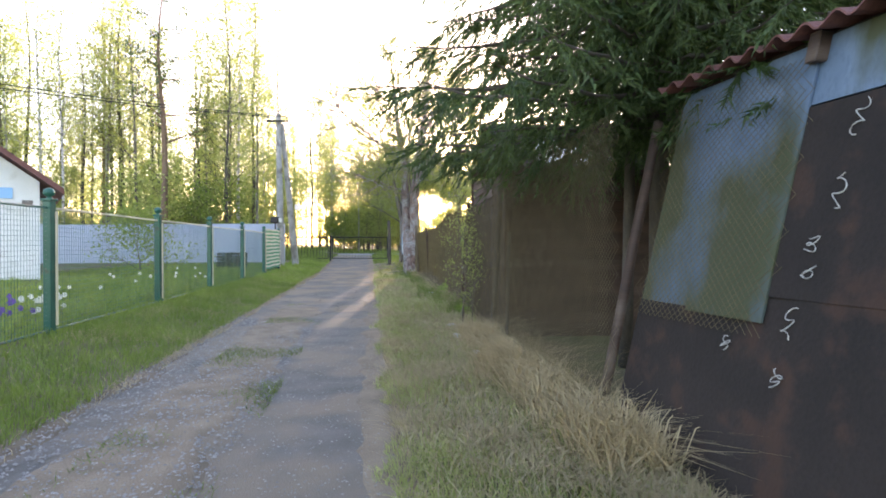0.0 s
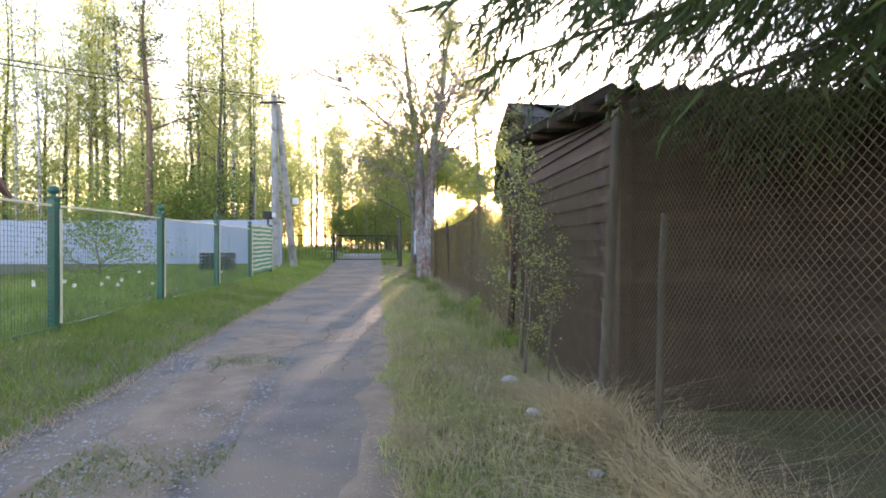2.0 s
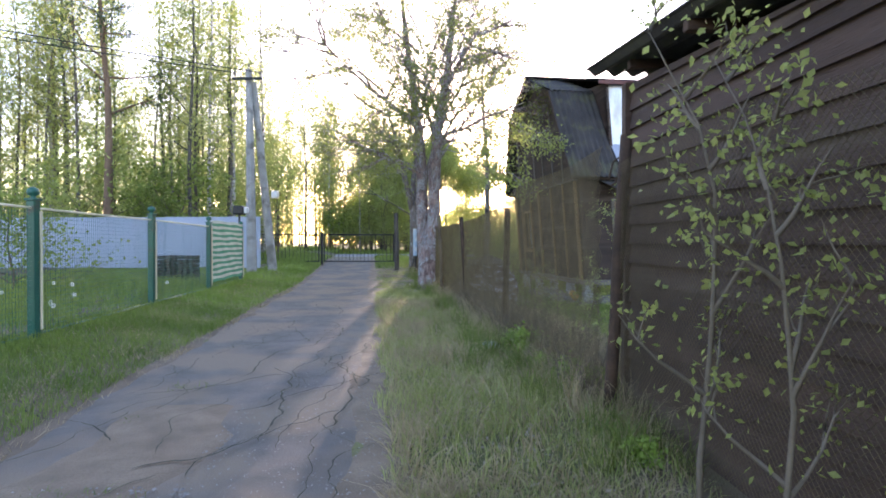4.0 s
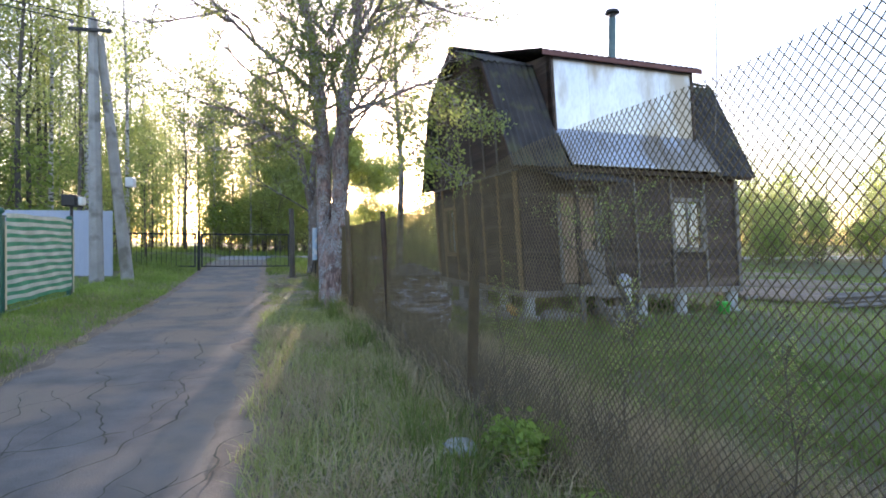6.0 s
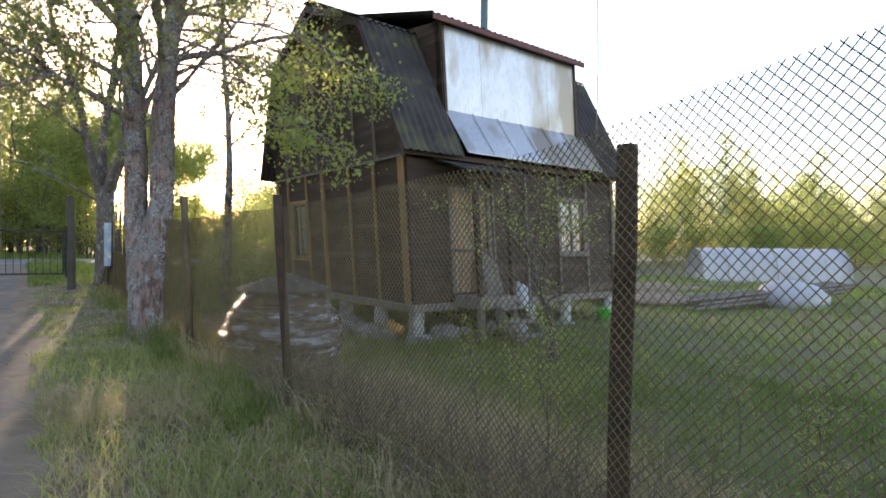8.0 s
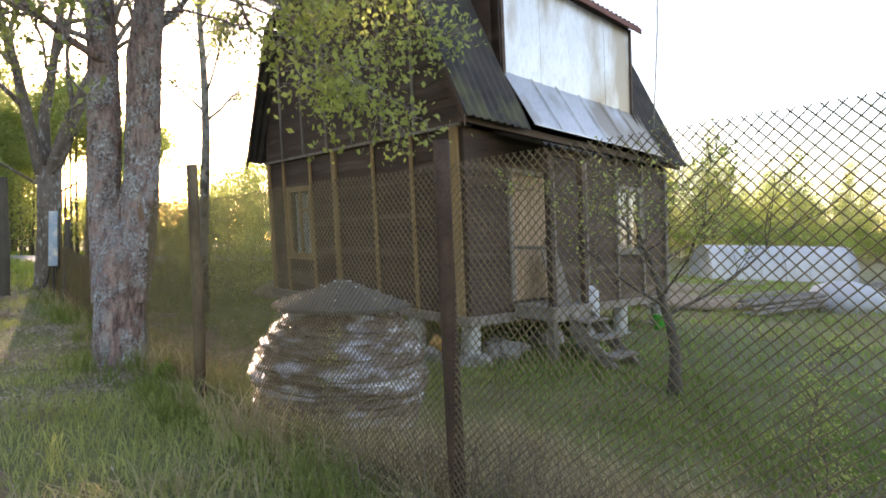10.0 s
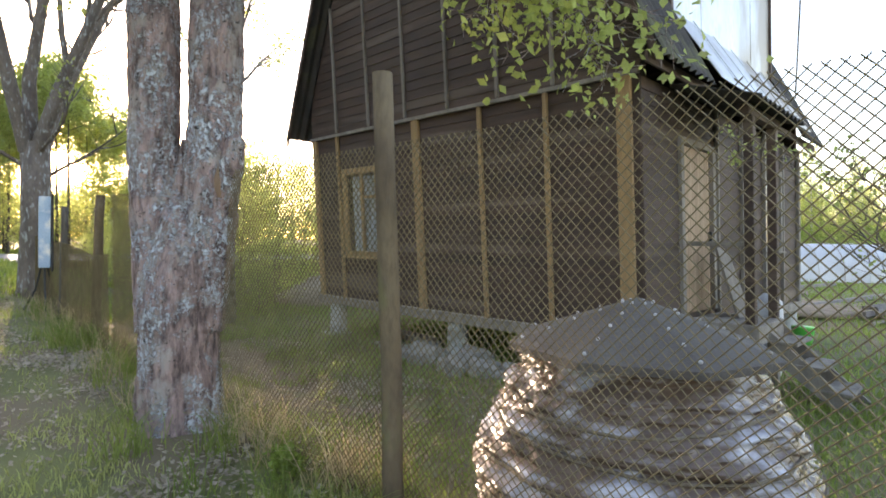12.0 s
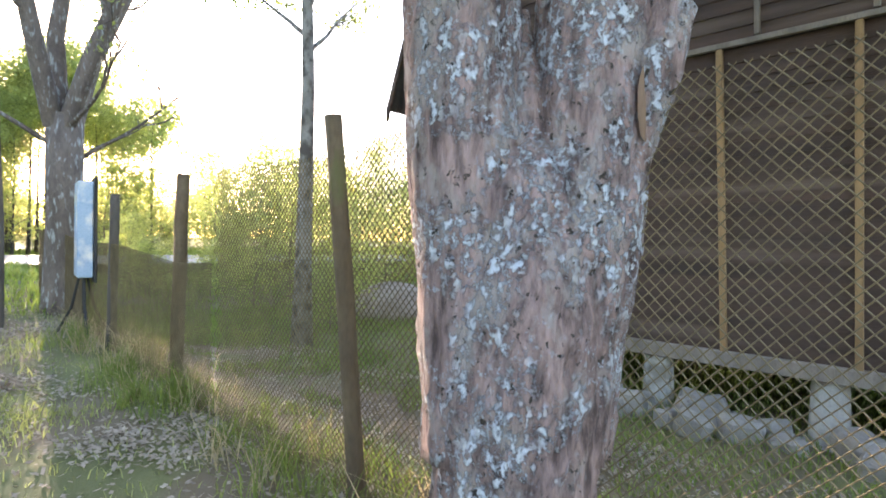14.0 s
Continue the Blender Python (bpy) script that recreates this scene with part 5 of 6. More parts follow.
for a, b in zip(GY[:-1], GY[1:]):
    v, f = [], []
    n = int((b - a - 0.1) / 0.05)

    def rod(p, q, r=0.0022):
        p, q = Vector(p), Vector(q)
        k = len(v)
        o = ((r, 0, 0), (-r * 0.5, r * 0.8, r * 0.8), (-r * 0.5, -r * 0.8, -r * 0.8))
        v.extend([tuple(p + Vector(c)) for c in o] + [tuple(q + Vector(c)) for c in o])
        f.extend([(k, k + 1, k + 4, k + 3), (k + 1, k + 2, k + 5, k + 4), (k + 2, k, k + 3, k + 5)])
    for i in range(n + 1):
        y = a + 0.05 + i * 0.05
        x = gfx(y)
        g = ground(x, y)
        rod((x, y, g + 0.06), (x, y, g + 1.38))
    for j in range(27):
        for i in range(4):
            y0, y1 = a + (b - a) * i / 4, a + (b - a) * (i + 1) / 4
            rod((gfx(y0), y0, ground(gfx(y0), y0) + 0.06 + j * 0.051), (gfx(y1), y1, ground(gfx(y1), y1) + 0.06 + j * 0.051))
    ob = raw("mesh_panel", v, f, M_GREENPAINT, parent=gf_root, kind="")
    ob.matrix_parent_inverse = Matrix.Translation(gf_root.location).inverted()
    s = Shape()
    s.tube([(gfx(y), y, ground(gfx(y), y) + 1.385) for y in (a, (a + b) / 2, b)], 0.014, 6)
    part("top_rail", s, M_STRIP if a > 5 else M_GREENPAINT, gf_root, "pale top rail" if a > 5 else "")
    s = Shape()
    s.tube([(gfx(y), y, ground(gfx(y), y) + 0.05) for y in (a, (a + b) / 2, b)], 0.014, 6)
    part("bottom_rail", s, M_GREENPAINT, gf_root)

# striped shade cloth on the last bay
cloth = thing("striped_shade_cloth", (gfx(18.4), 18.4, ground(gfx(18.4), 18.4)), "green and white striped cloth tied to the fence", "cloth")
for i in range(22):
    s = Shape()
    p, q = [], []
    n = 14
    for k in range(n + 1):
        y = 18.36 + 2.8 * k / n
        x, g = gfx(y) + 0.05, ground(gfx(y), y)
        for h in (0, 1):
            p.append((x + 0.012 * math.sin(k * 1.7 + i + h), y, g + 0.16 + (i + h * 1.02) * 0.062 + 0.008 * math.sin(k * 0.9 + (i + h) * 0.8)))
    q = [(2 * k, 2 * k + 2, 2 * k + 3, 2 * k + 1) for k in range(n)]
    s.add(p, q)
    s.add([(c[0] - 0.005, c[1], c[2]) for c in p], [w[::-1] for w in q])
    part("white_stripe" if i % 2 else "green_stripe", s, M_WHITEBAND if i % 2 else M_BANNER, cloth)

# ---- far pale fence, white house, woodpile ----
pale = thing("sheet_fence", (-15, 26.5, ground(-15, 26.5)), "pale blue-grey profiled sheet fence behind the garden", "fence")
x = -34.0
while x < -8.6:
    s = Shape()
    g = ground(x, 26.5)
    n = 12
    p = []
    for k in range(n + 1):
        d = 0.008 if k % 2 else 0
        p += [(x + 1.14 * k / n, 26.5 - d, g - 0.05), (x + 1.14 * k / n, 26.5 - d, g + 1.85)]
    s.add(p, [(2 * k, 2 * k + 2, 2 * k + 3, 2 * k + 1) for k in range(n)])
    s.add([(c[0], c[1] + 0.03, c[2]) for c in p], [(2 * k + 1, 2 * k + 3, 2 * k + 2, 2 * k) for k in range(n)])
    part("panel", s, M_PALESHEET, pale)
    x += 1.15

wh = thing("white_house", (-14.8, 18, ground(-14.8, 18)), "small white rendered house with a brown roof", "house")
wg = ground(-14, 16) - 0.1
TURNED = Matrix.Translation((-11.35, 15.6, 0)) @ Matrix.Rotation(radians(37), 4, "Z") @ Matrix.Translation((11.35, -15.6, 0))


def wt(x, y, z):
    return tuple(TURNED @ Vector((x, y, z)))


s = Shape(wt)
s.add([(-18.4, 15.6, wg), (-11.35, 15.6, wg), (-11.35, 15.6, 2.95), (-14.9, 15.6, 5.6), (-18.4, 15.6, 2.95), (-18.4, 22, wg), (-11.35, 22, wg), (-11.35, 22, 2.95), (-14.9, 22, 5.6), (-18.4, 22, 2.95)],
      [(0, 1, 2, 3, 4), (9, 8, 7, 6, 5), (1, 6, 7, 2), (0, 4, 9, 5), (2, 7, 8, 3), (3, 8, 9, 4), (0, 5, 6, 1)])
part("wall", s, M_WHITEPAINT, wh)
for sx in (1, -1):
    s = Shape(wt)
    e0, e1 = -14.9 + sx * 4.1, -14.9
    s.add([(e0, 15.1, 2.6), (e0, 22.4, 2.6), (e1, 22.4, 5.68), (e1, 15.1, 5.68), (e0, 15.1, 2.76), (e0, 22.4, 2.76), (e1, 22.4, 5.84), (e1, 15.1, 5.84)],
          [(3, 2, 1, 0), (4, 5, 6, 7), (0, 1, 5, 4), (1, 2, 6, 5), (2, 3, 7, 6), (3, 0, 4, 7)])
    part("roof", s, M_REDROOF, wh, "brown sheet roof")
s = Shape(wt)
s.box(-12.25, -11.95, 15.57, 15.597, 2.45, 2.75, 0.003)
part("plaque", s, M_SIGN, wh, "small blue plaque")
s = Shape(wt)
s.box(-11.75, -11.5, 15.57, 15.597, 2.3, 2.42, 0.003)
part("plaque", s, M_GREYWOOD, wh)

pile = thing("woodpile", (-8.2, 21.8, ground(-8.2, 21.8)), "dark stack of split firewood behind the green fence", "firewood")
rw = random.Random(8)
for i in range(6):
    for j in range(7):
        s = Shape()
        z = ground(-8.2, 21.8) + 0.06 + i * 0.115
        s.tube([(-8.75 + j * 0.16 + rw.uniform(-0.02, 0.02), 21.5, z), (-8.75 + j * 0.16, 21.95, z)], rw.uniform(0.05, 0.065), 6)
        part("log", s, M_BARK_DARK, pile)

# ---- poles, lamp, cables ----
def pole():
    a, b, top = (-7.2, 24.6), (-6.75, 25.4), (-7.35, 24.8)
    g = ground(*a)
    root = thing("utility_pole", (a[0], a[1], g), "grey concrete utility pole with a slanted prop", "pole")
    s = Shape()
    s.tube([(a[0], a[1], g - 0.1), (top[0], top[1], 7.0)], [0.17, 0.11], 8)
    part("mast", s, M_CONCRETE, root)
    s = Shape()
    s.tube([(b[0], b[1], ground(*b) - 0.1), (top[0] + 0.12, top[1] + 0.1, 6.6)], [0.16, 0.1], 8)
    part("prop", s, M_CONCRETE, root)
    s = Shape()
    s.box(top[0] - 0.5, top[0] + 0.5, top[1] - 0.2, top[1] - 0.12, 6.62, 6.7, 0.006)
    arm = part("cross_arm", s, M_IRON, root)
    for dx in (-0.42, 0.42, 0.0):
        s = Shape()
        z = 6.7 if dx else 7.0
        s.lathe(top[0] + dx, top[1] - 0.16 if dx else top[1], [(0.015, z), (0.015, z + 0.08), (0.04, z + 0.1), (0.045, z + 0.16), (0.02, z + 0.2)], 10)
        part("insulator", s, M_GREYWOOD, arm)
    s = Shape()
    s.box(-6.72, -6.5, 25.1, 25.3, 2.75, 3.0, 0.02)
    part("meter_box", s, M_WHITEPAINT, root, "white meter box")
    for k, (dx, end) in enumerate(((-0.42, (-30, -2, 6.6)), (0.42, (-28, -2, 6.5)))):
        s = Shape()
        p0, p1 = Vector((top[0] + dx, top[1] - 0.16, 6.86)), Vector(end)
        q = [p0.lerp(p1, i / 14) - Vector((0, 0, 0.9 * 4 * (i / 14) * (1 - i / 14))) for i in range(15)]
        s.tube(q, 0.014, 4)
        part("cable", s, M_BLACK, root)
    return root


pole()
lamp = thing("garden_lamp", (-6.75, 22.3, ground(-6.75, 22.3)), "black lantern with a white light on a thin post", "lamp")
s = Shape()
g = ground(-6.75, 22.3)
s.tube([(-6.75, 22.3, g - 0.05), (-6.75, 22.3, g + 1.85)], 0.03, 8)
part("post", s, M_IRON, lamp)
s = Shape()
s.box(-6.9, -6.6, 22.15, 22.45, g + 1.85, g + 2.1, 0.03)
part("lantern", s, M_BLACK, lamp)
s = Shape()
s.box(-6.59, -6.5, 22.2, 22.4, g + 1.88, g + 2.06, 0.02)
part("glass", s, M_WHITEPAINT, lamp, "white lamp glass")

# ---- iron gate across the lane ----
gate = thing("iron_gate", (-6.1, 30.0, ground(-6.1, 30)), "black iron bar gate across the lane, closed", "gate")
gz = ground(-6.1, 30.0)
for (x0, x1) in ((-9.6, -6.2), (-6.02, -3.0)):
    s = Shape()
    for z in (0.14, 1.28):
        s.box(x0, x1, 29.98, 30.02, gz + z, gz + z + 0.05, 0.004)
    for x in (x0, x1 - 0.05):
        s.box(x, x + 0.05, 29.985, 30.015, gz + 0.19, gz + 1.28, 0.004)
    leaf = part("gate_leaf", s, M_IRON, gate)
    n = int((x1 - x0) / 0.155)
    for i in range(1, n):
        s = Shape()
        x = x0 + (x1 - x0) * i / n
        s.tube([(x, 30, gz + 0.18), (x, 30, gz + 1.29)], 0.009, 5)
        part("bar", s, M_IRON, leaf)
for (x, y, h, r) in ((-6.11, 30.05, 1.4, 0.05), (-9.7, 30.05, 1.5, 0.05), (-2.95, 30.05, 1.4, 0.05)):
    s = Shape()
    s.tube([(x, y, ground(x, y) - 0.1), (x, y, ground(x, y) + h)], r, 10)
    part("post", s, M_IRON, gate)
s = Shape()
g = ground(-2.66, 27.5)
s.tube([(-2.66, 27.5, g - 0.1), (-2.66, 27.5, g + 1.1), (-2.7, 27.5, g + 2.2)], [0.09, 0.085, 0.08], 9)
solid("wooden_post", s, M_BARK_DARK, "dark rough wooden gate post in the grass", "post")
# blue board on a thin stand
st = thing("board_on_stand", (-1.9, 26.7, ground(-1.9, 26.7)), "pale blue and white board on a black folding stand", "sign")
g = ground(-1.9, 26.7)
s = Shape()
s.box(-1.97, -1.83, 26.45, 26.95, g + 0.62, g + 1.6, 0.01, turn=None)
part("board", s, M_BOARD, st, "pale blue board")
s = Shape()
s.box(-1.825, -1.80, 26.4, 27.0, g + 0.57, g + 1.65, 0.005)
part("back_frame", s, M_IRON, st)
for dx, dy in ((0.25, 0.1), (-0.25, 0.1), (0.02, -0.3), (0.03, 0.35)):
    s = Shape()
    s.tube([(-1.9, 26.7, g + 0.8), (-1.9 + dx * 0.4, 26.7 + dy * 0.4, g + 0.3), (-1.9 + dx, 26.7 + dy, g - 0.02)], 0.014, 6)
    part("leg", s, M_BLACK, st)

# ---- well covered with wrapping film ----
WX, WY = 0.14, 18.55
wz = ground(WX, WY) - 0.05
well = thing("wrapped_well", (WX, WY, wz), "garden well wrapped in dirty plastic film under a conical felt lid", "well")


def folds(a, z):
    h = z - wz
    base = 0.03 * noise.noise((math.cos(a) * 2, math.sin(a) * 2, h * 9)) + 0.045 * noise.noise((math.cos(a) * 1.2, math.sin(a) * 1.2, h * 22 + a * 0.6))
    return base + 0.02 * noise.noise((math.cos(a) * 6, math.sin(a) * 6, h * 40)) + 0.012 * noise.noise((math.cos(a) * 13 + h * 9, math.sin(a) * 13, h * 70))


prof = []
H = 0.98


def girth(h):
    return 0.60 + 0.09 * math.sin(min(1.0, h / 0.9) * math.pi) - 0.13 * smooth(0.5, 1.05, h) - 0.03 * smooth(0.86, 1.0, h)


for i in range(170):
    prof.append((girth(i / 169), wz + i / 169 * H))
s = Shape()
s.lathe(WX, WY, prof, 240, folds)
part("wrapped_body", s, M_PLASTIC, well, "crumpled dirty white film in horizontal folds", True)
for k, z in enumerate((0.25, 0.4, 0.53, 0.66, 0.78)):
    pts = []
    for j in range(49):
        a = 2 * math.pi * j / 48
        h = z + 0.025 * math.sin(a * 2 + k)
        r = girth(h / H) + 0.006 + folds(a, wz + h) * 0.8
        pts.append((WX + r * math.cos(a), WY + r * math.sin(a), wz + h))
    s = Shape()
    s.tube(pts, 0.007, 5)
    part("cord", s, M_TWIG, well)
s = Shape()
zt = wz + H - 0.02
n = 8
ring = [(WX + 0.57 * math.cos(2 * math.pi * (j + 0.3) / n), WY + 0.57 * math.sin(2 * math.pi * (j + 0.3) / n)) for j in range(n)]
s.add([(x, y, zt + 0.0) for x, y in ring] + [(x, y, zt + 0.03) for x, y in ring] + [(WX, WY, zt + 0.23), (WX, WY, zt)],
      [(j, (j + 1) % n, n + (j + 1) % n, n + j) for j in range(n)] + [(n + j, n + (j + 1) % n, 2 * n) for j in range(n)] + [((j + 1) % n, j, 2 * n + 1) for j in range(n)])
lid = part("lid", s, M_LID, well, "dark conical lid of roofing felt")
for j in range(n):
    for t in (0.12, 0.3, 0.5, 0.7, 0.9):
        x, y = ring[j][0] + (WX - ring[j][0]) * (1 - t), ring[j][1] + (WY - ring[j][1]) * (1 - t)
        s = Shape()
        s.ball((x, y, zt + 0.23 - 0.2 * t + 0.004), 0.008, 5)
        part("nail_head", s, M_ZINC, lid)

# ---- greenhouse and things in the garden ----
GX, GYY = 18.6, 26.0
gh = thing("tunnel_greenhouse", (GX, GYY, ground(GX, GYY)), "low white film tunnel greenhouse", "greenhouse")
ga = radians(-32)
U, V = Vector((math.cos(ga), math.sin(ga), 0)), Vector((-math.sin(ga), math.cos(ga), 0))
g = ground(GX, GYY) - 0.03


def arch(l, r, n=14):
    return [Vector((GX, GYY, g)) + U * l + V * (r * math.cos(math.pi * i / n) + 0.9) + Vector((0, 0, 1.35 * (r / 0.9) * math.sin(math.pi * i / n) ** 0.8)) for i in range(n + 1)]


s = Shape()
L = [arch(l, 0.9 + 0.015 * (i % 2)) for i, l in enumerate(np.linspace(0, 5.8, 13))]
p = [tuple(c) for r in L for c in r]
q = [(i * 15 + j, (i + 1) * 15 + j, (i + 1) * 15 + j + 1, i * 15 + j + 1) for i in range(12) for j in range(14)]
s.add(p, q + [tuple(range(14, -1, -1)), tuple(12 * 15 + j for j in range(15))])
part("film_cover", s, M_FILM, gh, "white translucent film", True)
for l in np.linspace(0, 5.8, 7):
    s = Shape()
    s.tube([tuple(c) for c in arch(l, 0.925)], 0.014, 5)
    part("hoop", s, M_ZINC, gh)
# planks and sheeted heap
rk = random.Random(4)
heap = thing("plank_heap", (12.2, 20.2, ground(12.2, 20.2)), "heap of old grey planks and poles on the grass", "planks")
for i in range(12):
    a = (10.4 + rk.uniform(-0.4, 0.4), 20.6 + rk.uniform(-0.35, 0.35))
    b = (14.2 + rk.uniform(-0.6, 0.6), 19.2 + rk.uniform(-0.4, 0.4))
    z = 0.04 + (i // 4) * 0.1
    s = Shape()
    s.tube([(a[0], a[1], ground(*a) + z), (b[0], b[1], ground(*b) + z + 0.25)], 0.045, 5)
    part("plank", s, M_GREYWOOD, heap)
s = Shape()
bx, by = 12.9, 19.6
s.lathe(bx, by, [(0.8, ground(bx, by) - 0.03), (0.78, ground(bx, by) + 0.25), (0.55, ground(bx, by) + 0.5), (0.2, ground(bx, by) + 0.62), (0.02, ground(bx, by) + 0.63)], 20, lambda a, z: 0.16 * noise.noise((math.cos(a) * 2, math.sin(a) * 2, z * 3)))
solid("tarpaulin", s, M_FILM, "heap covered with bluish white plastic sheet", "tarpaulin", rounded=True)
for i, (x0, y0, x1, y1) in enumerate(((9.5, 22.4, 14.5, 21.6), (10.5, 25.0, 17.5, 23.6), (12, 28.5, 20, 29.5))):
    s = Shape()
    s.tube([(x0, y0, ground(x0, y0) + 0.05), (x1, y1, ground(x1, y1) + 0.05)], 0.09, 6)
    solid("bed_edging", s, M_GREYWOOD, "old timber edging of a garden bed", "edging", group="garden bed edges")
    s = Shape()
    xm, ym = (x0 + x1) / 2, (y0 + y1) / 2 + 1.0
    s.lathe(xm, ym, [(2.4, ground(xm, ym) - 0.06), (2.2, ground(xm, ym) + 0.03), (1.2, ground(xm, ym) + 0.07), (0.1, ground(xm, ym) + 0.08)], 26, lambda a, z: 0.3 * noise.noise((math.cos(a) * 1.5, math.sin(a) * 1.5, i)))
    solid("garden_bed", s, M_GRIT, "bed of bare brown soil", "garden bed", group="garden beds", rounded=True)


def bucket():
    x, y, _ = hp(1.98, -0.5, 0)
    s = Shape()
    zz = ground(x, y)
    s.lathe(x, y, [(0.15, zz - 0.02), (0.17, zz + 0.2), (0.165, zz + 0.7), (0.15, zz + 0.9), (0.06, zz + 0.98)], 16)
    solid("plastic_sack", s, M_FILM, "tall white plastic sack beside the porch", "sack", rounded=True)
    x, y, _ = hp(4.9, -0.25, 0)
    s = Shape()
    zz = ground(x, y)
    s.lathe(x, y, [(0.12, zz - 0.02), (0.16, zz + 0.26), (0.165, zz + 0.27)], 14)
    solid("bucket", s, M_GREENPLASTIC, "bright green plastic bucket beside the house", "bucket", rounded=True)


bucket()
rs = random.Random(12)
for i in range(46):
    u, v = (-0.1 + rs.uniform(-0.35, 0.25), rs.uniform(-0.1, 3.4)) if i < 34 else (rs.uniform(0.2, 2.2), rs.uniform(-0.1, 0.5))
    x, y, _ = hp(u, v, 0)
    r = rs.uniform(0.08, 0.2)
    s = Shape()
    g = ground(x, y)
    s.box(x - r, x + r, y - r * 0.7, y + r * 0.7, g - 0.04, g + r * 1.1, r * 0.25, turn=None)
    m = pose(x, y, g, rs.uniform(-20, 20), rs.uniform(-20, 20), rs.uniform(0, 360)) @ Matrix.Translation((-x, -y, -g))
    s.v = [tuple(m @ Vector(c)) for c in s.v]
    solid("rubble_block", s, M_STONE, "broken grey block lying under the house edge", "rubble", group="rubble under the house", at=(x, y, g))
x, y, _ = hp(-0.15, 0.45, 0)
s = Shape()
s.tube([(x, y - 0.25, ground(x, y) + 0.2), (x, y + 0.1, ground(x, y) + 0.26), (x + 0.1, y + 0.3, ground(x, y) + 0.1)], 0.09, 12)
solid("orange_pipe", s, M_OCHREPIPE, "short orange plastic pipe among the rubble", "pipe", rounded=True)
for i in range(10):
    u, v = 0.35 + 0.05 * (i % 5), 3.2 + i * 0.03
    a, b = hp(u, v, 0), hp(u + 0.1, v + 1.3, 0)
    s = Shape()
    s.tube([(a[0], a[1], ground(a[0], a[1]) + 0.05 + 0.05 * (i // 5)), (b[0], b[1], ground(b[0], b[1]) + 0.05 + 0.05 * (i // 5))], 0.03, 5)
    solid("stored_pole", s, M_GREYWOOD, "old grey pole stored under the house", "pole", group="poles under the house")

# whip aerial and cable on the house
s = Shape()
a = hp(4.78, 0.0, 0)
s.tube([(a[0], a[1] - 0.1, 3.5), (a[0] - 0.02, a[1] - 0.15, 5.3), (a[0] - 0.06, a[1] - 0.1, 8.6)], [0.014, 0.014, 0.008], 6)
part("aerial", s, M_GREYWOOD, house, "thin aerial pole")

# apple tree with a bare crown
apple = tree(33, "apple_tree", "small leaning apple tree with bare twigs", "tree", M_BARK_DARK, M_LEAF, 1, 0.03, 0.05, height=2.0, radius=0.075, first=0.4, limbs=11, spread=2.1, rise=0.45, lean=(-0.28, 0.1), twigs=5, levels=2, sides=9)
place(apple, 3.75, 17.9, -20)
sap = tree(34, "sapling", "thin shoot with small yellow-green leaves", "sapling", M_TWIG, M_LEAF, 5, 0.017, 0.05, group="shoots by the fence", height=1.5, radius=0.01, first=0.15, limbs=9, spread=0.4, rise=1.0, twigs=2, levels=1, wiggle=0.15)
for i, (x, y, k) in enumerate(((0.28, 8.0, 1.25), (0.4, 7.5, 0.9), (0.9, 12.6, 0.8), (1.6, 13.3, 0.7), (0.5, 14.2, 0.8), (1.0, 15.1, 0.7), (2.4, 14.4, 0.6), (-0.35, 17.6, 0.5), (-0.7, 19.9, 0.35), (1.4, 11.8, 0.8))):
    again(sap, x, y, i * 77, k)
for i in range(16):
    again(sap, 0.35 + (i * 0.61) % 2.6, 11.2 + (i * 0.83) % 4.6, 53 * i, 0.35 + 0.08 * (i % 6))
place(sap, 0.32, 8.6, 30, 1.5)

weed = tree(35, "weed", "low broad-leaved green weed clump at the fence", "weed", M_TWIG, M_LUSH, 7, 0.05, 0.06, group="weeds by the fence", height=0.3, radius=0.008, first=0.05, limbs=9, spread=0.25, rise=0.9, twigs=2, levels=1, wiggle=0.05)
for i, (x, y, k) in enumerate(((0.0, 12.35, 0.6), (0.1, 12.1, 0.75), (0.45, 10.7, 0.6), (0.2, 11.5, 0.45), (-1.0, 19.7, 0.4), (0.3, 9.2, 0.4))):
    again(weed, x, y, i * 51, k)
place(weed, 0.3, 11.0, 0, 0.6)

# bush in the garden across the lane, pines
for i, (x, y, k) in enumerate(((2.4, 29.5, 0.5), (6.5, 30.5, 0.8), (1.6, 28.2, 0.3))):
    again(bush_kinds[1], x, y, 60 * i, k)
rz = random.Random(52)
for i in range(9):
    again(bush_kinds[1 + i % 2], rz.uniform(1.2, 6.0), rz.uniform(30.8, 34.5), 47 * i, rz.uniform(0.45, 0.75))
for i in range(10):
    again(bush_kinds[1 + i % 2], rz.uniform(-1.2, 3.5), rz.uniform(32.5, 36), 61 * i, rz.uniform(0.3, 0.42))
again(bush_kinds[0], -9.6, 17.5, 50, 0.75)
again(bush_kinds[1], -14.5, 29.0, 80, 1.5)
again(bush_kinds[0], -12.0, 29.5, 120, 1.45)


def pine(seed, x, y, height):
    rng = random.Random(seed)
    root = thing("pine_tree", (0, 0, 0), "tall pine with a bare reddish trunk and sparse crown", "tree")
    sh, tips = grow(rng, height=height, radius=0.2, first=0.42, limbs=16, spread=2.6, rise=0.25, twigs=3, levels=1)
    part("trunk", sh, M_BARK_PINE, root, rounded=True)
    p, f = leaves(rng, tips, 16, 0.04, 0.24, long=5)
    raw("crown", p, f, M_PINE, parent=root, kind="")
    place(root, x, y, 0)


pine(41, -14.2, 28.2, 14)
pine(42, -22.0, 36.0, 15)


# ---- verges, gravel, litter ----
gr = np.random.RandomState(21)


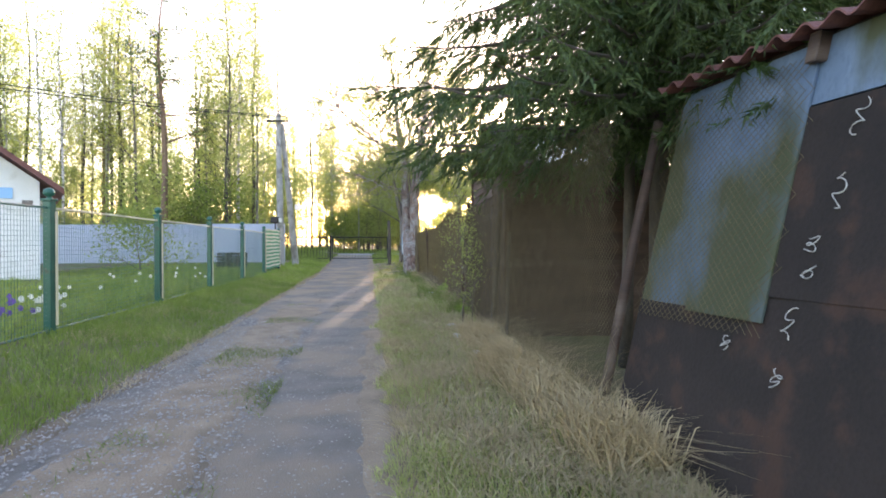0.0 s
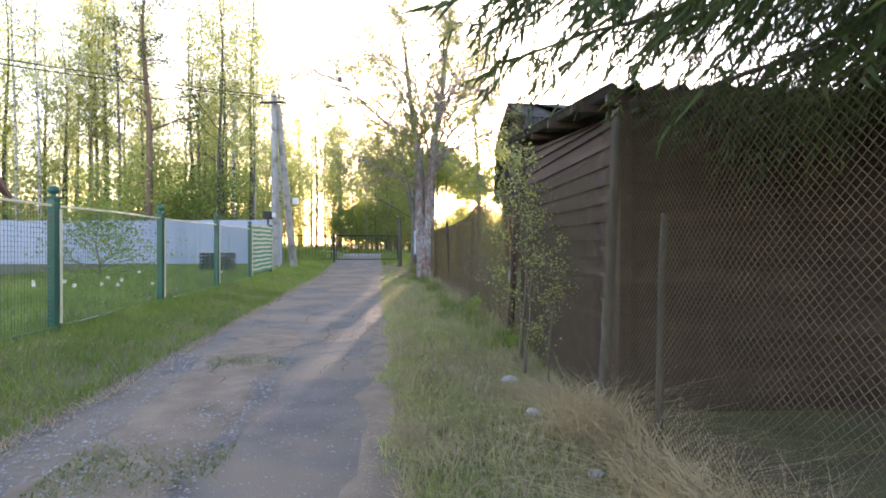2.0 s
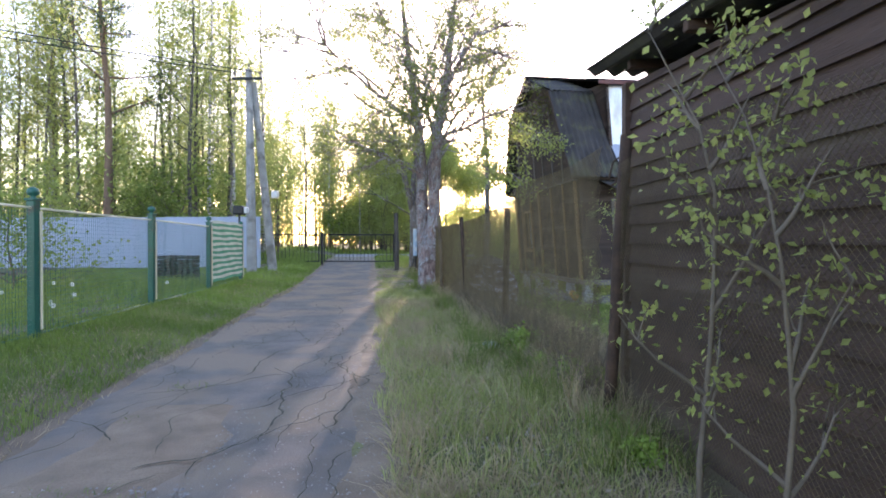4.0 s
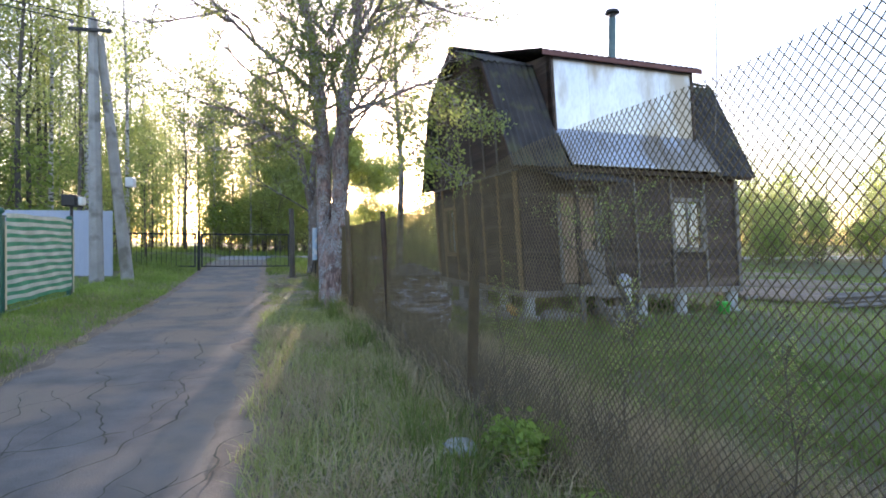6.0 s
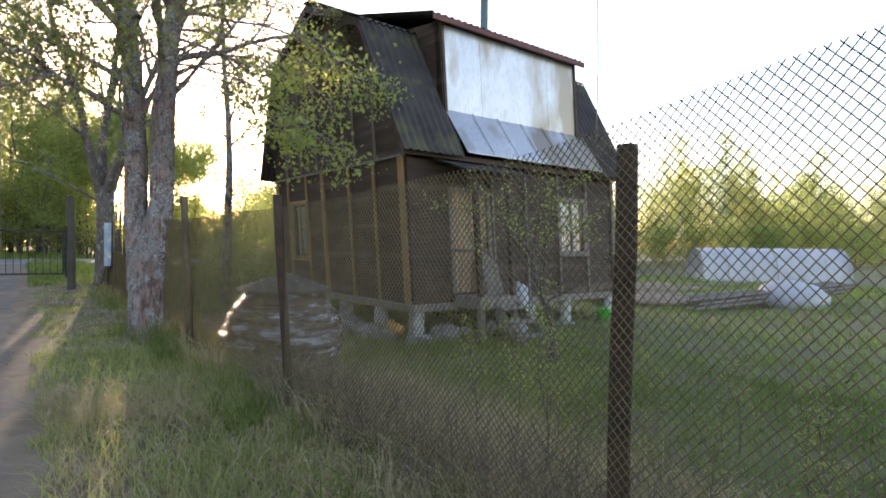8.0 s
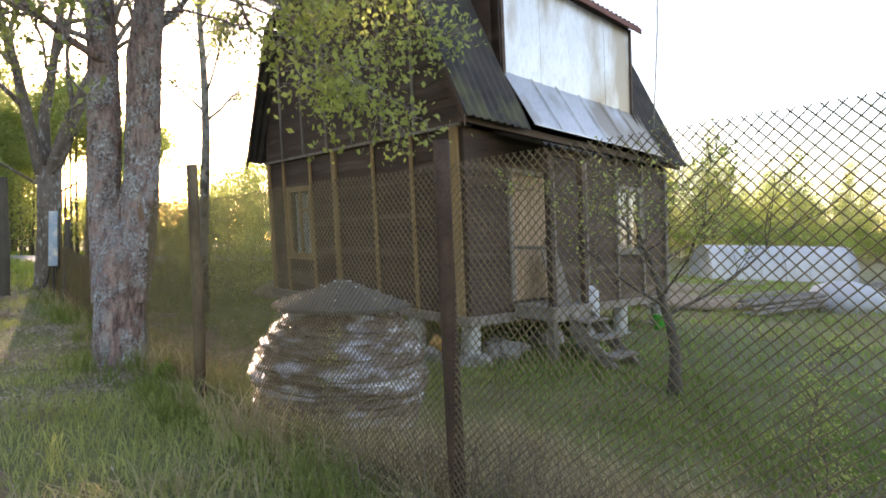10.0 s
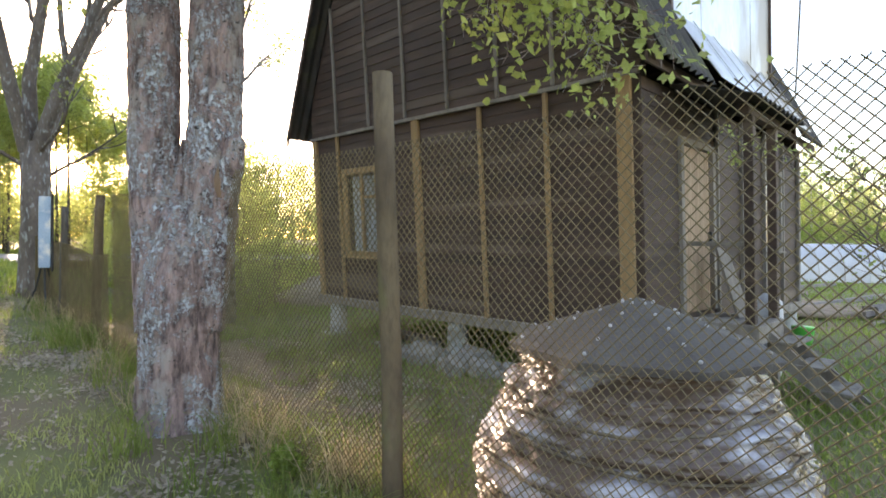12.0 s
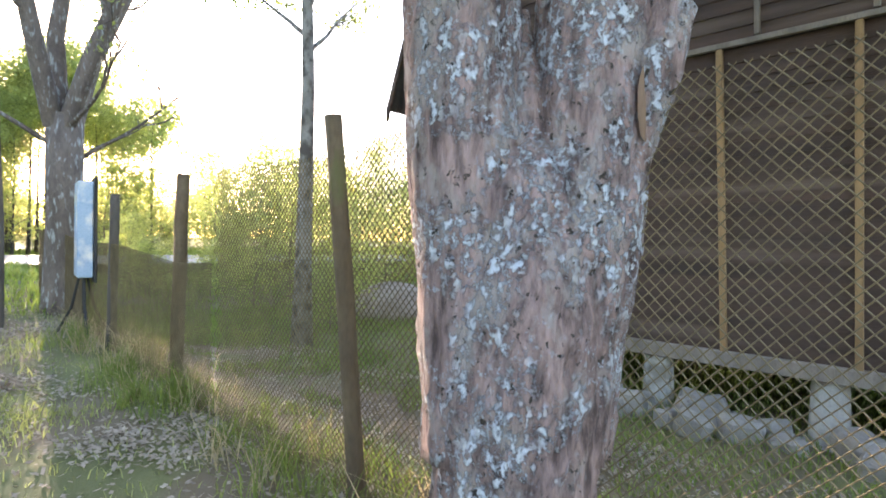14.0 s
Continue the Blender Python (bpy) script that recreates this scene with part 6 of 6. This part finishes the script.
def blades(name, pts, low, high, wide, mat, label, category, bend=0.5, fan=0.35):
    """Bent blades of two faces each, standing at pts (x, y, z)."""
    k = len(pts)
    h = gr.uniform(low, high, k)
    a = gr.uniform(0, 2 * math.pi, k)
    tilt = gr.normal(0, fan, (k, 2))
    w = wide * gr.uniform(0.6, 1.3, k)
    sx, sy = np.cos(a) * w, np.sin(a) * w
    p = np.asarray(pts)
    m = p + np.stack([tilt[:, 0] * h * 0.45, tilt[:, 1] * h * 0.45, h * 0.6], 1)
    t = p + np.stack([tilt[:, 0] * h * (0.9 + bend), tilt[:, 1] * h * (0.9 + bend), h * (1 - 0.3 * bend * gr.rand(k))], 1)
    v = np.stack([p - np.stack([sx, sy, 0 * sx], 1), p + np.stack([sx, sy, 0 * sx], 1), m - 0.7 * np.stack([sx, sy, 0 * sx], 1), m + 0.7 * np.stack([sx, sy, 0 * sx], 1), t], 1).reshape(-1, 3)
    i = np.arange(k)[:, None] * 5
    f = np.concatenate([i + np.array([[0, 1, 3]]), i + np.array([[0, 3, 2]]), i + np.array([[2, 3, 4]])])
    return raw(name, v, f, mat, label, category, "stuff")


def strew(n, s0, s1, y0, y1, thin=0.0, seed=0.0, scale=0.9, lo=-0.2):
    """Places on the ground, thicker where a slow noise is high."""
    out = []
    S, Y, K = gr.uniform(s0, s1, n), gr.uniform(y0, y1, n), gr.rand(n)
    for s_, y_, k_ in zip(S, Y, K):
        x_ = lane(s_, y_)
        d = noise.noise((x_ * scale, y_ * scale, seed)) - lo
        if k_ < min(1.0, max(thin, d * 2.2)):
            out.append((x_, y_, ground(x_, y_) - 0.005))
    return out


def keep(pts, test):
    return [p for p in pts if test(*p)]


def off_shed(x, y, z):
    return not (6.8 < y < 10.5 and x > SB[0] - 0.02) and not (y < 3.6 and x > 1.06 + 0.24 * (3.45 - y) - 0.03) and (x - WX) ** 2 + (y - WY) ** 2 > 0.5 and (x + 1.2) ** 2 + (y - 20.75) ** 2 > 0.06


def ragged(x, y, z):
    """The grass creeps unevenly over the lane's edge."""
    return off_shed(x, y, z) and x - centre(y) > 1.16 + 0.16 * noise.noise((y * 1.2, 0.0, 6.0)) + 0.12 * noise.noise((y * 4.5, 1.0, 6.0)) + 0.1 * noise.noise((x * 12, y * 12, 3.0))


near_r = keep(strew(70000, 0.9, 2.75, 0.2, 9, 0.3, 1.0), ragged)
far_r = keep(strew(52000, 0.9, 2.9, 9, 19.5, 0.4, 2.0), ragged)
last_r = keep(strew(30000, 0.9, 2.9, 19.5, 31, 0.12, 2.0, 1.4, 0.05), ragged)
blades("grass", near_r, 0.03, 0.1, 0.0035, M_VERGE, "short green verge grass", "grass")
blades("grass", last_r, 0.02, 0.09, 0.004, M_VERGE, "short thin verge grass", "grass")
blades("grass", far_r, 0.04, 0.15, 0.004, M_VERGE, "green verge grass along the fence", "grass")
blades("grass", strew(85000, -2.75, -1.12, 0.5, 16, 0.5, 3.0), 0.04, 0.14, 0.0032, M_LUSH, "green grass bank along the lane", "grass")
blades("grass", strew(40000, -2.9, -1.15, 16, 32, 0.4, 3.0), 0.05, 0.14, 0.005, M_LUSH, "green grass bank along the lane", "grass")
blades("grass", strew(60000, -9.5, -2.75, 2, 26, 0.35, 4.0), 0.05, 0.16, 0.007, M_GRASS, "garden lawn grass behind the green fence", "grass")
def off_litter(x, y, z):
    """Thin on the leaf-strewn soil behind the far fence."""
    bare = smooth(19.5, 21.5, y) * (1 - smooth(27, 29.5, y)) * (1 - smooth(4.2, 5.6, x - centre(y)))
    return off_shed(x, y, z) and noise.noise((x * 2.3, y * 2.3, 4.4)) * 0.5 + 0.5 > bare * 0.62


blades("grass", keep(strew(130000, 2.7, 8.5, 10.4, 31, 0.4, 5.0), off_litter), 0.04, 0.14, 0.006, M_GRASS, "garden grass behind the wire fence", "grass")
blades("grass", keep(strew(60000, 8.5, 24, 10, 34, 0.4, 6.0), off_shed), 0.06, 0.18, 0.01, M_GRASS, "rough garden lawn", "grass")
blades("dry_grass", keep(strew(60000, 1.15, 2.6, 0.2, 9, 0.3, 8.0, 1.3, -0.05), off_shed), 0.03, 0.13, 0.0036, M_DRY, "dry straw-coloured grass in the verge", "grass", fan=0.8)
blades("dry_grass", keep(strew(30000, 1.2, 3.0, 9, 17.5, 0.25, 9.0, 1.3, -0.05), off_shed), 0.05, 0.2, 0.0036, M_DRY, "dry straw-coloured grass in the verge", "grass", fan=0.7)
blades("dry_grass", keep(strew(34000, 2.75, 4.7, 10.6, 17.8, 0.3, 9.2, 1.1, -0.1), off_shed), 0.08, 0.34, 0.0034, M_DRY, "dry stalks standing in the grass behind the fence", "grass", fan=0.6)
blades("dry_grass", strew(36000, -2.3, -1.0, 0, 22, 0.15, 9.5, 1.3, -0.05), 0.03, 0.1, 0.003, M_DRY, "dry grass at the lane's edge", "grass", fan=0.8)
blades("grass", keep(strew(70000, -14, 14, 28, 36.8, 0.5, 7.0), lambda x, y, z: abs(x - centre(y)) > 1.15), 0.06, 0.2, 0.012, M_GRASS, "rough grass by the crossing road", "grass")
blades("grass", strew(60000, -30, 40, 44.2, 60, 0.6, 7.5), 0.15, 0.4, 0.03, M_GRASS, "tall grass at the wood's edge", "grass")


def dead_leaves(n, s0, s1, y0, y1, size, label):
    p = np.array(keep(strew(n, s0, s1, y0, y1, 0.1, 15.0, 1.1, -0.05), off_shed))
    k = len(p)
    p[:, 2] += gr.uniform(0.01, 0.035, k)
    a = gr.uniform(0, 6.28, k)
    u = np.stack([np.cos(a), np.sin(a), gr.normal(0, 0.35, k)], 1) * size * gr.uniform(0.6, 1.3, (k, 1))
    w = np.stack([-np.sin(a), np.cos(a), gr.normal(0, 0.35, k)], 1) * size * 0.6
    v = np.stack([p - u, p + w, p + u, p - w], 1).reshape(-1, 3)
    i = np.arange(k)[:, None] * 4
    raw("dead_leaves", v, np.concatenate([i + np.array([[0, 1, 2]]), i + np.array([[0, 2, 3]])]), M_LITTER, label, "leaves", "stuff")


dead_leaves(26000, 1.4, 2.9, 19, 29, 0.019, "grey-brown dead leaves in the verge")
dead_leaves(42000, 2.75, 5.4, 20, 28.5, 0.02, "brown leaf litter on bare soil behind the fence")
dead_leaves(7000, 1.2, 2.6, 1, 19, 0.016, "dead leaves in the verge grass")
# heap of raked leaves behind the house
hx, hy = 3.7, 29.6
s = Shape()
s.lathe(hx, hy, [(1.25, ground(hx, hy) - 0.06), (1.1, ground(hx, hy) + 0.16), (0.7, ground(hx, hy) + 0.45), (0.3, ground(hx, hy) + 0.62), (0.02, ground(hx, hy) + 0.66)], 36, lambda a, z: 0.2 * noise.noise((math.cos(a) * 2, math.sin(a) * 2, z * 4)))
solid("brush_heap", s, M_LITTER, "raked brown brush heap on the grass", "heap", kind="stuff", rounded=True)
# tall dry tufts against the sheds
tufts = []
for i in range(130):
    y = gr.uniform(2.8, 6.8)
    x = (1.06 + 0.24 * (3.45 - y) if y < 3.5 else 1.02 - 0.13 * (y - 3.5)) - abs(gr.normal(0.12, 0.16))
    tufts += [(x + gr.normal(0, 0.05), y + gr.normal(0, 0.05), ground(x, y) - 0.01) for _ in range(46)]
blades("dry_grass", keep(tufts, off_shed), 0.12, 0.42, 0.0046, M_DRY, "tall bleached dry grass against the sheds", "grass", bend=1.0, fan=0.6)
tufts = []
for i in range(120):
    y = gr.uniform(9, 27)
    x = fx(y) + gr.normal(0, 0.14)
    tufts += [(x + gr.normal(0, 0.06), y + gr.normal(0, 0.06), ground(x, y) - 0.01) for _ in range(26)]
blades("fence_grass", keep(tufts, off_shed), 0.15, 0.45, 0.003, M_DRY, "dry stalks along the foot of the wire fence", "grass", bend=0.8, fan=0.4)
tufts = []
for i in range(150):
    y = gr.uniform(9, 27)
    x = fx(y) + gr.normal(-0.15, 0.25)
    tufts += [(x + gr.normal(0, 0.06), y + gr.normal(0, 0.06), ground(x, y) - 0.01) for _ in range(40)]
blades("fence_grass", keep(tufts, off_shed), 0.12, 0.34, 0.0035, M_GRASS, "tall green grass along the wire fence", "grass", bend=0.6, fan=0.35)
# brown brush along the foot of the fence
brush = []
for i in range(260):
    y = gr.uniform(10.4, 17)
    x = fx(y) + abs(gr.normal(0.25, 0.35))
    brush += [(x + gr.normal(0, 0.1), y + gr.normal(0, 0.1), ground(x, y) - 0.01) for _ in range(14)]
blades("dead_brush", keep(brush, off_shed), 0.2, 0.6, 0.0028, M_TWIG, "brown dead stalks and brush behind the fence", "brush", bend=0.5, fan=0.45)
# strip between the wheel tracks
mid = [p for p in strew(40000, -0.6, 0.25, 0.5, 11, 0.0, 12.0, 1.1, 0.04)]
blades("grass", mid, 0.015, 0.06, 0.003, M_GRASS, "thin grass between the wheel tracks", "grass", fan=0.7)

# gravel on the near stretch of the lane
def pebbles(name, n, s0, s1, y0, y1, lo, hi, mat, label):
    v, f = [], []
    o = np.array([(1, 0, 0), (-1, 0, 0), (0, 1, 0), (0, -1, 0), (0, 0, 1)], dtype=float)
    q = [(0, 2, 4), (2, 1, 4), (1, 3, 4), (3, 0, 4)]
    for i in range(n):
        y_ = y0 + (y1 - y0) * gr.rand() ** 1.5
        s_ = gr.uniform(s0, s1)
        x_ = lane(s_, y_)
        r = gr.uniform(lo, hi)
        a = gr.uniform(0, 6.28)
        c, d = math.cos(a), math.sin(a)
        k = len(v)
        for e in o * np.array([r * gr.uniform(0.7, 1.4), r * gr.uniform(0.6, 1.1), r * gr.uniform(0.5, 0.9)]):
            v.append((x_ + e[0] * c - e[1] * d, y_ + e[0] * d + e[1] * c, ground(x_, y_) + 0.012 + e[2]))
        f += [(k + a_, k + b_, k + c_) for a_, b_, c_ in q]
    return raw(name, v, f, mat, label, "gravel", "stuff")


ribbon("gravel_patch", -0.75, 0.15, -4, 10.5, 0.014, M_GRIT, "strip of dirt and gravel between the wheel tracks", "gravel", edge=0.3)
pebbles("gravel", 11000, -1.2, 0.2, 0.8, 9, 0.004, 0.015, M_PEBBLE, "loose grey gravel on the lane")
pebbles("gravel", 5000, 0.1, 1.2, 0.8, 12, 0.003, 0.009, M_PEBBLE, "fine loose grit on the lane")


def crack(s0, y0, length, turn, seed, wide=0.009):
    rg = random.Random(seed)
    p, a = [], turn
    x, y = lane(s0, y0), y0
    pts = [(x, y)]
    for i in range(int(length / 0.07)):
        a += rg.uniform(-0.5, 0.5) + (turn - a) * 0.25
        x += math.sin(a) * 0.07
        y += math.cos(a) * 0.07
        pts.append((x, y))
    v, f = [], []
    for i, (x, y) in enumerate(pts):
        w = wide * rg.uniform(0.3, 1.0) * (1 if 0 < i < len(pts) - 1 else 0.1)
        z = ground(x, y) + 0.0235
        v += [(x - w * math.cos(turn), y + w * math.sin(turn), z), (x + w * math.cos(turn), y - w * math.sin(turn), z)]
        if i:
            k = 2 * i
            f.append((k - 2, k - 1, k + 1, k))
    return raw("road_crack", v, f, M_CRACK, "dark crack in the asphalt", "crack", "structure")


for i, (s_, y_, ln, tn) in enumerate(((-0.1, 11.2, 3.2, -0.2), (0.4, 9.6, 2.2, -0.1), (0.75, 9.8, 3.4, -0.15), (0.95, 11.0, 4.0, -0.1), (-0.6, 12.6, 1.2, 1.3), (-0.9, 16.6, 1.1, 1.5), (0.1, 10.2, 1.6, 0.5), (-0.5, 9.6, 1.8, -0.4),
                                      (-0.2, 14.5, 1.0, 1.4), (0.3, 13.0, 2.5, -0.2), (-0.7, 18.5, 1.2, 1.4), (-0.8, 10.6, 1.6, 0.9), (0.6, 15.2, 2.0, -0.1), (-0.2, 9.2, 1.5, 1.0))):
    crack(s_, y_, ln, tn, i)

rq = random.Random(31)
for i in range(44):
    crack(rq.uniform(-1.0, 1.0), rq.uniform(7.5, 21), rq.uniform(0.6, 2.4), rq.choice((-0.2, -0.15, -0.1, -0.15, -0.05, 0.1, 1.3)), 100 + i, 0.005)

# litter
def crumple(name, x, y, r, mat, label, category, flat=0.5):
    g = ground(x, y)
    s = Shape()
    n = 6
    s.lathe(x, y, [(max(0.002, r * math.sin(math.pi * i / n)), g + 0.005 + r * flat * (1 - math.cos(math.pi * i / n))) for i in range(n + 1)], 10, lambda a, z: r * 0.35 * noise.noise((math.cos(a) * 2 + x * 9, math.sin(a) * 2, z * 40)))
    return solid(name, s, mat, label, category, at=(x, y, g))


crumple("plastic_litter", 0.175, 6.8, 0.06, M_FILM, "crumpled white plastic litter in the grass", "litter")
crumple("blue_wrapper", 0.53, 5.45, 0.045, M_BLUE, "crumpled blue wrapper in the grass", "litter")
crumple("plastic_litter", 0.12, 7.75, 0.07, M_FILM, "crumpled white plastic litter in the grass", "litter")
crumple("plastic_litter", 0.35, 5.9, 0.04, M_FILM, "crumpled white plastic litter in the grass", "litter")
crumple("plastic_bag", -0.26, 12.45, 0.11, M_FILM, "white plastic bag at the foot of the fence", "litter", 0.4)
crumple("plastic_litter", 0.9, 12.2, 0.05, M_FILM, "crumpled white plastic litter in the grass", "litter")


def flower(n, s0, s1, y0, y1, mat, label):
    v, f = [], []
    for i in range(n):
        s_, y_ = gr.uniform(s0, s1), gr.uniform(y0, y1)
        x_ = lane(s_, y_)
        z = ground(x_, y_) + gr.uniform(0.2, 0.38)
        for k in range(6):
            a = k * math.pi / 3
            b = len(v)
            c, d = math.cos(a), math.sin(a)
            v += [(x_, y_, z), (x_ + 0.025 * c - 0.014 * d, y_ + 0.01, z + 0.025 * d + 0.014 * c), (x_ + 0.04 * c, y_ - 0.01, z + 0.04 * d), (x_ + 0.025 * c + 0.014 * d, y_ + 0.01, z + 0.025 * d - 0.014 * c)]
            f += [(b, b + 1, b + 2), (b, b + 2, b + 3)]
    raw("flowers", v, f, mat, label, "flower", "stuff")


flower(32, -5.0, -2.8, 5, 17, M_PETAL, "white daffodils in the garden bed")
flower(26, -3.6, -2.9, 5.6, 6.6, M_PURPLE, "small purple flowers in the garden bed")
flower(16, -3.2, -2.9, 6.4, 7.2, M_PETAL, "white daffodils in the garden bed")
fl = strew(16000, -6.0, -2.8, 4, 20, 0.2, 14.0)
blades("flower_bed_leaves", fl, 0.12, 0.34, 0.007, M_GRASS, "upright daffodil leaves in the garden bed", "flower")
